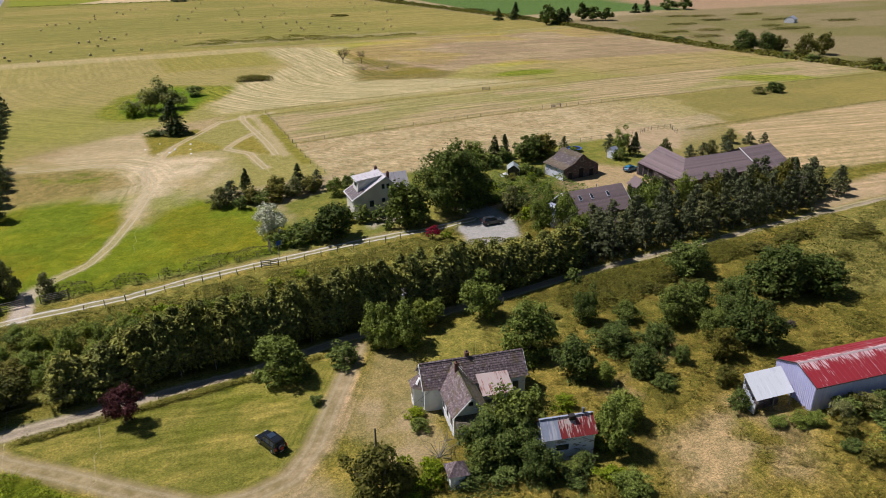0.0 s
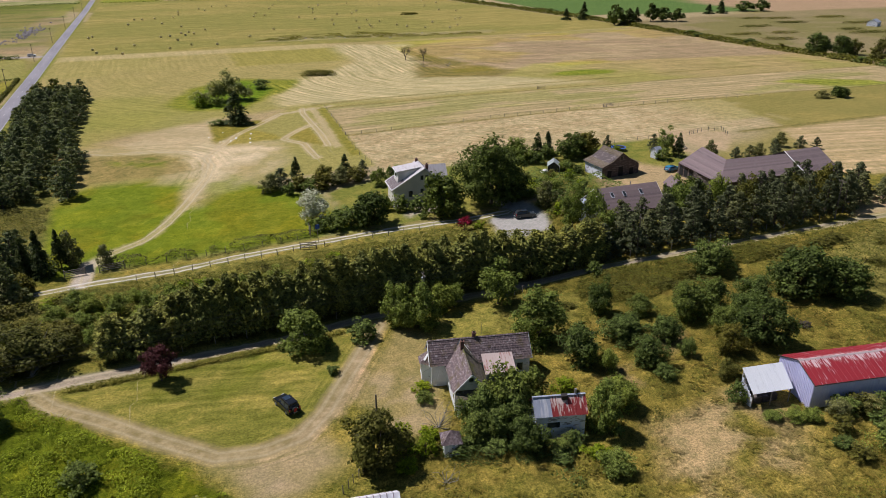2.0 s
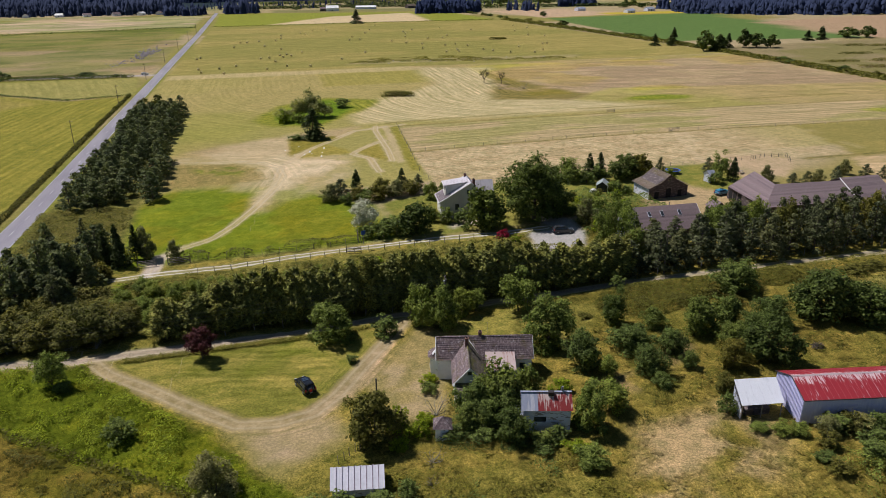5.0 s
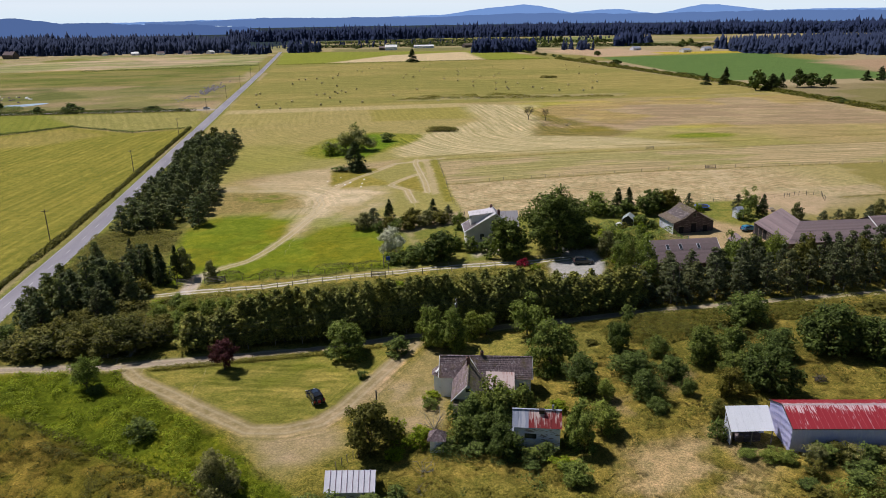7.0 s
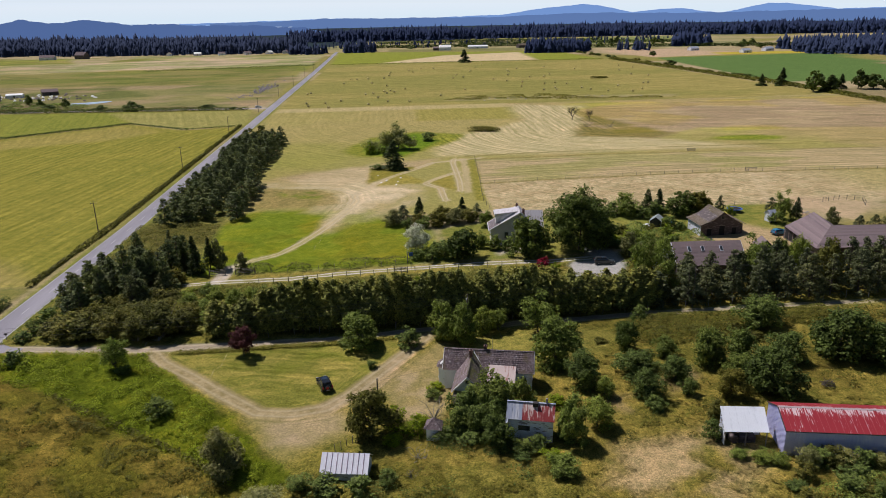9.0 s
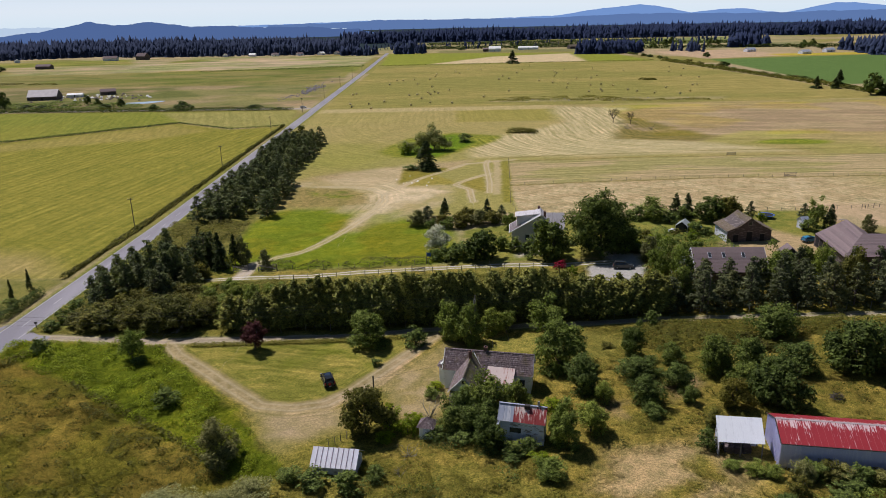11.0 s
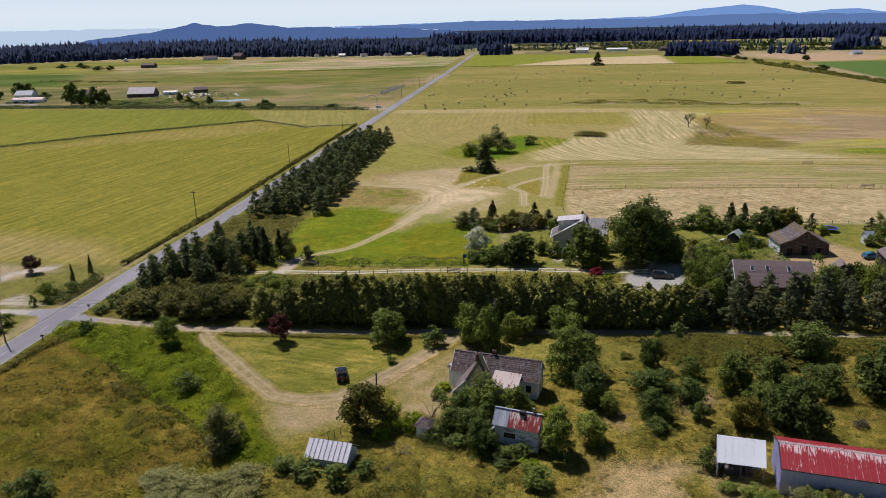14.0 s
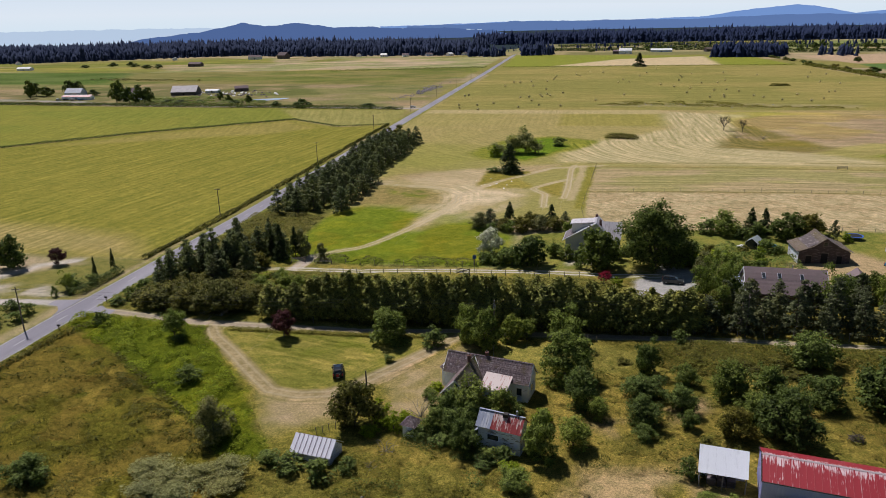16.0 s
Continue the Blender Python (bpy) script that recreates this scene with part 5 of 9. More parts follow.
    for x, y, h, w in ((8.6, 63.4, 4.4, 5.0), (12.0, 62.0, 3.8, 4.6), (21.4, 63.0, 3.6, 4.4), (6.4, 68, 3.0, 3.6)):
        one(SHRUB, x, y, h, w, "dark garden shrub beside the farmhouse")
    one(SHRUB_RED, 17.4, 46.4, 3.0, 3.4)
    one(LIME, 20.2, 45.4, 2.0, 2.8)
    one(APPLE, 5.4, 65.0, 4.2, 3.6)
    for x, y, h, w, kind in ((-14, 91, 5.6, 7, PINE), (-9.0, 98, 6.2, 4.6, FIR), (-17, 90, 4.6, 6, GREY_TREE), (-10, 89.5, 3.6, 6, OLIVE_TREE), (-4, 88, 4.2, 7, OLIVE_TREE), (0.5, 89, 4.2, 6.5, GREY_TREE), (3.5, 95, 6.2, 5, FIR), (4.5, 89, 4.0, 6.5, OLIVE_TREE), (7.5, 92, 4.6, 4.4, PINE), (9.2, 82.6, 4.8, 4.6, BRIGHT), (-13, 86, 3.6, 4.0, SHRUB),
                             (-2, 94, 4, 6, OLIVE_TREE), (-8, 86, 4, 5, SHRUB), (14, 87, 4, 5, SHRUB)):
        one(kind, x, y, h, w, "garden tree in the row behind the farmhouse")
    for x, y, h, w, kind in ((50, 86, 6.6, 9, BRIGHT), (45.5, 87, 4.6, 7, SHRUB), (56.5, 87, 7.2, 5.2, FIR), (60, 87.5, 7.0, 5.0, FIR), (58, 84, 4.4, 6, SHRUB), (64.5, 82, 7.4, 9.5, ROUND), (69.5, 83, 7.0, 9, OLIVE_TREE), (53.5, 82, 3.4, 6, SHRUB),
                             (75, 80.5, 5.6, 4, PINE), (71, 86, 5.0, 7, OLIVE_TREE), (88, 77, 5.4, 4.4, PINE), (89.5, 73.5, 7.4, 5.6, LOOSE), (92, 71, 6.8, 4.4, FIR), (86, 70, 3.6, 5.4, SHRUB), (78, 80, 3, 3, LIME), (57, 70, 3.4, 4, SHRUB)):
        one(kind, x, y, h, w, "garden tree behind the dark barn")
    for k in range(34):
        one((SHRUB, LIME, SHRUB_OLIVE, LOOSE)[k % 4], 36 + rng.random() * 24, 46 + rng.random() * 27, rng.uniform(1.6, 3.4), rng.uniform(3.0, 5.4), "mixed shrub in the overgrown garden")
    for x, y, h, w in ((41, 42, 6.4, 5.6), (39.5, 51, 6, 5.4), (44, 57, 5, 5), (37, 62, 5, 5), (48, 52, 4.6, 5)):
        one(GREY_TREE if x < 42 else LOOSE, x, y, h, w, "grey-green tree in the overgrown garden")
    for k in range(9):
        one(PINE if k % 3 else GREY_TREE, 99 + 4.2 * k + rng.normal(), 63 + rng.normal() * 2.2 + 0.1 * k, rng.uniform(3.2, 5.0), rng.uniform(3.4, 5), "small pine in the row behind the long shed")
    # roadside belt of pines
    for k in range(112):
        y = 100 + 141.8 * (k + rng.random()) / 112
        x = (-84.0, -77, -80.5, -68.5, -72.5)[k % 5] + rng.normal() * 0.9 - (y - 100) * 0.012 + (3 if k % 5 == 3 and y < 150 else 0)
        one(PINE_DARK, x, y, rng.uniform(6.2, 8.8), rng.uniform(6.4, 8.4), group="roadside pine belt")
    for k in range(64):
        x, y = -84.5 + 17 * rng.random(), 33 + 33 * rng.random()
        if x + 84.5 < (38 - y) * 0.5 or x + 84.5 < (y - 46) * 0.25:
            continue
        kind = (PINE_DARK, PINE_DARK, PINE, GREY_TREE, OLIVE_TREE)[int(rng.integers(5))]
        pines = kind is PINE or kind is PINE_DARK
        one(kind, x, y, rng.uniform(5.6, 9.0) if pines else rng.uniform(3, 4.6), rng.uniform(5.2, 6.8), "dark pine in the thicket by the crossroads" if pines else "brown-green scrub tree in the thicket by the crossroads")
    for x, y, h, w in ((-81.5, 33.5, 8.0, 6.6), (-78.5, 37.0, 9.4, 7.4), (-75.0, 42.0, 12.0, 7.8), (-79.0, 45.0, 9.0, 6.6), (-71.0, 46.0, 10.0, 6.4), (-82.5, 30.0, 5.6, 5.6), (-86.0, 36.5, 6.0, 5.4), (-86.6, 42.0, 6.6, 5.6), (-85.4, 48.0, 7.0, 5.8), (-84.8, 55.0, 7.0, 5.8)):
        one(PINE_DARK, x, y, h, w, "tall dark pine standing by the crossroads")
    for x, y, h, w, kind in ((-64.6, 57.2, 9.6, 5, FIR), (-61.5, 59.5, 8.4, 4.4, FIR), (-59.4, 59.8, 7, 5.2, GREY_TREE), (-67.5, 58.5, 7.8, 4.4, FIR), (-75, 73.6, 6.2, 3.4, PINE), (-71, 69.5, 5.6, 4.4, PINE), (-66, 63, 5, 5, PINE_DARK), (-53.5, 57.5, 4.2, 4, GREY_TREE)):
        one(kind, x, y, h, w, "conifer beside the field gate")
    # trees out in the fields
    for x, y, h, w in ((-357, 412, 16, 11), (-344, 409, 13, 10), (-334, 407, 15, 11), (-326, 408, 13, 9), (-366, 430, 17, 6), (-476, 466, 12, 13), (-462, 462, 9, 12), (-465, 446, 16, 9), (-452, 480, 13, 12), (-446, 484, 12, 11),
                       (-420, 470, 6, 9), (-404, 440, 4, 8), (-189, 386, 6.5, 11), (-277, 431, 8, 5), (-264, 420, 6, 5), (-243, 411, 6.5, 5), (-251, 402, 4, 9), (-296, 404, 4, 12), (-310, 410, 3.5, 10), (-285, 412, 3, 9), (-140, 388, 3, 10), (-212, 392, 4, 8),
                       (-700, 900, 7, 13), (-672, 905, 8, 12), (-655, 890, 6, 12), (-610, 850, 6, 14), (-590, 846, 7, 11), (-735, 880, 5, 12)):
        one(ROUND, x, y, h, w, "dark tree by the farm on the side road" if y < 600 else "dark bush between far western fields")
    one(BARE, -372, 440, 15, 9, "thin half-bare tree by the farm")
    one(FIR, -16.4, 170.2, 11.6, 12.0, "broad dark fir standing alone in the field")
    one(SHRUB, -23.0, 170.4, 2.2, 6.0, "low spreading green shrub beside the lone fir")
    for x, y, h, w in ((-19, 212, 9.0, 10), (-14, 214, 12.0, 10), (-9, 212, 7.0, 7), (-25.2, 206, 6.5, 7), (-20, 203, 4.2, 5), (0.7, 233, 4.6, 8)):
        one(WILLOW if h > 5 else SHRUB, x, y, h * 0.92, w * 1.2, "willow tree in a green hollow of the field")
    one(LIME, -26.5, 203.0, 5.0, 6.0, "bright yellow-green bush in the field's hollow")
    for x, y, h, w in ((84.0, 286.2, 8.0, 8.0), (91.9, 279.7, 7.0, 5.0)):
        one(BARE, x, y, h, w, "half-bare dead tree in the mown field")
    for x, y, h, w in ((339, 1122, 9, 11), (373, 1170, 12, 12), (401, 1225, 14, 10), (423, 1184, 8, 12), (460, 1193, 11, 13), (470, 1188, 9, 12), (565, 1069, 10, 12), (575, 1063, 12, 11), (329, 838, 7, 9), (288, 672, 6, 12), (530, 1010, 6, 14), (548, 980, 8, 12), (232, 1150, 9, 12), (256, 1120, 11, 8), (118, 1170, 6, 10), (20, 1180, 5, 14), (-60, 1180, 6, 13)):
        one(ROUND, x, y, h, w, "dark tree among the far fields")
    one(ROUND, 203, 116, 4.6, 8, "dark bush alone in the pasture")
    one(GREY_TREE, 195, 117, 2.6, 7, "low grey-green bush alone in the pasture")
    for x, y, h, w in ((-105.6, 28.6, 4.4, 4.6), (-102.9, 26.4, 2.2, 2.6), (-105.8, 24.8, 2.8, 2.0), (-110, 16.4, 2.6, 4.4), (-117, 13, 3, 6), (-104.5, 15.0, 3, 3.6), (-124, 14, 2.5, 7)):
        one(LOOSE if h > 4 else SHRUB, x, y, h, w, "bush beside the neighbour's drive")
    for x, y, h, w in ((-104.0, 11.0, 2.6, 4.6), (-108.5, 9.0, 3.4, 5.6), (-113, 6.5, 3.2, 6.0), (-109, 4.0, 2.4, 5.0), (-106.0, 6.2, 1.8, 4.0), (-118, 9.5, 3.4, 6.0), (-115, 15.5, 2.8, 5.0), (-103.4, 34.5, 2.4, 4.4), (-104.6, 31.0, 2.2, 4.0), (-108, 33, 2.6, 4.2)):
        one(SHRUB_GREY if y < 8 else SHRUB, x, y, h, w, "dense bush beside the neighbour's drive")
    one(ROUND, -131, 41, 9.5, 8, "tall dark tree by the neighbour's yard")
    one(PURPLE_TREE, -121, 45, 5, 4.6)
    for x, y in ((-105.1, 38.0), (-104.9, 44.8)):
        one(FIR, x, y, 5.4, 1.8, "slim columnar tree beside the field's edge")
    # field hedge on the east side, with its larger trees
    for k in range(60):
        y = 60 + 15.5 * k + rng.normal() * 4
        one(SHRUB if k % 3 else SHRUB_OLIVE, 296.5 + rng.normal() * 1.6 - (0.08 * (y - 500) if y > 500 else 0), y, rng.uniform(1.8, 4.4), rng.uniform(6, 11), "shrub in the long field hedge")
    for x, y, h, w, kind in ((286, 392, 15, 12, ROUND), (296, 388, 13, 11, FIR), (304, 400, 10, 10, ROUND), (326, 402, 14, 9, ROUND), (336, 400, 11, 13, ROUND), (346, 396, 10, 11, ROUND), (314, 404, 12, 7, FIR), (272, 440, 10, 7, FIR), (284, 436, 9, 7, FIR), (292, 446, 14, 8, FIR),
                             (299, 216, 13, 15, ROUND), (308, 208, 12, 13, ROUND), (316, 206, 8, 9, OLIVE_TREE), (309, 184, 11, 13, OLIVE_TREE), (322, 184, 12, 12, OLIVE_TREE), (300, 140, 5, 10, OLIVE_TREE), (411, 436, 9, 8, FIR), (424, 436, 12, 9, FIR), (459, 446, 9, 16, ROUND), (473, 440, 10, 12, ROUND), (75, 797, 17, 13, FIR)):
        one(kind, x, y, h, w, "large tree on the field's edge")


put_plants()


def hedge_line(name, label, points, width, height, material, step=0.5, leaf=0.22, seed=1, per=9):
    """A long low hedge: leaf clumps along a line, too many to count."""
    rng = rng_of(seed)
    centres = []
    for (ax, ay), (bx, by) in zip(points[:-1], points[1:]):
        n = max(2, int(math.hypot(bx - ax, by - ay) / step))
        s = np.linspace(0, 1, n)
        centres.append(np.stack([ax + (bx - ax) * s, ay + (by - ay) * s], 1))
    base = np.repeat(np.concatenate(centres), per, 0)
    n = len(base)
    swell = 0.55 + 0.9 * fbm(base[:, 0], base[:, 1], 5, seed + 3)
    a = rng.random(n) * math.pi
    r = 1 - 0.35 * rng.random(n) ** 2
    x = base[:, 0] + rng.normal(size=n) * step * 0.6 + np.cos(a) * r * width * 0.5 * swell
    y = base[:, 1] + rng.normal(size=n) * width * 0.3
    z = lie(x, y) + np.sin(a) * r * height * swell
    normal = np.stack([np.cos(a) * 0.6, rng.normal(size=n) * 0.5, np.sin(a) + 0.3], 1) + rng.normal(size=(n, 3)) * 0.4
    size = leaf * rng.uniform(0.7, 1.4, n)
    v, f = quads(np.stack([x, y, z], 1), normal, size, size * 0.65, rng)
    return tagged(new(name, mesh_of(name, v, f, material)), label, "hedge", kind="stuff")


hedge_line("roadside_hedge", "low dark bramble hedge along the road", [(-101.0, 52), (-99.8, 100), (-100.4, 200), (-101.2, 300)], 1.4, 1.1, LEAF_OLIVE, 0.4, 0.2, 3, 22)
hedge_line("field_hedge", "thin dark hedge between two western fields", [(-420, 150), (-284, 209), (-237, 261), (-168, 320)], 2.2, 1.0, LEAF_DARK, 0.8, 0.32, 5, 18)
hedge_line("field_hedge", "thin dark hedge between two western fields", [(-168, 320), (-130, 291), (-101, 300)], 2.0, 0.8, LEAF_DARK, 1.0, 0.36, 6, 8)
hedge_line("side_road_hedge", "dark hedge along the side road", [(-520, 404), (-300, 388), (-112, 373)], 3.0, 2.0, LEAF_DARK, 0.9, 0.42, 7, 20)
hedge_line("side_road_hedge", "dark hedge along the side road", [(-520, 412), (-300, 396), (-140, 385)], 2.4, 1.5, LEAF_THORN, 1.0, 0.42, 8, 18)
hedge_line("lane_edge_hedge", "low strip of weeds between lawn and lane", [(-57, 13.4), (-40, 13.9), (-26, 13.9), (-17, 14.6)], 1.0, 0.7, LEAF_BANK, 0.3, 0.10, 9, 34)
hedge_line("neighbour_hedge", "clipped dark hedge beside the road", [(-100.9, 26.4), (-100.9, 42)], 1.8, 1.7, LEAF_DARK, 0.3, 0.16, 10, 34)
hedge_line("roadside_scrub", "dark bramble along the road's verge", [(-90.5, -12), (-89.5, 4), (-86, 11)], 1.8, 1.2, LEAF_OLIVE, 0.4, 0.2, 11, 16)
hedge_line("meadow_scrub", "dark bramble line across the meadow", [(-73, -0.5), (-61, -9), (-50, -17), (-40, -25)], 1.4, 0.7, LEAF_OLIVE, 0.4, 0.18, 12, 12)
hedge_line("field_hedge", "dark hedge along the far crop field", [(-112, 806), (-300, 760)], 3.0, 1.6, LEAF_DARK, 2.0, 0.7, 13, 8)
hedge_line("field_hedge", "dark hedge along the far hay field", [(-88, 803), (250, 803)], 2.5, 1.2, LEAF_OLIVE, 2.0, 0.6, 14, 6)


hedge_line("mound_scrub", "small dark scrub mound in the hay field", [(166, 539), (177, 538)], 5.0, 1.8, LEAF_OLIVE, 0.4, 0.45, 18, 20)
hedge_line("mound_scrub", "low rounded brown-green scrub on a field mound", [(25, 258.5), (31, 257.5), (37, 256.5)], 5.0, 2.1, LEAF_OLIVE, 0.3, 0.24, 16, 60)


for far_seed, (hx, hy, hw) in enumerate(((433, 379, 9), (414, 388, 8), (417, 351, 10), (464, 329, 12), (416, 280, 14), (420, 299, 6), (360, 300, 7), (330, 305, 9), (331, 276, 9), (480, 372, 10), (500, 300, 12), (372, 340, 8))):
    hedge_line("pasture_scrub", "low dark brown scrub patch on rough far pasture", [(hx - hw, hy + 2), (hx, hy), (hx + hw, hy - 3)], 7.0, 1.5, LEAF_OLIVE, 0.6, 0.34, 80 + far_seed, 20)
hedge_line("east_hedge", "wide brown-green hedge along the mown fields", [(297, 60), (296, 240), (296, 430), (288, 520), (262, 800)], 9.0, 2.2, LEAF_BANK, 0.9, 0.7, 17, 16)


def brush(name, label, outline, per, height, leaf, material, seed, lump=2.6, gap=0.42):
    """A thicket without single plants: leaves over lumpy mounds inside an outline."""
    rng = rng_of(seed)
    xs, ys = [p[0] for p in outline], [p[1] for p in outline]
    n = int(per * (max(xs) - min(xs)) * (max(ys) - min(ys)))
    x, y = rng.uniform(min(xs), max(xs), n), rng.uniform(min(ys), max(ys), n)

    def mound(x, y):
        m = np.clip((fbm(x, y, lump * 2.2, seed) * 0.5 + value_noise(x, y, lump, seed + 5) * 0.5 - gap) / (0.75 - gap), 0, 1)
        return np.sqrt(m) * height * (0.7 + 0.6 * fbm(x, y, 14, seed + 7))

    edge = inside(x, y, outline, 1.5)
    m = mound(x, y) * edge
    keep = (m > 0.2 * height)
    x, y, m = x[keep], y[keep], m[keep]
    n = len(x)
    gx = (mound(x + 0.3, y) - mound(x - 0.3, y)) / 0.6
    gy = (mound(x, y + 0.3) - mound(x, y - 0.3)) / 0.6
    normal = np.stack([-gx, -gy, np.ones(n)], 1)
    normal /= np.linalg.norm(normal, axis=1, keepdims=True)
    z = lie(x, y) + m * (1 - 0.28 * rng.random(n) ** 2) + rng.normal(size=n) * 0.05
    size = leaf * rng.uniform(0.6, 1.4, n)
    v, f = quads(np.stack([x, y, z], 1), normal + rng.normal(size=(n, 3)) * 0.30, size, size * rng.uniform(0.45, 0.75, n), rng)
    return tagged(new(name, mesh_of(name, v, f, material)), label, "scrub", kind="stuff")


brush("lane_thicket", "dense olive-brown thicket between the two lanes", [(-86, 25), (-60, 21.5), (-55, 27), (-58, 36), (-66, 44), (-84, 44)], 16.0, 3.6, 0.17, LEAF_THORN, 201, 3.0, 0.30)
brush("crossroads_scrub", "brown-green scrub between pines and pasture", [(-91, 64), (-70, 62), (-74, 72), (-66, 80), (-68, 88), (-68, 99), (-91, 100)], 14.0, 1.9, 0.18, LEAF_OLIVE, 211, 3.0, 0.38)
brush("pasture_thicket", "low brown-green thicket along the pasture's edge", [(-54, 55.4), (-34, 55.0), (-20, 55.8), (-12, 57), (-13, 60), (-24, 59.6), (-40, 58.6), (-54, 59)], 22.0, 2.2, 0.15, LEAF_THORN, 217, 2.4, 0.36)
brush("lane_scrub", "yellow-green rough scrub behind the hedge row", [(-54, 25), (-38, 25), (30, 26), (30, 38), (14, 47), (-62, 46)], 18.0, 1.8, 0.16, LEAF_BANK, 202, 2.6, 0.34)
brush("orchard_scrub", "low olive-brown scrub between lane and orchard", [(23, 10), (28, 15.8), (66, 15.3), (66, 9), (46, 8), (32, 4), (26, 7)], 34.0, 1.5, 0.15, LEAF_BANK, 203, 2.6, 0.16)
brush("hillside_scrub", "low olive-brown scrub on the hillside meadow", [(60, 1), (66, 15), (150, 14), (150, -12), (72, -10)], 10.0, 1.9, 0.18, LEAF_OLIVE, 204, 3.4, 0.34)
brush("meadow_bushes", "dark bracken and bramble along the weeds' edge", [(-76, -1), (-61, -11), (-48, -20), (-40, -27), (-38, -31), (-44, -31), (-54, -24), (-64, -14), (-74, -6)], 34.0, 1.5, 0.12, LEAF_OLIVE, 212, 1.6, 0.50)
brush("farm_scrub", "rough green weeds and bushes round the farm pond", [(-350, 398), (-238, 392), (-226, 412), (-262, 440), (-300, 452), (-352, 440)], 1.6, 2.2, 0.6, LEAF_LIGHT, 215, 7.0, 0.42)
brush("field_margin_scrub", "dark brown scrub along a far field's margin", [(-560, 640), (-400, 620), (-396, 634), (-556, 662)], 0.9, 1.6, 0.8, LEAF_THORN, 216, 8.0, 0.46)
brush("hollow_scrub", "weeds and pale soil in the hay field's hollow", [(20, 400), (70, 394), (125, 384), (180, 380), (182, 388), (130, 396), (96, 426), (40, 420)], 1.4, 0.8, 0.5, LEAF_BANK, 214, 7.0, 0.46)
brush("lush_weeds", "lush green nettles and weeds beside the track", [(-92, 16), (-63, 13.5), (-53, 1), (-43, -9.5), (-36, -20), (-32, -26), (-35, -30), (-46, -20.5), (-61, -10), (-73, -0.5), (-92, 10)], 22.0, 1.7, 0.14, LEAF_WEED, 206, 2.0, 0.46)
brush("meadow_weeds", "clumps of weeds and brambles in rough grass", [(-22, -26), (-10, -24), (3, -26), (9, -42), (28, -42), (34, -38), (64, -40), (64, -60), (-26, -60)], 24.0, 1.5, 0.13, LEAF_BANK, 207, 2.4, 0.48)
brush("orchard_weeds", "low clumps of weeds in the orchard's rough grass", [(14, 4), (30, 2), (62, 4), (74, -8), (62, -20), (34, -24), (14, -24)], 16.0, 0.9, 0.13, LEAF_BANK, 218, 2.0, 0.55)
brush("shed_undergrowth", "dark undergrowth beneath the old trees and shed", [(-13, -17), (-4, -18.5), (0, -20.5), (1, -24.5), (-4, -24), (-12, -21)], 40.0, 1.5, 0.12, LEAF_DARK, 219, 1.8, 0.30)
brush("meadow_clumps", "scattered dark bracken clumps in the brown meadow", [(-90, 4), (-74, -4), (-56, -20), (-44, -31), (-46, -44), (-90, -44)], 16.0, 1.1, 0.12, LEAF_OLIVE, 221, 1.5, 0.56)
brush("dark_weeds", "dark green bramble clumps in the rough grass", [(-20, -28), (0, -27), (4, -42), (30, -44), (60, -42), (60, -58), (-22, -58)], 16.0, 1.4, 0.13, LEAF_ORCHARD, 222, 2.0, 0.54)
brush("barn_brambles", "bramble thicket with pale leaves before the barn", [(34, -34), (58, -37), (62, -46), (32, -44)], 26.0, 1.8, 0.13, LEAF_LIGHT, 209, 2.0, 0.40)
brush("garden_scrub", "dense mixed green bushes in the overgrown garden", [(36, 44), (62, 42), (62, 64), (48, 74), (36, 70)], 8.0, 2.4, 0.24, LEAF_ORCHARD, 210, 2.8, 0.36)


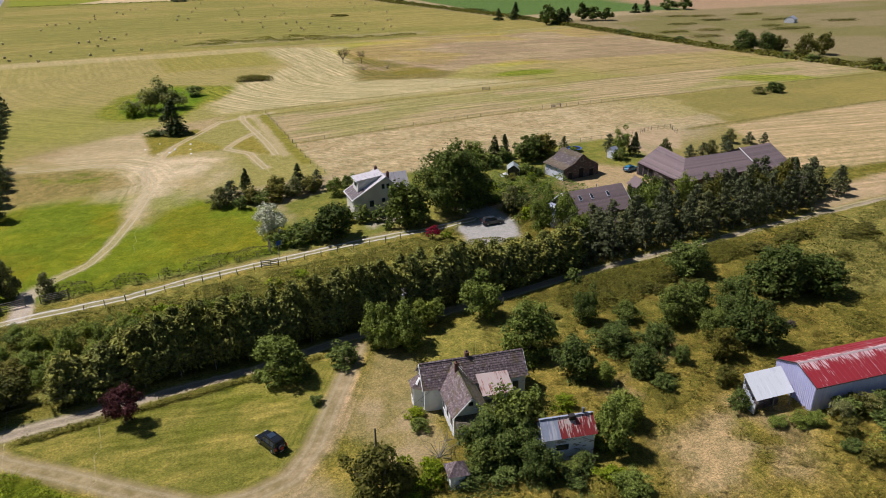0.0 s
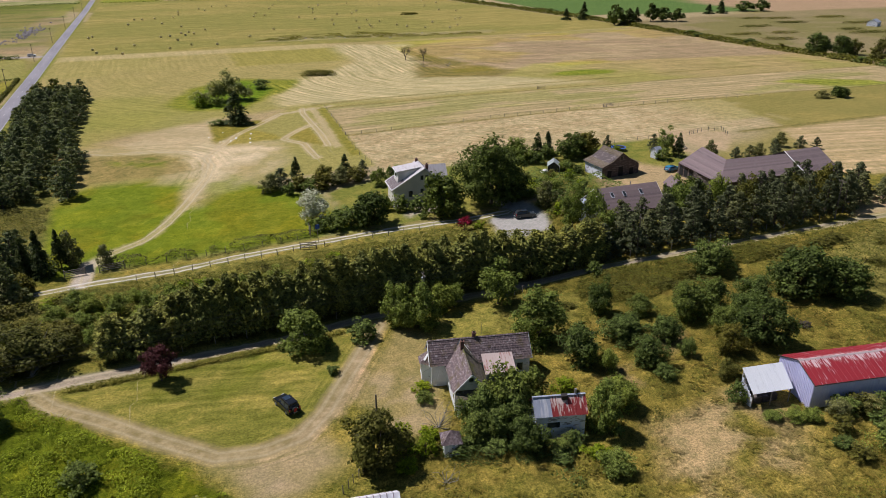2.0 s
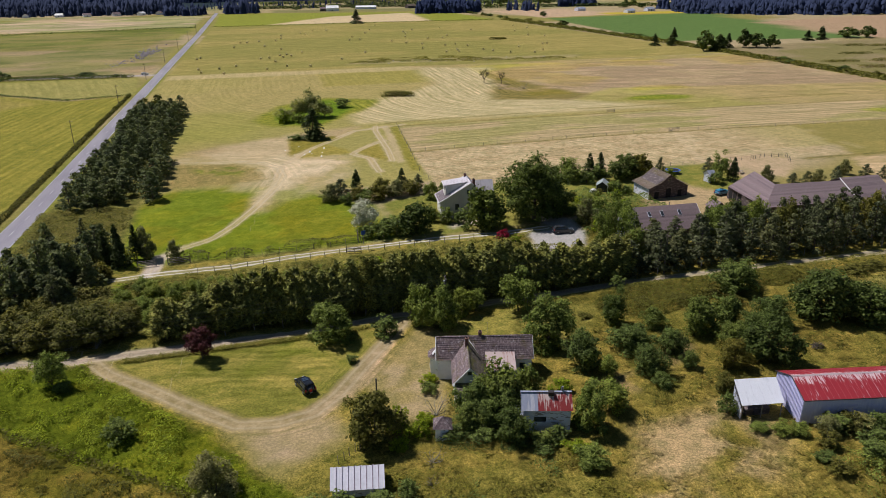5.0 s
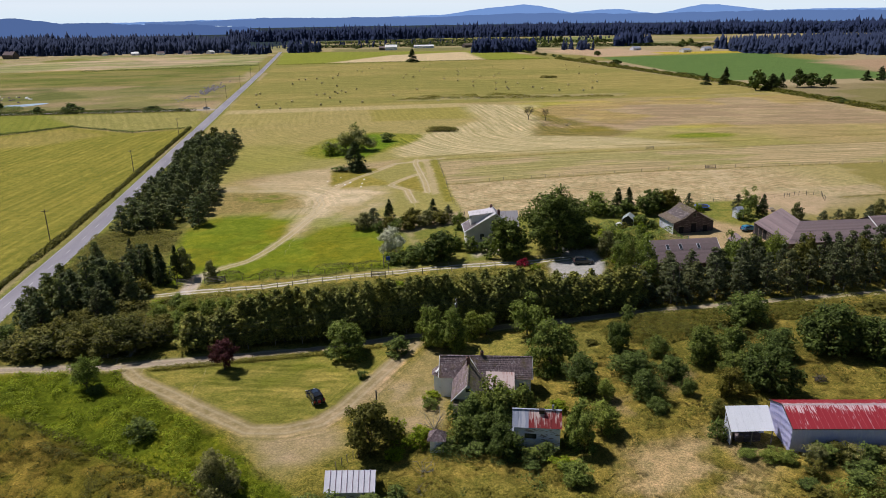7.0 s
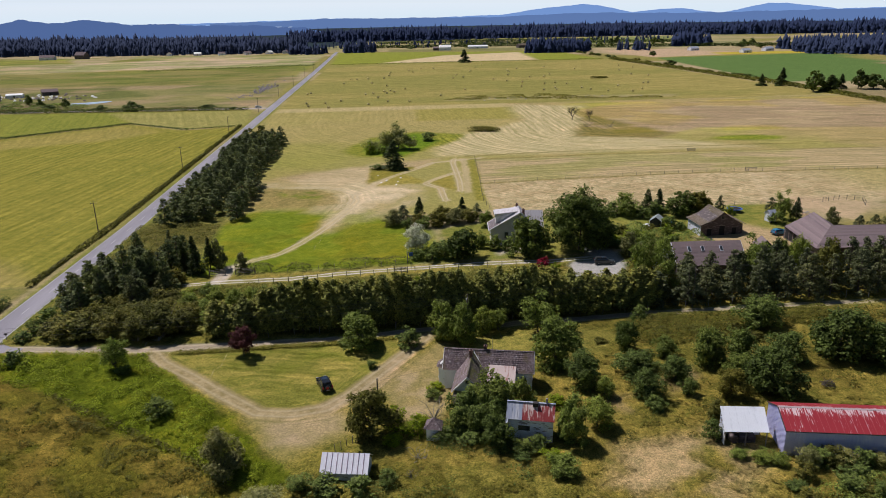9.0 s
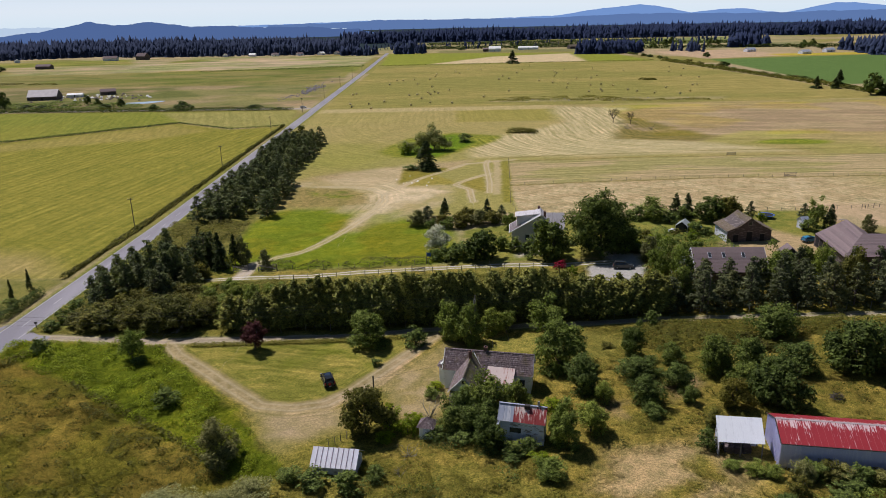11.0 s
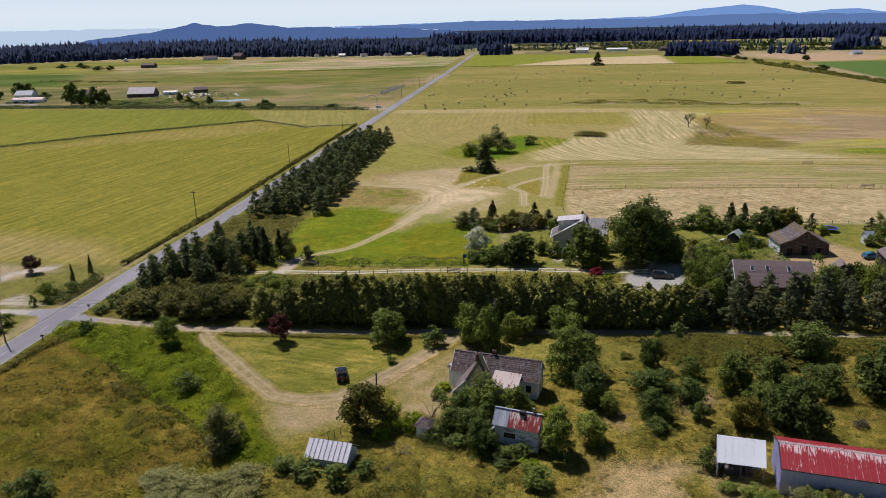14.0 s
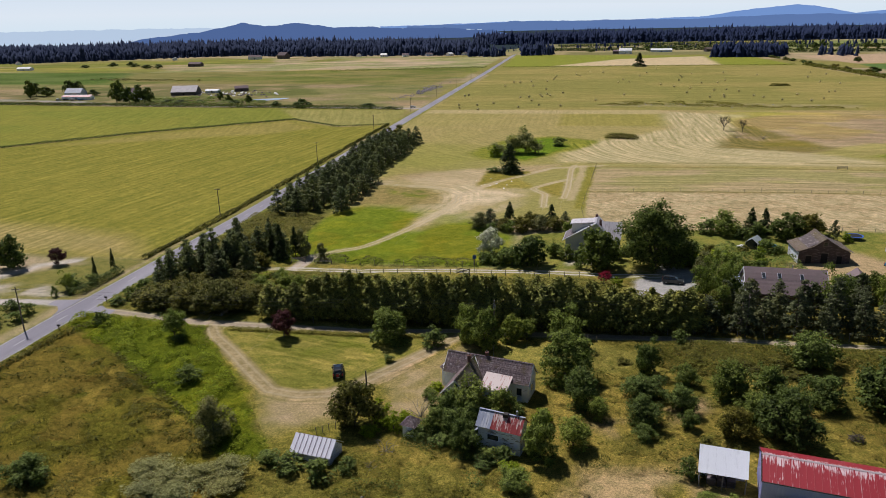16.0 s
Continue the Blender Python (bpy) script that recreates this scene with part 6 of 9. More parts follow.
def far_forest(name, label, outline, count, low, high, seed, material, tiers=3):
    """Dense far woods: many pointed conifers, each a few ragged tiers of boughs round its axis, in one sheet."""
    rng = rng_of(seed)
    xs, ys = [p[0] for p in outline], [p[1] for p in outline]
    x = rng.uniform(min(xs), max(xs), count * 3)
    y = rng.uniform(min(ys), max(ys), count * 3)
    keep = inside(x, y, outline, 0.01) > 0.5
    x, y = x[keep][:count], y[keep][:count]
    n, sides = len(x), 6
    h = (low + (high - low) * rng.random(n) ** 1.3) * (0.72 + 0.56 * fbm(x, y, 120, seed))
    h[rng.random(n) < 0.12] *= 1.16
    bushy = rng.random(n) < 0.3
    h = np.where(bushy, h * 0.78, h)
    r = h * np.where(bushy, rng.uniform(0.26, 0.40, n), rng.uniform(0.15, 0.27, n))
    ground = lie(x, y)
    verts, faces = [], []
    for k in range(tiers):
        z0, z1 = k / tiers * 0.8 + 0.02, min(1.0, (k + 1) / tiers * 0.8 + 0.32)
        wide = (1.0 - np.where(bushy, 0.30, 0.62) * k / tiers) * r
        a = np.arange(sides) / sides * 6.283 + rng.random((n, 1)) * 6.283
        ragged = rng.uniform(0.6, 1.3, (n, sides)) * wide[:, None]
        ring = np.stack([x[:, None] + np.cos(a) * ragged, y[:, None] + np.sin(a) * ragged, ground[:, None] + h[:, None] * (z0 + rng.uniform(-0.06, 0.06, (n, sides)))], -1)
        top = np.stack([x + rng.normal(size=n) * 0.02 * h, y, ground + h * (z1 if k < tiers - 1 else 1.0)], -1)[:, None]
        base = sum(len(v) for v in verts)
        verts.append(np.concatenate([ring, top], 1).reshape(-1, 3))
        first = base + np.arange(n)[:, None] * (sides + 1)
        i = np.arange(sides)
        faces.append(np.stack([first + i, first + (i + 1) % sides, first + sides + 0 * i], -1).reshape(-1, 3))
    return tagged(new(name, mesh_of(name, np.concatenate(verts), np.concatenate(faces), material)), label, "forest", kind="stuff")


# Far conifers: the blue haze of distance is put into the needle colour.
HAZY_FOREST = leaf_material("needles_forest_hazy", (0.054, 0.078, 0.180), (0.027, 0.038, 0.082), 0.2, 0.9, soft=0.4)
far_forest("forest", "dense dark conifer forest behind the fields", [(-2200, 700), (-990, 1000), (-640, 1215), (-520, 1150), (-180, 1120), (-185, 1420), (-700, 1650), (-2400, 1300)], 11000, 15, 26, 31, HAZY_FOREST)
far_forest("forest", "dense dark conifer forest behind the fields", [(-200, 1600), (300, 1620), (700, 1600), (1500, 1350), (2200, 1100), (2500, 1450), (700, 2000), (-300, 1950)], 7500, 18, 30, 32, HAZY_FOREST)
far_forest("forest", "dense dark conifer forest behind the fields", [(528, 817), (590, 745), (740, 690), (1100, 520), (1500, 600), (1250, 900), (800, 1050), (560, 960)], 4500, 13, 24, 33, HAZY_FOREST)
far_forest("woodlot", "square block of dark conifers among fields", [(185, 975), (274, 965), (300, 1040), (205, 1060)], 300, 13, 21, 34, HAZY_FOREST, 4)
far_forest("woodlot", "small block of dark conifers at the road's end", [(-92, 1080), (-40, 1090), (-40, 1150), (-88, 1150)], 60, 12, 22, 35, HAZY_FOREST, 4)
far_forest("woodlot", "small block of dark conifers at the forest's edge", [(-190, 1080), (-120, 1060), (-118, 1110), (-180, 1120)], 46, 11, 20, 39, HAZY_FOREST, 4)
far_forest("woodlot", "small block of dark conifers among fields", [(450, 1080), (510, 1070), (530, 1120), (460, 1130)], 60, 15, 26, 36, HAZY_FOREST, 4)
far_forest("woodlot", "loose group of dark conifers among fields", [(330, 1000), (380, 960), (390, 1000), (345, 1040)], 16, 9, 17, 40, HAZY_FOREST, 4)
far_forest("far_tree_rows", "scattered dark trees and bushes on far fields", [(-150, 1230), (600, 1180), (640, 1560), (-150, 1540)], 260, 4, 12, 37, HAZY_FOREST)
for far_seed, far_row in enumerate(([(-60, 1240), (120, 1228), (330, 1190)], [(120, 1330), (330, 1290), (560, 1240)], [(-40, 1420), (200, 1440), (420, 1400)], [(300, 1110), (470, 1080), (640, 1020)])):
    hedge_line("far_hedge", "dark line of bushes between far fields", far_row, 6.0, 5.0, LEAF_DARK, 2.0, 1.2, 60 + far_seed, 20)


# ---- building materials ----
def shingle_material(name, a, b, moss, fleck=0.55):
    k = Nodes(name, 0.92, spec=0.1)
    shake = k.noise(0.22, 2.0, (1.0, 1.0, 0.35))
    stain, patch = k.noise(1.6, 4.0), k.noise(0.45, 4.0, rough=0.7)
    c = k.ramp(shake, [(0.3, a), (0.55, tuple((x + y) / 2 for x, y in zip(a, b))), (0.72, b)])
    c = k.mix(1.0, c, k.ramp(k.random_object(), [(0.0, (0.8, 0.8, 0.82)), (1.0, (1.18, 1.15, 1.12))]), "MULTIPLY")
    c = k.mix(k.span(stain, 0.52, 0.66), c, moss)
    c = k.mix(k.span(patch, 0.56, 0.66, 0.0, fleck), c, (0.36, 0.32, 0.33))
    return k.color(c).bump(shake, 0.6, 0.03).mat


def sheet_material(name, base, worn, amount, rough=0.45, length=(1.0, 0.10, 0.10), metal=0.0, ridge=0.0, size=0.34):
    """Painted metal sheet with streaks that run down the slope (along local y)."""
    k = Nodes(name, rough, metal, 0.4)
    streak = k.noise(size, 4.0, length)
    patch = k.noise(1.1, 3.0)
    f = k.math("ADD", k.math("MULTIPLY", streak, 0.7), k.math("MULTIPLY", patch, 0.3))
    f = k.math("ADD", f, k.span(k.random_object(), 0, 1, -0.05, 0.05))
    if ridge:
        split = k.n.new("ShaderNodeSeparateXYZ")
        k.link(k.where, split.inputs[0])
        f = k.math("ADD", f, k.span(k.math("ABSOLUTE", split.outputs[1]), 0.0, 1.5, ridge, 0.0))
    c = k.mix(k.span(f, 0.58 - amount, 0.66 - amount), base, worn)
    c = k.mix(k.span(k.noise(0.07, 2.0), 0.35, 0.75, 0.0, 0.22), c, tuple(v * 0.5 for v in base))
    return k.color(c).mat


def siding_material(name, paint, wood, amount, board=0.16, rough=0.75):
    """Painted boards laid level, flaking to bare wood."""
    k = Nodes(name, rough)
    w = k.n.new("ShaderNodeTexWave")
    w.wave_type, w.bands_direction, w.wave_profile = "BANDS", "Z", "SAW"
    w.inputs["Scale"].default_value = 0.314 / board
    k.link(k.where, w.inputs["Vector"])
    flake = k.noise(0.5, 4.0, (0.5, 0.5, 1.6))
    c = k.mix(k.span(flake, 0.66 - amount, 0.74 - amount), paint, wood)
    c = k.mix(k.span(k.noise(1.8, 3.0), 0.4, 0.75, 0.0, 0.3), c, tuple(v * 0.62 for v in paint))
    return k.color(c).bump(w.outputs["Fac"], 0.7, 0.03).mat


SHINGLE = shingle_material("roof_shakes", (0.092, 0.069, 0.074), (0.245, 0.195, 0.202), (0.120, 0.094, 0.060), 0.85)
SHINGLE_MOSS = shingle_material("roof_shakes_mossy", (0.080, 0.068, 0.052), (0.19, 0.165, 0.125), (0.13, 0.125, 0.040))
SHINGLE_FARM = shingle_material("roof_felt_purple", (0.175, 0.134, 0.140), (0.210, 0.165, 0.172), (0.190, 0.150, 0.152), 0.15)
SHINGLE_BARN = shingle_material("roof_shakes_brown", (0.095, 0.075, 0.058), (0.20, 0.165, 0.130), (0.125, 0.105, 0.055))
RED_SHEET = sheet_material("red_roof_sheet", (0.30, 0.026, 0.036), (0.66, 0.50, 0.52), -0.02, ridge=0.24, size=0.15)
RED_SEAM = sheet_material("red_roof_seam", (0.33, 0.050, 0.058), (0.58, 0.42, 0.44), 0.04, size=0.4)
RUST_SHEET = sheet_material("rusty_roof_sheet", (0.25, 0.036, 0.036), (0.60, 0.49, 0.46), 0.03, ridge=0.14, size=0.2)
PALE_SHEET = plain("pale_roof_sheet", (0.70, 0.69, 0.76), 0.5, vary=0.10, size=0.8)
RUST_SEAM = plain("rusty_seam", (0.34, 0.26, 0.31), 0.8, vary=0.4, size=0.4)
RUST_GREY_SHEET = sheet_material("rust_grey_roof_sheet", (0.50, 0.40, 0.38), (0.30, 0.12, 0.10), 0.06)
BLUE_SHEET = sheet_material("blue_grey_roof_sheet", (0.30, 0.33, 0.42), (0.48, 0.49, 0.55), 0.06)
ZINC = sheet_material("zinc_sheet", (0.80, 0.82, 0.88), (0.68, 0.70, 0.76), 0.02, 0.35)
# Galvanised wall, tinted with the blue skylight that falls on its shaded side.
GALVANISED = sheet_material("galvanised_wall_sky_tint", (0.58, 0.58, 0.86), (0.66, 0.66, 0.90), 0.05, 0.5, (1.0, 1.0, 0.12))
HOUSE_ROOF = sheet_material("farmhouse_roof", (0.58, 0.55, 0.58), (0.42, 0.38, 0.40), 0.04, 0.5, size=0.2)
PORCH_ROOF = sheet_material("worn_porch_roof", (0.15, 0.12, 0.125), (0.32, 0.28, 0.29), 0.02, 0.6, size=0.2)
WHITE_SIDING = siding_material("white_siding", (0.88, 0.90, 0.95), (0.52, 0.51, 0.51), 0.02)
SHABBY_SIDING = siding_material("shabby_siding", (0.74, 0.77, 0.89), (0.26, 0.24, 0.25), 0.11)
CREAM_SIDING = siding_material("cream_siding", (0.74, 0.71, 0.66), (0.55, 0.53, 0.50), 0.02)
DARK_SIDING = siding_material("dark_siding", (0.095, 0.075, 0.076), (0.20, 0.165, 0.165), 0.12)
WHITE_TRIM = plain("white_trim", (0.72, 0.72, 0.72), 0.6)
BRICK = plain("chimney_brick", (0.16, 0.085, 0.07), 0.9, vary=0.3, size=0.2)
DARK_TRIM = plain("dark_trim", (0.035, 0.03, 0.03), 0.6)
# Near-black face for openings: the unlit inside is put into the colour.
GAP = plain("opening_shade", (0.02, 0.02, 0.022), 0.8)
CONCRETE = plain("concrete", (0.36, 0.35, 0.33), 0.9)
STEEL = plain("dull_steel", (0.32, 0.33, 0.35), 0.45, 0.6)


def glass_material():
    k = Nodes("window_glass", 0.08, 0.0, 0.6)
    return k.color(k.ramp(k.noise(0.8), [(0.3, (0.02, 0.025, 0.03)), (0.7, (0.05, 0.06, 0.07))])).mat


GLASS = glass_material()


# ---- building parts ----
def gable_body(length, width, eave, ridge, x0=None, floor=-0.6):
    """Walls with gables, ridge along x."""
    a = -length / 2 if x0 is None else x0
    w = width / 2
    bm = bmesh.new()
    ends = []
    for x in (a, a + length):
        ends.append([bm.verts.new((x, y, z)) for y, z in ((-w, floor), (w, floor), (w, eave), (0, ridge), (-w, eave))])
    bm.faces.new(ends[0])
    bm.faces.new(ends[1][::-1])
    for k in range(5):
        j = (k + 1) % 5
        bm.faces.new((ends[0][k], ends[0][j], ends[1][j], ends[1][k]))
    return bm


def courses(parent, a, b, c, d, material, step, thick=0.05, name="shingle_course"):
    """A roof slope of overlapping courses: ridge from a to b, eave from d to c."""
    a, b, c, d = (Vector(p) for p in (a, b, c, d))
    n = max(2, round(((d - a).length + (c - b).length) / 2 / step))
    up = (b - a).cross(d - a).normalized()
    up = -up if up.z < 0 else up
    for k in range(n):
        t0, t1 = k / n, (k + 1.12) / n
        p = [a.lerp(d, t0) + up * 0.005, b.lerp(c, t0) + up * 0.005, b.lerp(c, min(t1, 1.02)) + up * thick, a.lerp(d, min(t1, 1.02)) + up * thick]
        part(name, solid(p, thick), material, parent)


def sheets(parent, a, b, c, d, material, width, thick=0.03, rib=0.035, name="roof_sheet", mats=None, seam=None):
    """A roof slope of metal sheets side by side, each with a raised seam."""
    a, b, c, d = (Vector(p) for p in (a, b, c, d))
    n = max(2, round((b - a).length / width))
    up = (b - a).cross(d - a).normalized()
    up = -up if up.z < 0 else up
    side = (b - a).normalized()
    for k in range(n):
        t0, t1 = k / n, (k + 1) / n
        p = [a.lerp(b, t0), a.lerp(b, t1), d.lerp(c, t1), d.lerp(c, t0)]
        bm = solid(p, thick)
        q = [p[0] + up * rib, p[0] + up * rib + side * 0.07, p[3] + up * rib + side * 0.07, p[3] + up * rib]
        rib_bm = solid(q, rib)
        if seam:
            part("seam", rib_bm, seam, parent)
            part(name, bm, material, parent)
            continue
        me = bpy.data.meshes.new("seam")
        rib_bm.to_mesh(me)
        rib_bm.free()
        bm.from_mesh(me)
        bpy.data.meshes.remove(me)
        part(name, bm, mats[k % len(mats)] if mats else material, parent)


def window(parent, x, z, w, h, face, at, frame_material=WHITE_TRIM, panes=2):
    """A window with frame, sill and panes on a wall: face is 'x-', 'x+', 'y-' or 'y+', at its plane."""
    out = -1 if face[1] == "-" else 1

    def local(u0, u1, z0, z1, d0, d1):
        d0, d1 = sorted((at + out * d0, at + out * d1))
        return boxed(d0, d1, u0, u1, z0, z1) if face[0] == "x" else boxed(u0, u1, d0, d1, z0, z1)

    win = part("window", local(x - w / 2, x + w / 2, z - h / 2, z + h / 2, -0.04, 0.012), GAP, parent)
    for u0, u1, z0, z1 in ((x - w / 2 - 0.08, x - w / 2, z - h / 2 - 0.08, z + h / 2 + 0.08), (x + w / 2, x + w / 2 + 0.08, z - h / 2 - 0.08, z + h / 2 + 0.08),
                           (x - w / 2, x + w / 2, z + h / 2, z + h / 2 + 0.08)):
        part("frame", local(u0, u1, z0, z1, -0.02, 0.05), frame_material, win)
    part("sill", local(x - w / 2 - 0.12, x + w / 2 + 0.12, z - h / 2 - 0.1, z - h / 2, -0.02, 0.1), frame_material, win)
    for k in range(panes):
        u = x - w / 2 + w * k / panes
        part("pane", local(u + 0.03, u + w / panes - 0.03, z - h / 2 + 0.03, z + h / 2 - 0.03, 0.013, 0.03), GLASS, win)
    return win


def chimney(parent, x, y, z0, z1, w=0.55):
    ch = part("chimney", boxed(x - w / 2, x + w / 2, y - w / 2, y + w / 2, z0, z1, 0.02), BRICK, parent, "weathered dark brick chimney")
    part("cap", boxed(x - w / 2 - 0.04, x + w / 2 + 0.04, y - w / 2 - 0.04, y + w / 2 + 0.04, z1, z1 + 0.1), BRICK, ch)
    part("flue", rod(bmesh.new(), (x, y, z1 + 0.1), (x, y, z1 + 0.3), 0.13, 0.12, 10), GAP, ch)


# ---- the old house ----
def old_house():
    x, y = -1.83, -4.26
    ob = thing("house", pose(x, y, lay(x, y), 0, 0, -12.2), "old white farmhouse with weathered brown shake roof", "house")
    half, eave, top = 2.15, 3.62, 6.0
    part("wall", gable_body(14.0, 4.3, eave, top - 0.06), WHITE_SIDING, ob)
    for s in (-1, 1):
        if s < 0:
            courses(ob, (-7.2, 0, top), (-2.6, 0, top), (-4.6, s * (half + 0.3), eave - 0.28), (-7.25, s * (half + 0.3), eave - 0.28), SHINGLE, 0.36)
            courses(ob, (-2.6, 0, top), (7.2, 0, top), (7.25, s * (half + 0.3), eave - 0.28), (-0.4, s * (half + 0.3), eave - 0.28), SHINGLE, 0.36)
        else:
            courses(ob, (-7.2, 0, top), (7.2, 0, top), (7.25, s * (half + 0.3), eave - 0.28), (-7.25, s * (half + 0.3), eave - 0.28), SHINGLE, 0.36)
    cap = part("ridge_cap", prism([(-0.16, top - 0.03), (0, top + 0.1), (0.16, top - 0.03)], -7.25, 7.25), SHINGLE, ob)
    cap.rotation_euler = (0, 0, -math.pi / 2)
    # south wing
    wing = gable_body(8.3, 4.3, 3.3, 5.62, x0=-8.3)
    bmesh.ops.transform(wing, matrix=pose(-2.6, 0, 0, 0, 0, 90), verts=wing.verts)
    part("wall", wing, WHITE_SIDING, ob)
    for s in (-1, 1):
        m = SHINGLE if s < 0 else SHINGLE_MOSS
        inner, edge = -0.35 if s < 0 else -0.35, -2.6 + s * 2.45
        courses(ob, (-2.6, inner, 5.72), (-2.6, -8.75, 5.68), (edge, -8.7, 3.02), (edge, -2.1, 3.06), m, 0.36)
    part("ridge_cap", prism([(-2.74, 5.68), (-2.6, 5.84), (-2.46, 5.68)], -8.8, -0.2), SHINGLE_MOSS, ob)
    for s in (-1, 1):
        p0, p1 = Vector((-2.6, -8.78, 5.6)), Vector((-2.6 + s * 2.45, -8.74, 2.95))
        part("bargeboard", rod(bmesh.new(), p0, p1, 0.09, 0.09, 4), WHITE_TRIM, ob)
    window(ob, -2.6, 4.55, 0.6, 0.55, "y-", -8.3, WHITE_TRIM, 1)
    # lean-to porch roof on the gable's foot, half hidden by leaves
    courses(ob, (-4.7, -8.34, 3.05), (-0.4, -8.34, 3.05), (-0.3, -9.9, 2.35), (-4.8, -9.9, 2.35), SHINGLE_MOSS, 0.36)
    for px in (-4.6, -2.5, -0.5):
        part("post", rod(bmesh.new(), (px, -9.75, -0.3), (px, -9.75, 2.3), 0.07, 0.07, 6), WHITE_TRIM, ob)
    for yy in (-3.6, -5.4):
        window(ob, yy, 1.75, 0.85, 1.35, "x-", -4.75, WHITE_TRIM, 2)
    window(ob, -7.2, 1.6, 0.8, 1.2, "x-", -4.75, WHITE_TRIM, 2)
    # bay on the west end
    bay = [(-8.15, -0.75), (-8.15, 0.75), (-7.0, 1.5), (-7.0, -1.5)]
    bm = bmesh.new()
    lo, hi = [bm.verts.new((u, v, -0.5)) for u, v in bay], [bm.verts.new((u, v, 3.1)) for u, v in bay]
    bm.faces.new(lo[::-1])
    bm.faces.new(hi)
    for k in range(4):
        bm.faces.new((lo[k], lo[(k + 1) % 4], hi[(k + 1) % 4], hi[k]))
    part("bay_window", bm, WHITE_SIDING, ob, "white three-sided bay")
    peak0, peak1 = (-7.05, -0.5, 4.15), (-7.05, 0.5, 4.15)
    courses(ob, peak0, peak1, (-8.45, 0.9, 3.05), (-8.45, -0.9, 3.05), SHINGLE, 0.4)
    courses(ob, peak1, (-7.02, 0.6, 4.1), (-7.0, 1.8, 3.05), (-8.45, 0.9, 3.05), SHINGLE, 0.4)
    courses(ob, (-7.02, -0.6, 4.1), peak0, (-8.45, -0.9, 3.05), (-7.0, -1.8, 3.05), SHINGLE, 0.4)
    for v in (-0.35, 0.35):
        window(ob, v, 1.75, 0.5, 1.4, "x-", -8.15, WHITE_TRIM, 1)
    window(ob, 0.0, 4.75, 0.6, 0.5, "x-", -7.0, WHITE_TRIM, 1)
    for s in (-1, 1):
        part("bargeboard", rod(bmesh.new(), (-7.24, 0, top - 0.05), (-7.28, s * 2.45, eave - 0.36), 0.08, 0.08, 4), WHITE_TRIM, ob)
        part("bargeboard", rod(bmesh.new(), (7.24, 0, top - 0.05), (7.28, s * 2.45, eave - 0.36), 0.08, 0.08, 4), WHITE_TRIM, ob)
    # rusty porch roof on the south side
    sheets(ob, (0.05, -1.75, 4.25), (4.45, -1.75, 4.15), (4.4, -5.1, 2.95), (0.0, -5.1, 3.0), RUST_SHEET, 0.62, mats=[RUST_GREY_SHEET])
    for px in (0.2, 2.2, 4.2):
        part("post", rod(bmesh.new(), (px, -4.95, -0.4), (px, -4.95, 2.95), 0.07, 0.07, 6), WHITE_TRIM, ob)
    part("porch_floor", boxed(0.1, 4.3, -4.95, -2.16, -0.5, 0.25), POST_WOOD, ob)
    window(ob, 5.6, 1.9, 0.8, 1.2, "y-", -2.15, WHITE_TRIM, 2)
    window(ob, 0.0, 1.9, 0.8, 1.2, "x+", 7.0, WHITE_TRIM, 2)
    chimney(ob, -0.6, 0.2, 5.4, 6.55, 0.5)
    chimney(ob, -2.7, -2.2, 5.0, 6.75, 0.5)
    part("vent_pipe", rod(bmesh.new(), (0.5, 0.4, 5.5), (0.5, 0.4, 8.0), 0.025, 0.02, 6), STEEL, ob)
    part("tarp", solid([(-7.95, -0.9, 3.62), (-7.3, -0.2, 4.12), (-7.1, -0.45, 4.16), (-7.75, -1.15, 3.5)], 0.02), WHITE_TRIM, ob, "crumpled white tarp on the bay roof")


old_house()


def well_house():
    x, y = -11.65, -18.5
    ob = thing("well_house", pose(x, y, lay(x, y), 0, 0, -14), "tiny white well house with pointed shake roof", "shed")
    part("wall", boxed(-0.95, 0.95, -0.95, 0.95, -0.4, 2.0, 0.02), WHITE_SIDING, ob)
    apex = (0, 0, 3.1)
    c = [(-1.25, -1.25, 1.92), (1.25, -1.25, 1.92), (1.25, 1.25, 1.92), (-1.25, 1.25, 1.92)]
    for k in range(4):
        a, b = c[k], c[(k + 1) % 4]
        courses(ob, apex, (0.001, 0.001, 3.1), b, a, SHINGLE, 0.3, 0.04)
    part("door", boxed(-0.35, 0.35, -0.98, -0.95, 0, 1.7), SHABBY_SIDING, ob)


well_house()


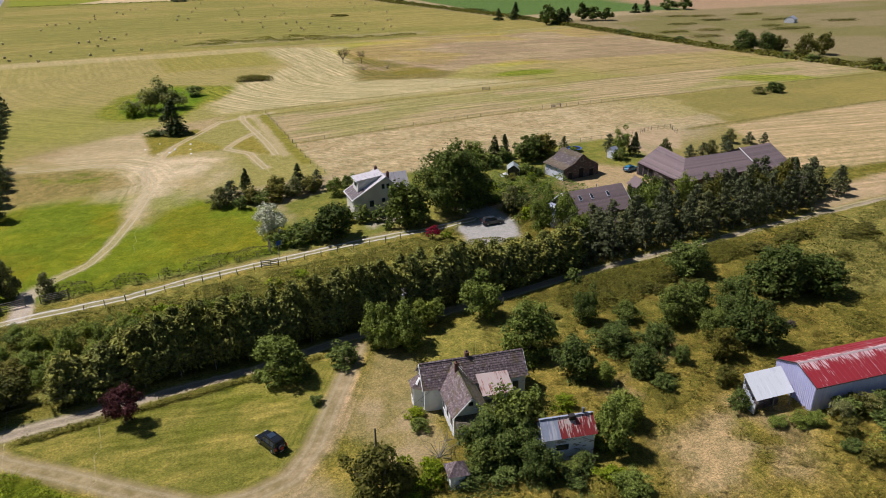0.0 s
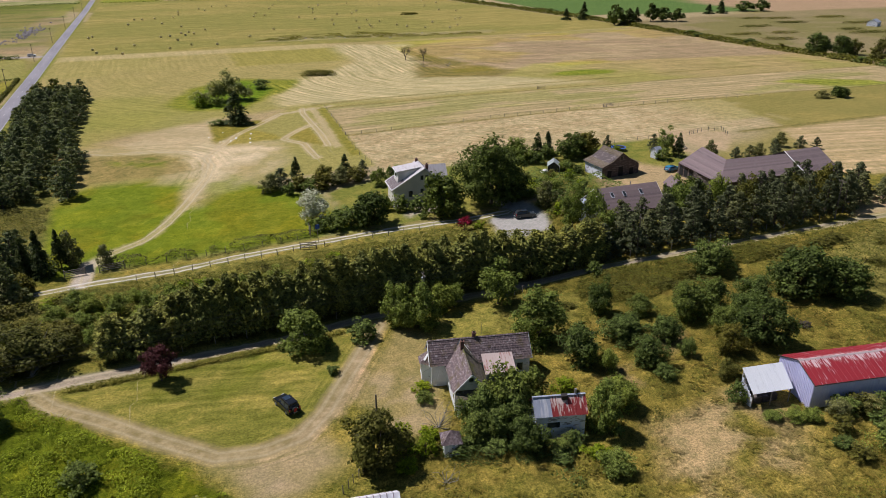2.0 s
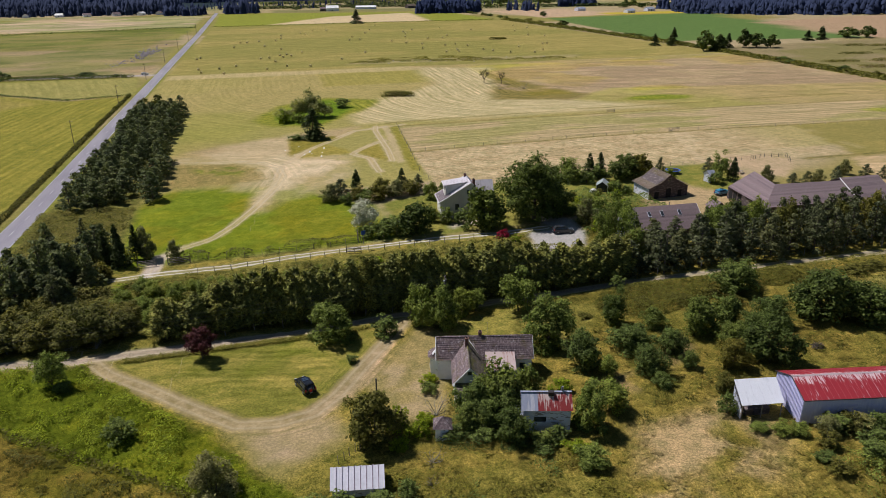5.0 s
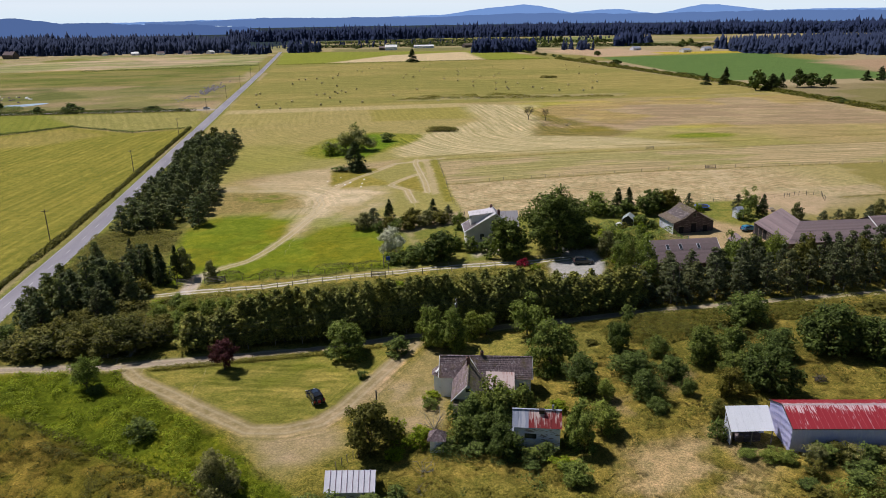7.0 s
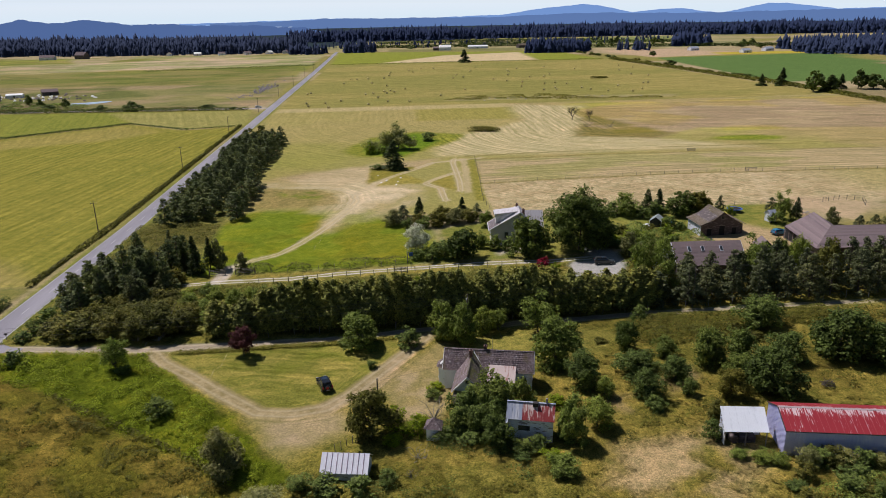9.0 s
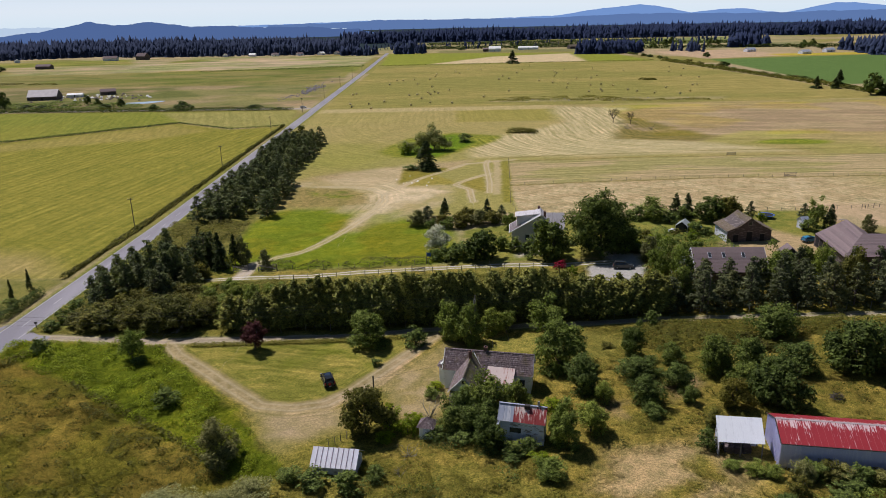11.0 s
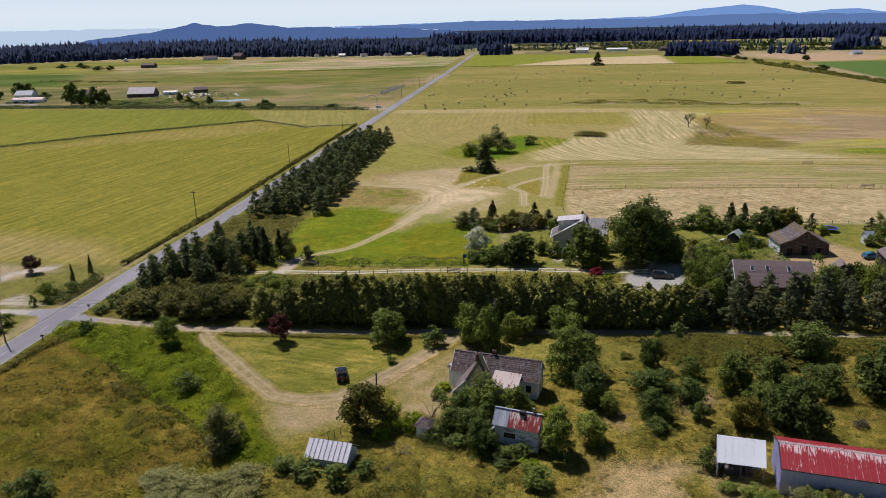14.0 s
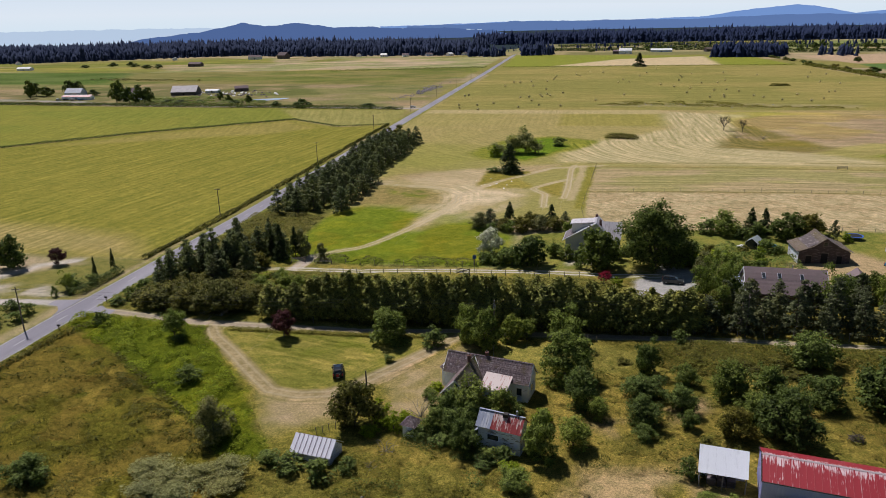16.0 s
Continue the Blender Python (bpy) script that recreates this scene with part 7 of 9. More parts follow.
def rusty_shed():
    x, y = 2.0, -20.3
    ob = thing("shed", pose(x, y, lay(x, y), 0, 0, -14.5), "shabby white board shed with rusty red roof", "shed")
    half, eave, top = 1.6, 3.95, 5.45
    part("wall", gable_body(6.2, 2.9, eave, top - 0.1), SHABBY_SIDING, ob)
    sheets(ob, (-1.2, 0, top), (3.3, 0, top), (3.3, -half - 0.25, eave - 0.25), (-1.2, -half - 0.25, eave - 0.25), RUST_SHEET, 0.7, mats=[RUST_SHEET])
    sheets(ob, (-3.4, 0, top), (-1.2, 0, top), (-1.2, -half - 0.25, eave - 0.25), (-3.4, -half - 0.25, eave - 0.25), BLUE_SHEET, 0.7)
    sheets(ob, (3.3, 0, top), (-3.4, 0, top), (-3.4, half + 0.25, eave - 0.25), (3.3, half + 0.25, eave - 0.25), RUST_SHEET, 0.7)
    part("ridge_cap", boxed(-3.42, 3.32, -0.14, 0.14, top + 0.02, top + 0.08), BLUE_SHEET, ob)
    part("roof_hatch", boxed(0.2, 0.95, -0.55, 0.1, top - 0.35, top + 0.22, 0.03), DARK_TRIM, ob, "black box on the roof ridge")
    part("stove_pipe", rod(bmesh.new(), (2.1, 0.1, top - 0.2), (2.1, 0.1, top + 0.75), 0.16, 0.16, 10), STEEL, ob, "stubby grey stove pipe")
    window(ob, -0.9, 2.2, 1.6, 0.8, "y-", -1.45, SHABBY_SIDING, 3)
    window(ob, 0.0, 2.0, 0.7, 0.9, "x-", -3.1, SHABBY_SIDING, 1)
    part("lean_to", boxed(-4.4, -3.2, -1.6, 1.4, -0.5, 2.2), SHABBY_SIDING, ob)
    sheets(ob, (-3.2, -1.75, 3.0), (-3.2, 1.55, 3.0), (-4.6, 1.55, 2.25), (-4.6, -1.75, 2.25), BLUE_SHEET, 0.7)


rusty_shed()


def white_shed():
    x, y = -23.75, -25.6
    ob = thing("shed", pose(x, y, lay(x, y), 0, 0, -8.3), "low shed with white roof sheets and rusty seams", "shed")
    body = gable_body(6.0, 3.6, 1.25, 2.7)
    bmesh.ops.translate(body, vec=(0, 0.25, 0), verts=body.verts)
    part("wall", body, SHABBY_SIDING, ob)
    for s in (-1, 1):
        a, b = (-3.2 * s, 0.25, 3.02), (3.2 * s, 0.25, 3.02)
        c, d = (3.2 * s, 0.25 + s * 2.2, 1.3), (-3.2 * s, 0.25 + s * 2.2, 1.3)
        sheets(ob, a, b, c, d, PALE_SHEET, 0.72, name="roof_sheet")
        for k in range(1, 9):
            u = -3.2 + 6.4 * k / 9
            part("rust_seam", solid([(u - 0.035, 0.25, 3.095), (u + 0.035, 0.25, 3.095), (u + 0.035, 0.25 + s * 2.18, 1.39), (u - 0.035, 0.25 + s * 2.18, 1.39)], 0.02), RUST_SEAM, ob)


white_shed()


def red_barn():
    x, y = 34.5, -25.85
    ob = thing("barn", pose(x, y, lay(x, y), 0, 0, -9.85), "long pale barn with streaked red metal roof", "barn")
    length, half, eave, top = 24.0, 3.6, 3.85, 5.25
    part("wall", gable_body(length, 7.0, eave, top - 0.08, x0=0.15), GALVANISED, ob)
    for k in range(24):
        yy = -3.4 + 6.8 * k / 23
        part("wall_rib", boxed(0.10, 0.15, yy - 0.035, yy + 0.035, -0.4, eave + (top - eave) * (1 - abs(yy) / 3.5) - 0.1), GALVANISED, ob)
    sheets(ob, (0, 0, top), (length + 0.3, 0, top), (length + 0.3, -half - 0.12, eave - 0.08), (0, -half - 0.12, eave - 0.08), RED_SHEET, 0.82, seam=RED_SEAM)
    sheets(ob, (length + 0.3, 0, top), (0, 0, top), (0, half + 0.12, eave - 0.08), (length + 0.3, half + 0.12, eave - 0.08), RED_SHEET, 0.82)
    cap = part("ridge_cap", prism([(-0.17, top - 0.02), (0, top + 0.10), (0.17, top - 0.02)], -length - 0.3, 0.02), sheet_material("worn_ridge", (0.55, 0.45, 0.46), (0.28, 0.04, 0.05), 0.06), ob)
    cap.rotation_euler = (0, 0, math.pi / 2)
    for s in (-1, 1):
        part("bargeboard", rod(bmesh.new(), (0.02, 0, top), (0.02, s * (half + 0.1), eave - 0.08), 0.08, 0.08, 4), DARK_TRIM, ob)
    part("gutter", rod(bmesh.new(), (0, -half - 0.16, eave - 0.14), (length + 0.3, -half - 0.16, eave - 0.14), 0.07, 0.07, 6), DARK_TRIM, ob)
    for k in range(20):
        part("wall_panel", boxed(0.25 + 1.2 * k, 1.38 + 1.2 * k, -3.53, -3.5, -0.5, eave - 0.1), GALVANISED, ob)


red_barn()


def zinc_leanto():
    x, y = 30.4, -25.3
    ob = thing("lean_to_shed", pose(x, y, lay(x, y), 0, 0, -9.0), "open shed with bright zinc roof beside the barn", "shed")
    g = lay(x, y)
    sheets(ob, (-2.95, 1.45, 5.05 - g), (2.95, 1.45, 5.1 - g), (2.9, -1.55, 2.95 - g), (-2.95, -1.55, 2.85 - g), ZINC, 0.85, 0.04, 0.02)
    for px in (-2.7, 0, 2.7):
        part("post", rod(bmesh.new(), (px, -1.3, -0.4), (px, -1.3, 2.9 - g), 0.08, 0.08, 6), POST_WOOD, ob)
        part("post", rod(bmesh.new(), (px, 1.25, -0.4), (px, 1.25, 4.8 - g), 0.08, 0.08, 6), POST_WOOD, ob)
    part("back_wall", boxed(-2.8, 2.8, 1.2, 1.3, -0.4, 4.6 - g), SHABBY_SIDING, ob)
    for k in range(7):
        part("side_board", boxed(-2.78, -2.72, -1.25 + 0.36 * k, -0.95 + 0.36 * k, -0.3, 2.1 - g + 0.26 * k), SHABBY_SIDING, ob)
    for u0, u1, z1 in ((-1.8, -0.7, 0.9), (-0.6, 0.5, 0.75), (0.6, 1.6, 0.95)):
        part("crate", boxed(u0, u1, -0.6, 0.9, -0.3, z1, 0.05), DARK_SIDING, ob)


zinc_leanto()


# ---- the farm behind the hedge ----
def farmhouse():
    x, y = 15.7, 69.6
    g = lay(x, y)
    ob = thing("house", pose(x, y, g, 0, 0, -5), "two-storey cream farmhouse with pale grey metal roof", "house")
    # main body with ridge along y, catslide roof to the west
    top = 8.75 - g
    bm = bmesh.new()
    outline = [(-7.2, -0.6), (4.0, -0.6), (4.0, 4.6), (0.2, top - 0.12), (-7.2, 3.9)]
    part("wall", prism(outline, -3.2, 3.6), CREAM_SIDING, ob)
    sheets(ob, (0.2, -3.7, top), (0.2, 4.0, top), (-7.9, 4.0, 3.75), (-7.9, -3.7, 3.75), HOUSE_ROOF, 0.9)
    sheets(ob, (0.2, 4.0, top), (0.2, -3.7, top), (4.4, -3.7, 4.3), (4.4, 4.0, 4.3), HOUSE_ROOF, 0.9)
    bm.free()
    part("bargeboard", rod(bmesh.new(), (0.2, -3.74, top - 0.06), (-7.95, -3.74, 3.68), 0.12, 0.12, 4), WHITE_TRIM, ob)
    part("bargeboard", rod(bmesh.new(), (0.2, -3.74, top - 0.06), (4.45, -3.74, 4.24), 0.12, 0.12, 4), WHITE_TRIM, ob)
    # older dark roofing on the catslide's foot
    for k in range(6):
        v = -3.3 + 1.15 * k
        part("roof_sheet", solid([(-4.75, v, 5.70 + 0.05), (-4.75, v + 1.0, 5.70 + 0.05), (-7.7, v + 1.0, 3.87 + 0.05), (-7.7, v, 3.87 + 0.05)], 0.03), PORCH_ROOF, ob, "dark worn roof sheet")
    # dormer on the west slope
    d = part("dormer", prism([(-6.0, 4.6), (-0.6, 7.9), (-5.7, 7.75)], -1.9, 2.0), CREAM_SIDING, ob)
    for s in (-1, 1):
        part("dormer_roof", solid([(-6.2, -2.2, 7.72), (-6.2, 2.3, 7.72), (-0.2, 2.3, 8.45 - 0.05), (-0.2, -2.2, 8.45 - 0.05)], 0.08) if s > 0 else solid([(-6.3, -2.25, 7.62), (-6.12, -2.25, 7.62), (-6.12, 2.35, 7.62), (-6.3, 2.35, 7.62)], 0.16), HOUSE_ROOF if s > 0 else WHITE_TRIM, ob)
    window(d, 0.0, 6.4, 1.6, 0.9, "x-", -5.9, WHITE_TRIM, 2)
    # east wing
    wing = gable_body(5.0, 5.6, 4.6, 8.1 - g, x0=1.0)
    bmesh.ops.translate(wing, vec=(0, 0.6, 0), verts=wing.verts)
    part("wall", wing, CREAM_SIDING, ob)
    zr = 8.2 - g
    sheets(ob, (0.4, 0.6, zr), (6.4, 0.6, zr), (6.4, -2.6, 4.35), (0.4, -2.6, 4.35), HOUSE_ROOF, 0.9)
    sheets(ob, (6.4, 0.6, zr), (0.4, 0.6, zr), (0.4, 3.8, 4.35), (6.4, 3.8, 4.35), HOUSE_ROOF, 0.9)
    window(ob, -0.4, 6.1, 0.7, 1.1, "y-", -3.2, WHITE_TRIM, 1)
    window(ob, 0.75, 6.1, 0.7, 1.1, "y-", -3.2, WHITE_TRIM, 1)
    window(ob, -3.2, 2.4, 1.0, 1.5, "y-", -3.2, WHITE_TRIM, 2)
    window(ob, -0.4, 2.9, 0.8, 1.0, "y-", -3.2, WHITE_TRIM, 2)
    window(ob, 1.9, 2.5, 1.0, 1.4, "y-", -3.2, WHITE_TRIM, 2)
    part("porch", boxed(-7.6, -4.4, -5.2, -3.21, -0.5, 0.35), CONCRETE, ob)
    chimney(ob, -0.1, 3.2, 7.4, 9.1 - g, 0.6)
    chimney(ob, 1.2, -1.7, 7.0, 9.0 - g, 0.6)


farmhouse()


def dark_barn():
    x, y = 67.4, 66.6
    g = lay(x, y)
    ob = thing("barn", pose(x, y, g, 0, 0, 2.5), "old dark-boarded barn with sagging brown shake roof", "barn")
    bm = gable_body(7.6, 11.2, 2.7, 5.9)
    bmesh.ops.transform(bm, matrix=pose(0, 0, 0, 0, 0, 90), verts=bm.verts)
    part("wall", bm, DARK_SIDING, ob)
    top, knee, eave = 6.15, 4.15, 2.85
    for s in (-1, 1):
        courses(ob, (0, -4.2, top), (0, 4.2, top), (s * 2.6, 4.2, knee), (s * 2.6, -4.2, knee), SHINGLE_BARN, 0.4)
        courses(ob, (s * 2.6, -4.2, knee), (s * 2.6, 4.2, knee), (s * 6.1, 4.2, eave), (s * 6.1, -4.2, eave), SHINGLE_BARN, 0.4)
    for u, w, z in ((-3.4, 1.2, 1.2), (0.0, 1.4, 1.9), (3.3, 1.1, 1.3)):
        part("door", boxed(u - w / 2, u + w / 2, -3.86, -3.8, 0, z + 0.6), GAP, ob)
        part("lintel", boxed(u - w / 2 - 0.1, u + w / 2 + 0.1, -3.9, -3.8, z + 0.6, z + 0.72), POST_WOOD, ob)
    window(ob, 0.0, 4.6, 0.8, 0.8, "y-", -3.8, POST_WOOD, 1)
    part("side_wall", boxed(-5.66, -5.6, -3.7, 3.7, -0.3, 2.6), SHABBY_SIDING, ob, "pale weathered side boards")


dark_barn()


def skylight_house():
    x, y = 53.1, 40.4
    g = lay(x, y)
    ob = thing("house", pose(x, y, g, 0, 0, -2.1), "low house with dark purple-brown roof and three skylights", "house")
    top, eave = 7.7 - g, 2.6
    part("wall", gable_body(15.2, 9.4, eave, top - 0.1), DARK_SIDING, ob)
    for s in (-1, 1):
        courses(ob, (-7.85, 0, top), (7.85, 0, top), (7.85, s * 5.1, eave - 0.2), (-7.85, s * 5.1, eave - 0.2), SHINGLE_FARM, 0.45, 0.012)
        for e in (-1, 1):
            part("bargeboard", rod(bmesh.new(), (e * 7.88, 0, top - 0.08), (e * 7.88, s * 5.1, eave - 0.28), 0.1, 0.1, 4), WHITE_TRIM, ob)
    up = Vector((0, top - eave + 0.2, 5.1)).normalized()
    for u in (-4.2, -1.2, 3.0):
        t = 0.33
        c = Vector((u, -5.1 * t, top - (top - eave + 0.2) * t + 0.12))
        slope = Vector((0, -5.1, -(top - eave + 0.2))).normalized()
        p = [c - Vector((0.36, 0, 0)) - slope * 0.68, c + Vector((0.36, 0, 0)) - slope * 0.68, c + Vector((0.36, 0, 0)) + slope * 0.68, c - Vector((0.36, 0, 0)) + slope * 0.68]
        sk = part("skylight", solid(p, 0.14), SHABBY_SIDING, ob)
        q = [c - Vector((0.3, 0, -0.03)) - slope * 0.62, c + Vector((0.3, 0, 0.03)) - slope * 0.62, c + Vector((0.3, 0, 0.03)) + slope * 0.62, c - Vector((0.3, 0, -0.03)) + slope * 0.62]
        part("pane", solid(q, 0.02), GLASS, sk)
    part("annex_roof", solid([(-8.0, -2.8, 3.3), (-8.0, 3.4, 3.3), (-11.2, 3.4, 2.5), (-11.2, -2.8, 2.5)], 0.1), BLUE_SHEET, ob, "flat grey annex roof")
    part("annex_wall", boxed(-11.0, -7.6, -2.6, 3.2, -0.5, 2.5), SHABBY_SIDING, ob)
    part("vent_pipe", rod(bmesh.new(), (1.6, 0.6, top - 0.6), (1.6, 0.6, top + 0.5), 0.09, 0.09, 8), STEEL, ob)
    window(ob, 0.0, 3.6, 1.4, 1.2, "x-", -7.6, WHITE_TRIM, 2)
    part("solar_tank", boxed(-7.9, -7.62, -1.6, 0.2, 0.6, 1.8), WHITE_TRIM, ob)


skylight_house()


def long_shed():
    """L-shaped farm shed: one arm along y, one along x, meeting in a hip at the south-west corner."""
    g = lay(92, 48)
    ob = thing("farm_shed", pose(0, 0, g), "large L-shaped farm shed with purple-grey roof", "shed")
    zr, ze = 8.2 - g, 5.0 - g
    d, c, a, b = (79.0, 40.0, ze), (86.2, 46.8, zr), (81.2, 57.6, ze), (88.8, 58.4, zr)
    e, f = (104.0, 45.4, zr), (104.0, 39.6, ze)
    b2, c2, e2 = (94.0, 58.6, ze), (92.0, 52.6, ze), (104.0, 51.4, ze)
    courses(ob, b, c, d, a, SHINGLE_FARM, 0.6, 0.012)
    courses(ob, c, e, f, d, SHINGLE_FARM, 0.6, 0.012)
    courses(ob, c, b, b2, c2, SHINGLE_FARM, 0.8, 0.012)
    courses(ob, e, c, c2, e2, SHINGLE_FARM, 0.8, 0.012)
    bm = bmesh.new()
    for x0, x1, y0, y1 in ((81.4, 93.0, 47.0, 57.8), (80.4, 103.8, 40.4, 50.6)):
        box(bm, x0, x1, y0, y1, -0.5, ze - 0.12)
    part("wall", bm, DARK_SIDING, ob)
    gab = bmesh.new()
    p = [gab.verts.new(v) for v in ((81.4, 57.8, ze - 0.1), (93.4, 57.9, ze - 0.1), (88.8, 57.9, zr - 0.15))]
    q = [gab.verts.new((v.co.x, v.co.y - 0.2, v.co.z)) for v in p]
    gab.faces.new(p)
    gab.faces.new(q[::-1])
    for k in range(3):
        gab.faces.new((p[k], q[k], q[(k + 1) % 3], p[(k + 1) % 3]))
    part("gable", gab, DARK_SIDING, ob)
    # higher block at the east end
    for s, y1 in ((-1, 38.2), (1, 53.6)):
        courses(ob, (103.6, 46.0, zr + 0.5), (114.6, 46.0, zr + 0.5), (114.6, y1, ze - 0.2), (103.6, y1, ze - 0.2), SHINGLE_FARM, 0.6, 0.012)
    bm = gable_body(10.6, 14.4, ze - 0.1, zr + 0.38)
    bmesh.ops.translate(bm, vec=(109.2, 46.0, 0), verts=bm.verts)
    part("wall", bm, DARK_SIDING, ob)
    part("bargeboard", rod(bmesh.new(), (103.55, 46.0, zr + 0.5), (103.55, 38.1, ze - 0.22), 0.13, 0.13, 4), WHITE_TRIM, ob)
    for k in range(5):
        part("opening", boxed(81.36, 81.4, 48.6 + 1.8 * k, 49.9 + 1.8 * k, 0.2, 2.3), GAP, ob)


long_shed()


def simple_shed(x, y, turn, length, width, eave, top, wall, roof, label, name="shed", step=0.6):
    ob = thing(name, pose(x, y, lay(x, y), 0, 0, turn), label, "shed" if name != "house" else "house")
    part("wall", gable_body(length, width, eave, top - 0.06), wall, ob)
    for s in (-1, 1):
        a, b = (-s * (length / 2 + 0.2), 0, top), (s * (length / 2 + 0.2), 0, top)
        part("roof_slope", solid([a, b, (b[0], s * (width / 2 + 0.25), eave - 0.12), (a[0], s * (width / 2 + 0.25), eave - 0.12)], 0.08), roof, ob)
    part("door", boxed(-0.5, 0.5, -width / 2 - 0.04, -width / 2, -0.2, min(2.0, eave - 0.2)), GAP, ob)
    return ob


simple_shed(67.4, 41.6, 80, 3.6, 3.4, 4.2, 5.8, DARK_SIDING, SHINGLE_FARM, "small dark outbuilding under the trees")
simple_shed(85.6, 72.4, 10, 2.0, 2.2, 2.2, 3.2, SHABBY_SIDING, BLUE_SHEET, "small grey garden hut among trees")
barn_far = simple_shed(75, 1117, -4, 20, 16, 5, 8.5, WHITE_SIDING, WHITE_TRIM, "far white barn with bright roof", "barn")
simple_shed(60, 1118, -4, 9, 14, 4, 6, DARK_SIDING, SHINGLE_FARM, "far dark annex beside a white barn", "barn")
simple_shed(135, 1160, -4, 34, 12, 3.5, 5.5, WHITE_SIDING, WHITE_TRIM, "long low far white shed", "barn")
simple_shed(210, 1150, 20, 16, 10, 4, 7, DARK_SIDING, SHINGLE_BARN, "far brown farmhouse between trees", "house")
FAR_ROOF = plain("far_barn_roof", (0.52, 0.48, 0.49), 0.8, vary=0.12, size=3.0)
simple_shed(-334, 478, 12, 22, 16, 3.0, 7.8, DARK_SIDING, FAR_ROOF, "grey-roofed barn beside the side road", "barn")
simple_shed(-316, 492, 12, 12, 6, 2.4, 3.4, WHITE_SIDING, WHITE_TRIM, "low white shed beside a barn", "shed")
simple_shed(-296, 508, 30, 12, 8, 3, 5, DARK_SIDING, SHINGLE_FARM, "dark far outbuilding near the pond", "shed")
simple_shed(-412, 438, 5, 26, 6, 2.6, 4.0, WHITE_SIDING, RED_SHEET, "long low building with red roof", "shed")
simple_shed(-432, 462, 5, 15, 10, 4, 7.5, SHABBY_SIDING, BLUE_SHEET, "grey far house behind trees", "house")
simple_shed(-380, 468, 5, 12, 9, 4, 7, SHABBY_SIDING, SHINGLE_FARM, "grey far house behind trees", "house")
simple_shed(-548, 1075, 10, 22, 10, 4, 7.5, SHABBY_SIDING, SHINGLE_FARM, "far house at the forest's edge", "house")
simple_shed(-500, 1085, -20, 18, 12, 6, 11, DARK_SIDING, SHINGLE_FARM, "far dark gabled house at the forest's edge", "house")
simple_shed(-800, 835, 0, 22, 9, 3, 5, WHITE_SIDING, WHITE_TRIM, "far white shed on western farmland", "shed")
simple_shed(-556, 890, 0, 20, 10, 4, 6.5, DARK_SIDING, SHINGLE_FARM, "far dark barn with grey roof", "barn")
for k, (hx, hy) in enumerate(((-330, 1120), (-290, 1112), (-250, 1118), (-215, 1122), (-190, 1130), (-380, 1135), (-700, 1075), (-940, 985))):
    simple_shed(hx, hy, 20 * k, 11, 8, 3, 5.4, WHITE_SIDING if k % 2 else SHABBY_SIDING, SHINGLE_FARM if k % 3 else WHITE_TRIM, "far house at the forest's edge", "house")
for hx, hy in ((470, 870), (520, 905), (430, 950)):
    simple_shed(hx, hy, 15, 14, 9, 3, 5.5, SHABBY_SIDING, BLUE_SHEET, "far farm building among trees", "shed")
simple_shed(455, 310, 25, 9, 7, 3, 5, SHABBY_SIDING, BLUE_SHEET, "small far house on rough pasture", "house")


# ---- grass and weeds ----
def rough_grass(name, label, outline, count, low, high, seed, blades=5, spread=0.28, wide=0.05, dark=1.0):
    """Tufts of tall grass and weeds: long arching blades in clumps over an outline, coloured as the ground cover they grow from."""
    rng = rng_of(seed)
    xs, ys = [p[0] for p in outline], [p[1] for p in outline]
    x, y = rng.uniform(min(xs), max(xs), count), rng.uniform(min(ys), max(ys), count)
    c = land(x, y)
    keep = (inside(x, y, outline, 0.01) > 0.5) & (c[:, 3] > 0.62) & (fbm(x, y, 2.6, seed + 1) > rng.uniform(0.10, 0.52, count))
    x, y, c = x[keep], y[keep], c[keep]
    n = len(x)
    h = rng.uniform(low, high, n) * (0.45 + 1.1 * fbm(x, y, 2.4, seed + 2))
    wind = 6.283 * fbm(x, y, 9.0, seed + 4)
    a = wind[:, None] + rng.normal(size=(n, blades)) * 1.3
    lean = rng.uniform(0.9, 2.2, (n, blades)) * h[:, None]
    r0 = rng.uniform(0.0, spread, (n, blades))
    turn = rng.random((n, blades)) * 6.283
    bx, by = x[:, None] + np.cos(turn) * r0, y[:, None] + np.sin(turn) * r0
    z0 = (lie(x, y) + 0.02)[:, None] + 0 * a
    w = rng.uniform(0.6, 1.4, (n, blades)) * wide
    px, py = -np.sin(a) * w, np.cos(a) * w
    tip = np.stack([bx + np.cos(a) * lean, by + np.sin(a) * lean, z0 + h[:, None] * rng.uniform(0.3, 0.8, (n, blades))], -1)
    v = np.stack([np.stack([bx - px, by - py, z0], -1), np.stack([bx + px, by + py, z0], -1), tip], 2)
    f = np.arange(n * blades * 3).reshape(-1, 3)
    me = mesh_of(name, v.reshape(-1, 3), f, TUFT)
    tone = rng.uniform(0.75, 1.3, n)[:, None] * dark
    col = np.repeat(np.clip(c * np.concatenate([tone, tone, tone, np.ones_like(tone)], 1), 0, 1), blades * 3, 0)
    me.attributes.new("zone", "FLOAT_COLOR", "POINT").data.foreach_set("color", col.ravel().astype(np.float32))
    return tagged(new(name, me), label, "grass", kind="stuff")


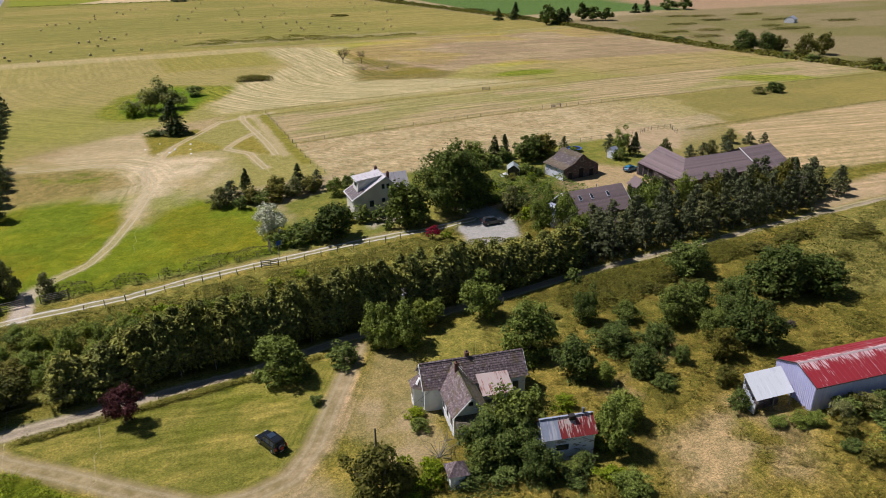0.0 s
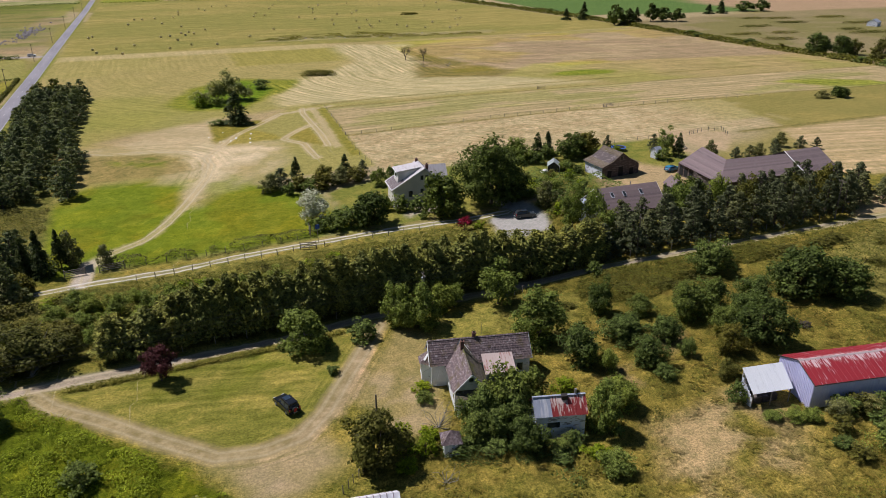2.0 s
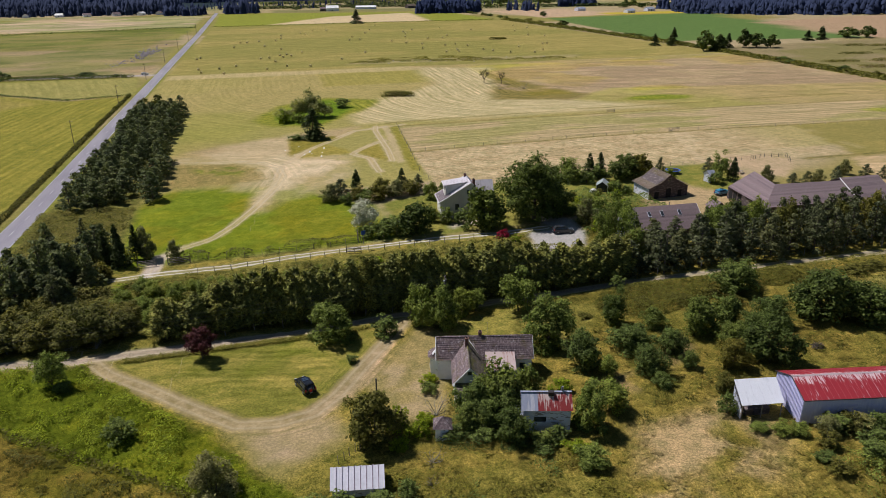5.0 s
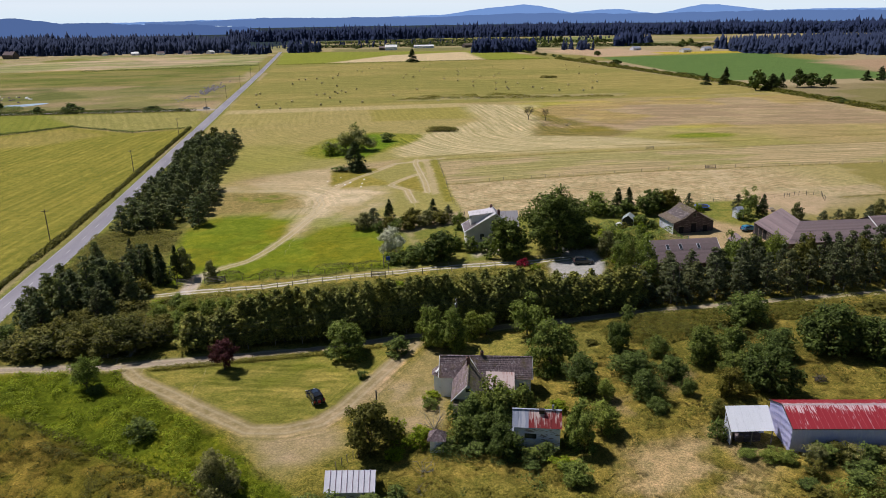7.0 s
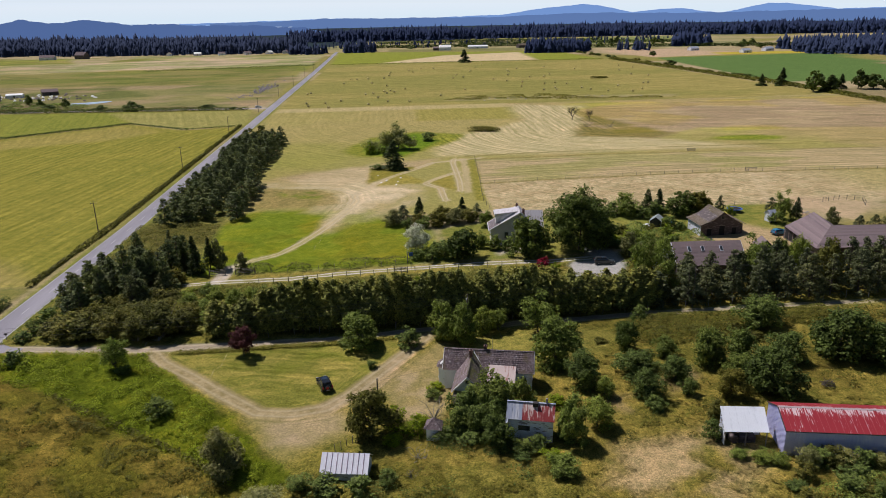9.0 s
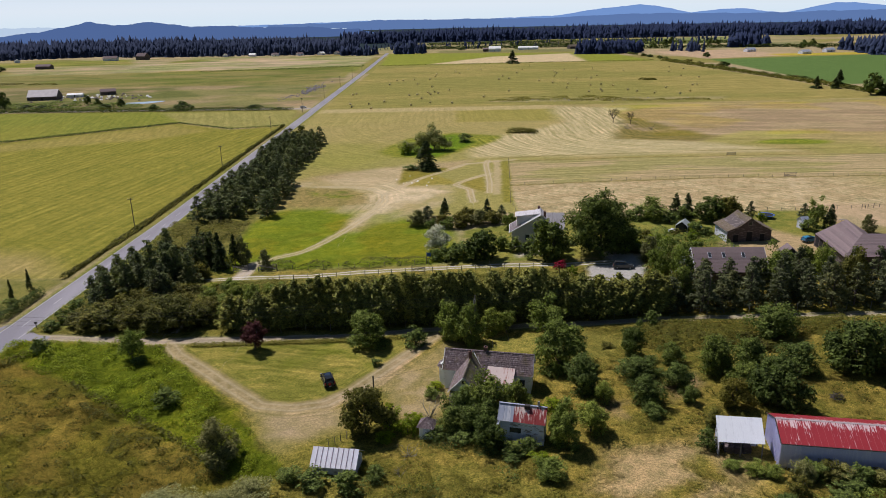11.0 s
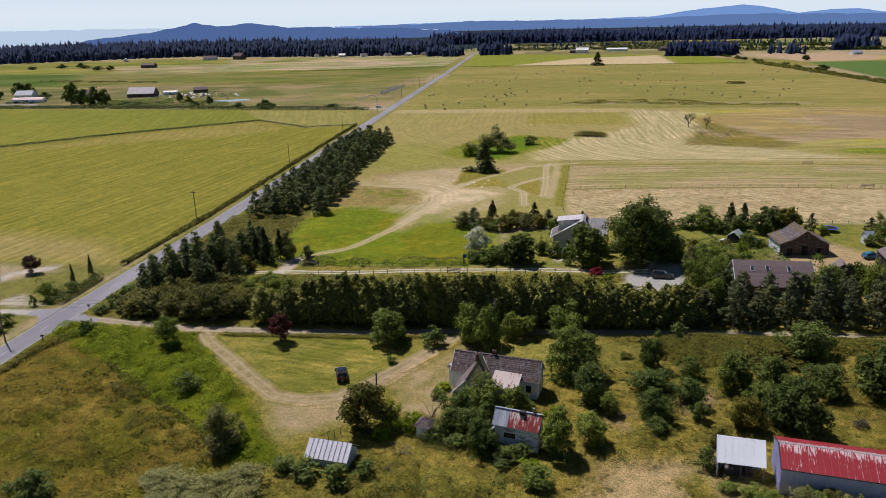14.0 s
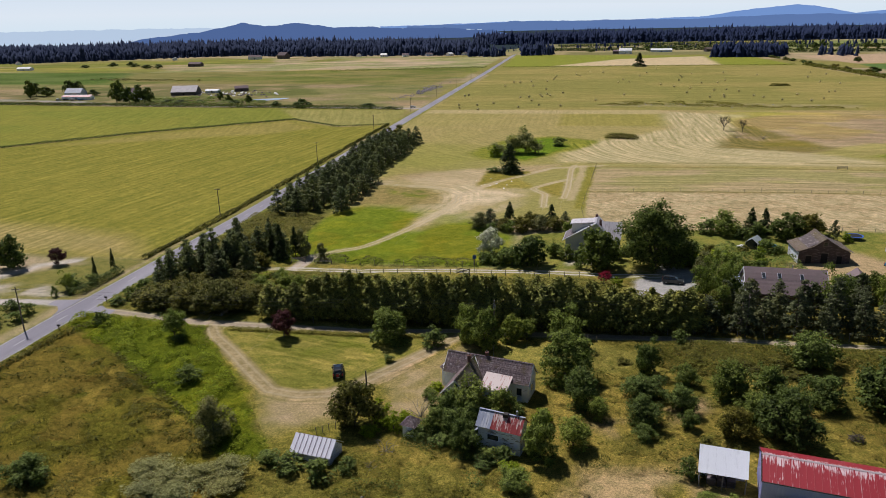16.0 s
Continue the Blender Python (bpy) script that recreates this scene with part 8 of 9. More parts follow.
rough_grass("tall_grass", "tall yellow-green grass and weeds in the rough meadow", [(-30, -62), (75, -62), (75, 16), (14, 16), (-9, -8), (-16, -22), (-26, -24), (-34, -28)], 46000, 0.2, 0.5, 61)
rough_grass("meadow_grass", "tall golden-brown meadow grass in clumps", [(-92, -62), (-27, -62), (-30, -37), (-37, -27), (-48, -18), (-61, -9), (-73, -0.5), (-92, 10)], 26000, 0.28, 0.75, 64, 7, 0.42, 0.06, 0.96)
rough_grass("tall_weeds", "lush green nettles and tall weeds beside the track", [(-92, 10), (-73, -0.5), (-61, -9), (-46, -20), (-34, -30), (-31, -26), (-42, -9), (-52, 1), (-62, 14.5), (-92, 17)], 26000, 0.25, 0.6, 62, 7, 0.42, 0.075, 1.15)
rough_grass("lane_grass", "tall grass between the two lanes", [(-92, 20), (60, 20), (36, 50), (-92, 48)], 20000, 0.25, 0.6, 63)


# ---- vehicles ----
CAR_BLACK = plain("car_black", (0.012, 0.014, 0.018), 0.22, vary=0.1, spec=0.6)
CAR_GREY = plain("car_grey", (0.035, 0.040, 0.045), 0.25, vary=0.1, spec=0.6)
CAR_BLUE = plain("car_blue", (0.03, 0.20, 0.36), 0.3, vary=0.1, spec=0.5)
CAR_WHITE = plain("car_white", (0.72, 0.72, 0.72), 0.3, vary=0.05, spec=0.5)
TYRE = plain("tyre", (0.02, 0.02, 0.02), 0.9)
LAMP_RED = plain("lamp_red", (0.35, 0.02, 0.03), 0.3)
LAMP_CLEAR = plain("lamp_clear", (0.6, 0.6, 0.6), 0.2)
ROOF_GLASS = plain("car_glass", (0.03, 0.045, 0.07), 0.06, spec=0.9)


def car(x, y, turn, paint, label, length=4.4, width=1.8, height=1.72, spare=False, rack=False):
    """A parked estate or off-road car, nose along +x before the turn."""
    ob = thing("car", pose(x, y, lay(x, y) + 0.02, 0, 0, turn), label, "car")
    l, w = length / 2, width / 2
    side = [(-l, 0.42), (-l, 0.95), (-l + 0.06, 1.02), (l - 1.3, 1.05), (l - 0.25, 0.92), (l, 0.72), (l, 0.40), (l - 0.15, 0.30), (-l + 0.12, 0.32)]
    bm = prism(side, -w, w)
    bmesh.ops.bevel(bm, geom=[e for e in bm.edges], offset=0.06, segments=2, affect="EDGES")
    part("body", bm, paint, ob)
    cab = [(-l + 0.08, 1.0), (-l + 0.30, height - 0.06), (-l + 0.5, height), (l - 2.0, height - 0.02), (l - 1.25, 1.03)]
    bm = prism(cab, -w + 0.1, w - 0.1)
    for v in bm.verts:
        if v.co.z > 1.3:
            v.co.y *= 0.84
    bmesh.ops.bevel(bm, geom=[e for e in bm.edges], offset=0.05, segments=2, affect="EDGES")
    part("cabin", bm, paint, ob)
    for s in (-1, 1):
        for u0, u1 in ((-l + 0.45, -l + 1.25), (-l + 1.35, -l + 2.2), (-l + 2.3, l - 1.75)):
            part("side_window", solid([(u0, s * (w - 0.075), 1.1), (u1, s * (w - 0.075), 1.1), (u1 - 0.06, s * (w * 0.84 - 0.05), height - 0.16), (u0 + 0.06, s * (w * 0.84 - 0.05), height - 0.16)], 0.02), ROOF_GLASS, ob)
        part("mirror", boxed(l - 1.75, l - 1.58, s * w - 0.02 if s > 0 else s * w - 0.2, s * w + 0.2 if s > 0 else s * w + 0.02, 1.05, 1.22, 0.03), paint, ob)
        part("headlight", boxed(l - 0.12, l + 0.01, s * (w - 0.28) - 0.2, s * (w - 0.28) + 0.2, 0.66, 0.82, 0.02), LAMP_CLEAR, ob)
        part("tail_light", boxed(-l - 0.015, -l + 0.05, s * (w - 0.14) - 0.1, s * (w - 0.14) + 0.1, 0.75, 1.15, 0.02), LAMP_RED, ob)
    part("windscreen", solid([(l - 1.99, -w * 0.7, height - 0.07), (l - 1.99, w * 0.7, height - 0.07), (l - 1.3, w * 0.82, 1.1), (l - 1.3, -w * 0.82, 1.1)], -0.03), ROOF_GLASS, ob)
    part("rear_window", solid([(-l + 0.11, -w * 0.72, 1.12), (-l + 0.11, w * 0.72, 1.12), (-l + 0.27, w * 0.64, height - 0.16), (-l + 0.27, -w * 0.64, height - 0.16)], 0.04), ROOF_GLASS, ob)
    part("sunroof", boxed(-l + 1.5, -l + 2.4, -0.45, 0.45, height - 0.01, height + 0.015), ROOF_GLASS, ob)
    part("bumper", boxed(-l - 0.1, -l + 0.05, -w + 0.06, w - 0.06, 0.38, 0.6, 0.04), TYRE, ob)
    part("number_plate", boxed(-l - 0.115, -l - 0.1, -0.25, 0.25, 0.46, 0.57), LAMP_CLEAR, ob)
    for u in (-l + 0.85, l - 0.85):
        for s in (-1, 1):
            wheel = part("wheel", rod(bmesh.new(), (u, s * (w - 0.24), 0.35), (u, s * (w + 0.01), 0.35), 0.36, 0.36, 18), TYRE, ob)
            part("rim", rod(bmesh.new(), (u, s * (w - 0.02), 0.35), (u, s * (w + 0.025), 0.35), 0.21, 0.19, 12), STEEL, wheel)
    if spare:
        wheel = part("spare_wheel", rod(bmesh.new(), (-l - 0.04, 0.08, 0.98), (-l - 0.26, 0.08, 0.98), 0.36, 0.34, 18), TYRE, ob, "spare wheel with reddish cover rim")
        part("rim", rod(bmesh.new(), (-l - 0.25, 0.08, 0.98), (-l - 0.28, 0.08, 0.98), 0.26, 0.22, 14), LAMP_RED, wheel)
        part("carrier", rod(bmesh.new(), (-l - 0.22, 0.3, 0.35), (-l - 0.22, -0.35, 1.25), 0.03, 0.03, 6), STEEL, ob)
    if rack:
        for s in (-1, 1):
            part("roof_rail", boxed(-l + 0.5, l - 2.1, s * 0.6 - 0.025, s * 0.6 + 0.025, height + 0.01, height + 0.07, 0.01), TYRE, ob)


car(-28.75, -1.75, 110, CAR_BLACK, "black off-road car with spare wheel on the lawn", 4.4, 1.82, 1.75, True, True)
car(32.4, 47.4, -8, CAR_GREY, "dark grey estate car on the gravel yard", 4.6, 1.84, 1.62, False, True)
car(82.0, 60.8, 15, CAR_BLUE, "blue car parked beside the long shed", 4.3, 1.8, 1.5)
car(-105.5, 382.5, 8, CAR_WHITE, "white car waiting at the far side road", 4.4, 1.8, 1.5)
car(-122, 379.5, 176, CAR_BLACK, "dark car on the far side road", 4.4, 1.8, 1.5)
for k in range(4):
    car(-425 + 7 * k, 430.5, 80, (CAR_WHITE, CAR_GREY, CAR_WHITE, CAR_BLUE)[k], "car parked before a far low building", 4.5, 1.8, 1.7)


# ---- poles and wires ----
def utility_pole(x, y, height, transformer=False, turn=0.0, lean=0.0, arm=True):
    ob = thing("utility_pole", pose(x, y, lay(x, y), 0, lean, turn), "wooden utility pole" + (" with grey transformer can" if transformer else " beside the road"), "pole", "utility poles")
    part("shaft", rod(bmesh.new(), (0, 0, -0.5), (0, 0, height), 0.15, 0.10, 10), POLE_WOOD, ob)
    if arm:
        part("crossarm", boxed(-0.9, 0.9, -0.06, 0.06, height - 0.6, height - 0.46), POLE_WOOD, ob)
    for u in (-0.8, 0.0, 0.8) if arm else (0.0,):
        part("insulator", rod(bmesh.new(), (u, 0, height - 0.46), (u, 0, height - 0.28), 0.05, 0.04, 8), STEEL, ob)
    if transformer:
        can = part("transformer", rod(bmesh.new(), (0.34, 0, height - 2.0), (0.34, 0, height - 1.1), 0.24, 0.24, 14), STEEL, ob)
        part("lid", rod(bmesh.new(), (0.34, 0, height - 1.1), (0.34, 0, height - 1.0), 0.26, 0.14, 14), STEEL, can)
        part("lamp_arm", rod(bmesh.new(), (0, 0, height - 0.9), (0.8, 0, height - 0.4), 0.03, 0.03, 6), STEEL, ob)
    return ob


def tube(points, radius):
    """One thin wire through a row of points."""
    bm, rings = bmesh.new(), []
    points = [Vector(p) for p in points]
    for k, p in enumerate(points):
        d = points[min(k + 1, len(points) - 1)] - points[max(k - 1, 0)]
        side = Vector((-d.y, d.x, 0)).normalized() * radius
        rings.append([bm.verts.new(p + v) for v in (side, Vector((0, 0, radius)), -side, Vector((0, 0, -radius)))])
    for r, q in zip(rings[:-1], rings[1:]):
        for j in range(4):
            bm.faces.new((r[j], r[(j + 1) % 4], q[(j + 1) % 4], q[j]))
    return bm


def power_line(a, b, sag=0.9, label="thin sagging power line"):
    a, b = Vector(a), Vector(b)
    points = [a.lerp(b, k / 16) - Vector((0, 0, 4 * sag * (k / 16) * (1 - k / 16))) for k in range(17)]
    return tagged(part("power_line", tube(points, 0.013), WIRE), label, "wire", "power lines")


lane_poles = [(-98.9, 7.0, 9.2), (-3.4, 14.0, 8.4), (42.0, 19.6, 8.6), (92.0, 19.0, 8.8)]
for k, (px, py, ph) in enumerate(lane_poles):
    if k:
        utility_pole(px, py, ph, k == 1, 90)
for (ax, ay, ah), (bx, by, bh) in zip(lane_poles[:-1], lane_poles[1:]):
    for off, z in ((-0.8, -0.3), (0.8, -0.3), (0.0, -1.5)):
        power_line((ax, ay + off, lay(ax, ay) + ah + z), (bx, by + off, lay(bx, by) + bh + z), 0.8)
utility_pole(-19.6, -14.1, 7.6, arm=False)
power_line((-19.6, -14.1, lay(-19.6, -14.1) + 7.2), (-0.8, -3.8, 5.9), 0.5, "slack wire from pole to old house")
road_poles = [(-101.5, 7.0 + 88 * k) for k in range(-1, 9)]
for px, py in road_poles:
    utility_pole(px if py > 20 else -98.9, py, 9.4)
for (ax, ay), (bx, by) in zip(road_poles[1:-1], road_poles[2:]):
    power_line((ax, ay, lay(ax, ay) + 9.1), (bx, by, lay(bx, by) + 9.1), 1.2)


# ---- fences, gates and signs ----
def post_fence(name, label, points, gap, height, wires=2, material=POST_WOOD, thick=0.07, seed=1):
    """Posts along a line with wires or rails between them."""
    rng = rng_of(seed)
    ob = thing(name, Matrix(), label, "fence")
    spots = []
    for (ax, ay), (bx, by) in zip(points[:-1], points[1:]):
        n = max(1, round(math.hypot(bx - ax, by - ay) / gap))
        spots += [(ax + (bx - ax) * k / n, ay + (by - ay) * k / n) for k in range(n)]
    spots.append(points[-1])
    for px, py in spots:
        g = lay(px, py)
        part("post", rod(bmesh.new(), (px, py, g - 0.4), (px + rng.normal() * 0.06, py + rng.normal() * 0.06, g + height * rng.uniform(0.92, 1.08)), thick, thick * 0.85, 6), material, ob)
    for k in range(wires):
        z = height * (0.92 - 0.4 * k)
        part("wire", tube([(ax, ay, lay(ax, ay) + z) for ax, ay in spots], 0.012), WIRE, ob)
    return ob


post_fence("lane_fence", "weathered post and wire fence along the north lane", [(-48, 48.3), (-28, 50.2), (-12, 50.6), (12, 50.4)], 3.4, 1.25, 2, BARK_PALE, 0.09)
post_fence("hedge_fence", "leaning pale posts at the hedge's foot", [(-46, 18.9), (-12, 19.6), (33, 19.8)], 4.6, 1.5, 2, POST_WOOD, 0.08, 2)
post_fence("belt_fence", "leaning pale posts at the pine belt's foot", [(36, 19.8), (92, 18.8)], 4.6, 1.5, 2, POST_WOOD, 0.08, 3)
post_fence("field_fence", "thin post and wire fence across mown fields", [(14, 136.4), (110, 134.2), (176, 129)], 5.0, 1.2, 1, POST_WOOD, 0.07, 4)
post_fence("field_fence", "thin post and wire fence across mown fields", [(17.5, 184), (14, 137), (12, 112), (13, 96)], 6.0, 1.2, 1, POST_WOOD, 0.07, 5)
post_fence("field_fence", "thin post and wire fence behind the farm", [(13.5, 90), (60, 90), (112, 90)], 4.0, 1.2, 2, POST_WOOD, 0.07, 6)
post_fence("pasture_fence", "post and wire fence along the pasture", [(-50, 55.2), (-20, 56.0), (-13, 57)], 3.6, 1.3, 2, POST_WOOD, 0.07, 7)
post_fence("yard_fence", "short leaning wooden fence beside a tree", [(-25.6, -20.6), (-22.6, -18.2)], 0.9, 1.4, 2, POST_WOOD, 0.06, 8)
post_fence("paddock_fence", "weathered post and rail paddock fence behind the shed", [(110.8, 89.5), (117, 91.5), (123.6, 90.2), (120.4, 84)], 2.4, 1.4, 2, POST_WOOD, 0.09, 10)
post_fence("lane_gate_fence", "old wooden fence beside the lane", [(12.2, 15.2), (15.4, 15.4)], 1.6, 1.4, 2, POST_WOOD, 0.08, 9)


def rail_gate(x, y, turn, length, height, material, label, rails=4):
    ob = thing("gate", pose(x, y, lay(x, y), 0, 0, turn), label, "gate")
    for u in (0, length):
        part("gate_post", rod(bmesh.new(), (u, 0, -0.4), (u, 0, height + 0.25), 0.10, 0.09, 8), material, ob)
    for k in range(rails):
        z = height * (0.25 + 0.75 * k / (rails - 1))
        part("rail", boxed(0.1, length - 0.1, -0.03, 0.03, z - 0.06, z + 0.06), material, ob)
    part("brace", rod(bmesh.new(), (0.15, 0, height * 0.25), (length - 0.15, 0, height), 0.04, 0.04, 4), material, ob)


rail_gate(-60.6, 54.6, 8, 3.6, 1.4, POST_WOOD, "pale wooden rail fence beside the field track")
rail_gate(-54.6, 55.0, 6, 4.4, 1.4, POST_WOOD, "pale wooden rail fence beside the field track")
rail_gate(-16.9, 51.0, -12, 3.2, 1.4, POLE_WOOD, "dark wooden gate standing beside the lane")
rail_gate(-13.6, 56.6, 90, 1.4, 2.4, POST_WOOD, "tall wooden gate frame at the pasture's corner", 3)
for gx, gy, gt, gl in ((109, 134.4, 0, 4), (106, 179.0, -3, 3.4)):
    rail_gate(gx, gy, gt, gl, 1.2, POST_WOOD, "weathered wooden field gate between posts", 3)

SIGN_BLUE = plain("sign_blue", (0.03, 0.10, 0.42), 0.5)


def post_sign(x, y, height, w, h, material, label):
    ob = thing("sign", pose(x, y, lay(x, y), 0, 0, 10), label, "sign")
    part("post", rod(bmesh.new(), (0, 0, -0.3), (0, 0, height), 0.05, 0.05, 6), POST_WOOD, ob)
    part("board", boxed(-w / 2, w / 2, -0.09, -0.05, height - h, height), material, ob)


post_sign(-12.85, 52.6, 4.2, 0.9, 0.9, SIGN_BLUE, "small blue sign on a post beside the lane")
post_sign(-130, 36, 5.2, 0.7, 0.5, LAMP_RED, "red pennant on a pole by the neighbour's yard")
post_sign(-134, 37, 4.2, 0.7, 1.0, CAR_WHITE, "white pennant on a pole by the neighbour's yard")


def mailbox(x, y, turn):
    ob = thing("mailbox", pose(x, y, lay(x, y), 0, 0, turn), "dark mailbox on a wooden post by the road", "mailbox")
    part("post", boxed(-0.06, 0.06, -0.06, 0.06, -0.3, 1.0), POST_WOOD, ob)
    bm = bmesh.new()
    rod(bm, (-0.28, 0, 1.18), (0.28, 0, 1.18), 0.16, 0.16, 12)
    box(bm, -0.28, 0.28, -0.16, 0.16, 1.0, 1.18)
    part("box", bm, DARK_TRIM, ob)


mailbox(-91.5, 7.9, 0)
mailbox(-91.7, 23.4, 0)


# ---- yard clutter ----
def hay_bale(x, y, turn):
    ob = thing("hay_bale", pose(x, y, lay(x, y), 0, 0, turn), "round straw bale lying on the mown field", "bale", "hay bales")
    bm = rod(bmesh.new(), (-0.65, 0, 0.65), (0.65, 0, 0.65), 0.66, 0.66, 16)
    bmesh.ops.bevel(bm, geom=[e for e in bm.edges if len(e.link_faces) == 2 and abs(e.calc_face_angle()) > 1.0], offset=0.1, segments=2, affect="EDGES")
    part("straw", bm, HAY, ob)
    for u in (-0.3, 0.3):
        part("binding", rod(bmesh.new(), (u - 0.02, 0, 0.65), (u + 0.02, 0, 0.65), 0.672, 0.672, 16), POST_WOOD, ob)
    return ob


BALES_WEST = [(-75, 395), (-72, 379), (-81, 458), (-79, 465), (-62, 395), (-52, 407), (-58, 370), (-32, 383), (-58, 542), (-26, 424), (-30, 450), (-36, 446), (-19, 396), (-22, 464), (-20, 452), (-17, 469), (-14, 459), (-20, 511), (-33, 541),
              (-38, 588), (-54, 582), (-48, 581), (-4, 392), (-5, 481), (-23, 590), (-18, 616), (-17, 647), (3, 675), (7, 654), (20, 426), (31, 700), (17, 701), (42, 573), (52, 579), (48, 607), (42, 465)]
BALES_EAST = [(76, 690), (66, 648), (77, 551), (91, 752), (86, 530), (97, 593), (104, 629), (105, 649), (90, 479), (97, 515), (119, 673), (113, 565), (102, 448), (113, 498), (112, 448), (114, 462), (123, 503), (127, 567), (137, 590), (152, 687),
              (130, 490), (134, 457), (138, 444), (177, 650), (147, 429), (166, 465), (164, 423), (176, 437), (193, 483), (198, 486), (211, 569), (215, 620), (234, 682), (222, 553), (241, 656), (266, 638)]
first_bale = None
for k, (bx, by) in enumerate(BALES_WEST + BALES_EAST):
    if first_bale is None:
        first_bale = hay_bale(bx, by, 20)
    else:
        copy_thing(first_bale, pose(bx, by, lay(bx, by), 0, 0, (k * 67) % 180))


def trampoline(x, y):
    ob = thing("trampoline", pose(x, y, lay(x, y)), "round trampoline with dark blue rim on the lawn", "trampoline")
    ring = bmesh.new()
    for k in range(24):
        a0, a1 = 2 * math.pi * k / 24, 2 * math.pi * (k + 1) / 24
        p = [(math.cos(t) * r, math.sin(t) * r, 1.0) for t, r in ((a0, 1.75), (a1, 1.75), (a1, 2.15), (a0, 2.15))]
        q = solid(p, 0.07)
        me = bpy.data.meshes.new("piece")
        q.to_mesh(me)
        q.free()
        ring.from_mesh(me)
        bpy.data.meshes.remove(me)
    part("rim_pad", ring, SIGN_BLUE, ob)
    part("mat", rod(bmesh.new(), (0, 0, 0.93), (0, 0, 0.96), 1.76, 1.76, 24), TYRE, ob)
    for k in range(6):
        a = k * math.pi / 3
        part("leg", rod(bmesh.new(), (math.cos(a) * 2, math.sin(a) * 2, -0.1), (math.cos(a) * 2, math.sin(a) * 2, 0.95), 0.03, 0.03, 6), STEEL, ob)


trampoline(80.6, 83.0)


def greenhouse(x, y, turn):
    ob = thing("greenhouse", pose(x, y, lay(x, y), 0, 0, turn), "small glass greenhouse with pale roof panels", "greenhouse")
    pale = plain("pale_panel", (0.42, 0.47, 0.48), 0.25, spec=0.6)
    part("wall", gable_body(4.0, 3.0, 1.6, 2.7), GLASS, ob)
    for s in (-1, 1):
        for k in range(4):
            u = -2.05 + 1.03 * k
            part("roof_pane", solid([(u, 0, 2.78), (u + 0.97, 0, 2.78), (u + 0.97, s * 1.65, 1.55), (u, s * 1.65, 1.55)], 0.03), pale, ob)
    for u in (-2, 2):
        for v in (-1.5, 1.5):
            part("corner_post", boxed(u - 0.05, u + 0.05, v - 0.05, v + 0.05, -0.2, 1.65), WHITE_TRIM, ob)


greenhouse(54.8, 74.6, 60)


def tarp_heap(name, x, y, size, material, label, seed):
    rng = rng_of(seed)
    bm = bmesh.new()
    bmesh.ops.create_icosphere(bm, subdivisions=3, radius=1.0)
    for v in bm.verts:
        n = noise.noise(v.co * 1.7 + Vector((seed, 0, 0)))
        v.co = Vector((v.co.x * size[0], v.co.y * size[1], max(-0.1, v.co.z * size[2]))) * (1 + 0.35 * n)
    ob = tagged(part(name, bm, material), label, name.replace("_", " "))
    ob.location = (x, y, lay(x, y))
    return ob


TARP_BLUE = plain("tarp_blue", (0.05, 0.28, 0.50), 0.5)
tarp_heap("covered_heap", 51.6, 73.6, (1.1, 0.9, 0.9), WHITE_TRIM, "white plastic-covered heap beside the greenhouse", 3)
tarp_heap("tarp", 59.2, 76.0, (1.2, 0.8, 0.5), TARP_BLUE, "blue tarpaulin over a low garden heap", 4)
tarp_heap("wrapped_bale", 71.8, 36.2, (1.6, 1.2, 1.4), WHITE_TRIM, "white wrapped bale half hidden by pines", 6)


def picnic_table(x, y, turn):
    ob = thing("picnic_table", pose(x, y, lay(x, y), 0, 0, turn), "weathered wooden picnic table on the back lawn", "table")
    for k in range(4):
        part("plank", boxed(-0.9, 0.9, -0.38 + 0.2 * k, -0.2 + 0.2 * k, 0.70, 0.75), POST_WOOD, ob)
    for s in (-1, 1):
        part("bench", boxed(-0.9, 0.9, s * 0.75 - 0.13, s * 0.75 + 0.13, 0.40, 0.45), POST_WOOD, ob)
        for u in (-0.6, 0.6):
            part("leg", rod(bmesh.new(), (u, s * 0.8, -0.05), (u, s * 0.25, 0.72), 0.05, 0.05, 4), POST_WOOD, ob)


picnic_table(98.5, 77.0, 20)
picnic_table(96.5, 81.5, 60)
picnic_table(-4.5, 88.0, 0)


def wood_pile(x, y):
    rng = rng_of(44)
    ob = thing("brush_pile", pose(x, y, lay(x, y)), "brown heap of cut branches in the meadow", "brush pile")
    for k in range(46):
        a, r = rng.random() * 6.28, rng.uniform(0.2, 1.1)
        l = rng.uniform(0.8, 1.9)
        t = Vector((math.cos(a + 1.2), math.sin(a + 1.2), rng.normal() * 0.35)).normalized() * l / 2
        c = Vector((math.cos(a) * r, math.sin(a) * r * 0.7, 0.15 + (1.2 - r) * rng.uniform(0.2, 0.85)))
        part("branch", rod(bmesh.new(), c - t, c + t, 0.05, 0.03, 5), BARK, ob)


wood_pile(49.8, -13.4)


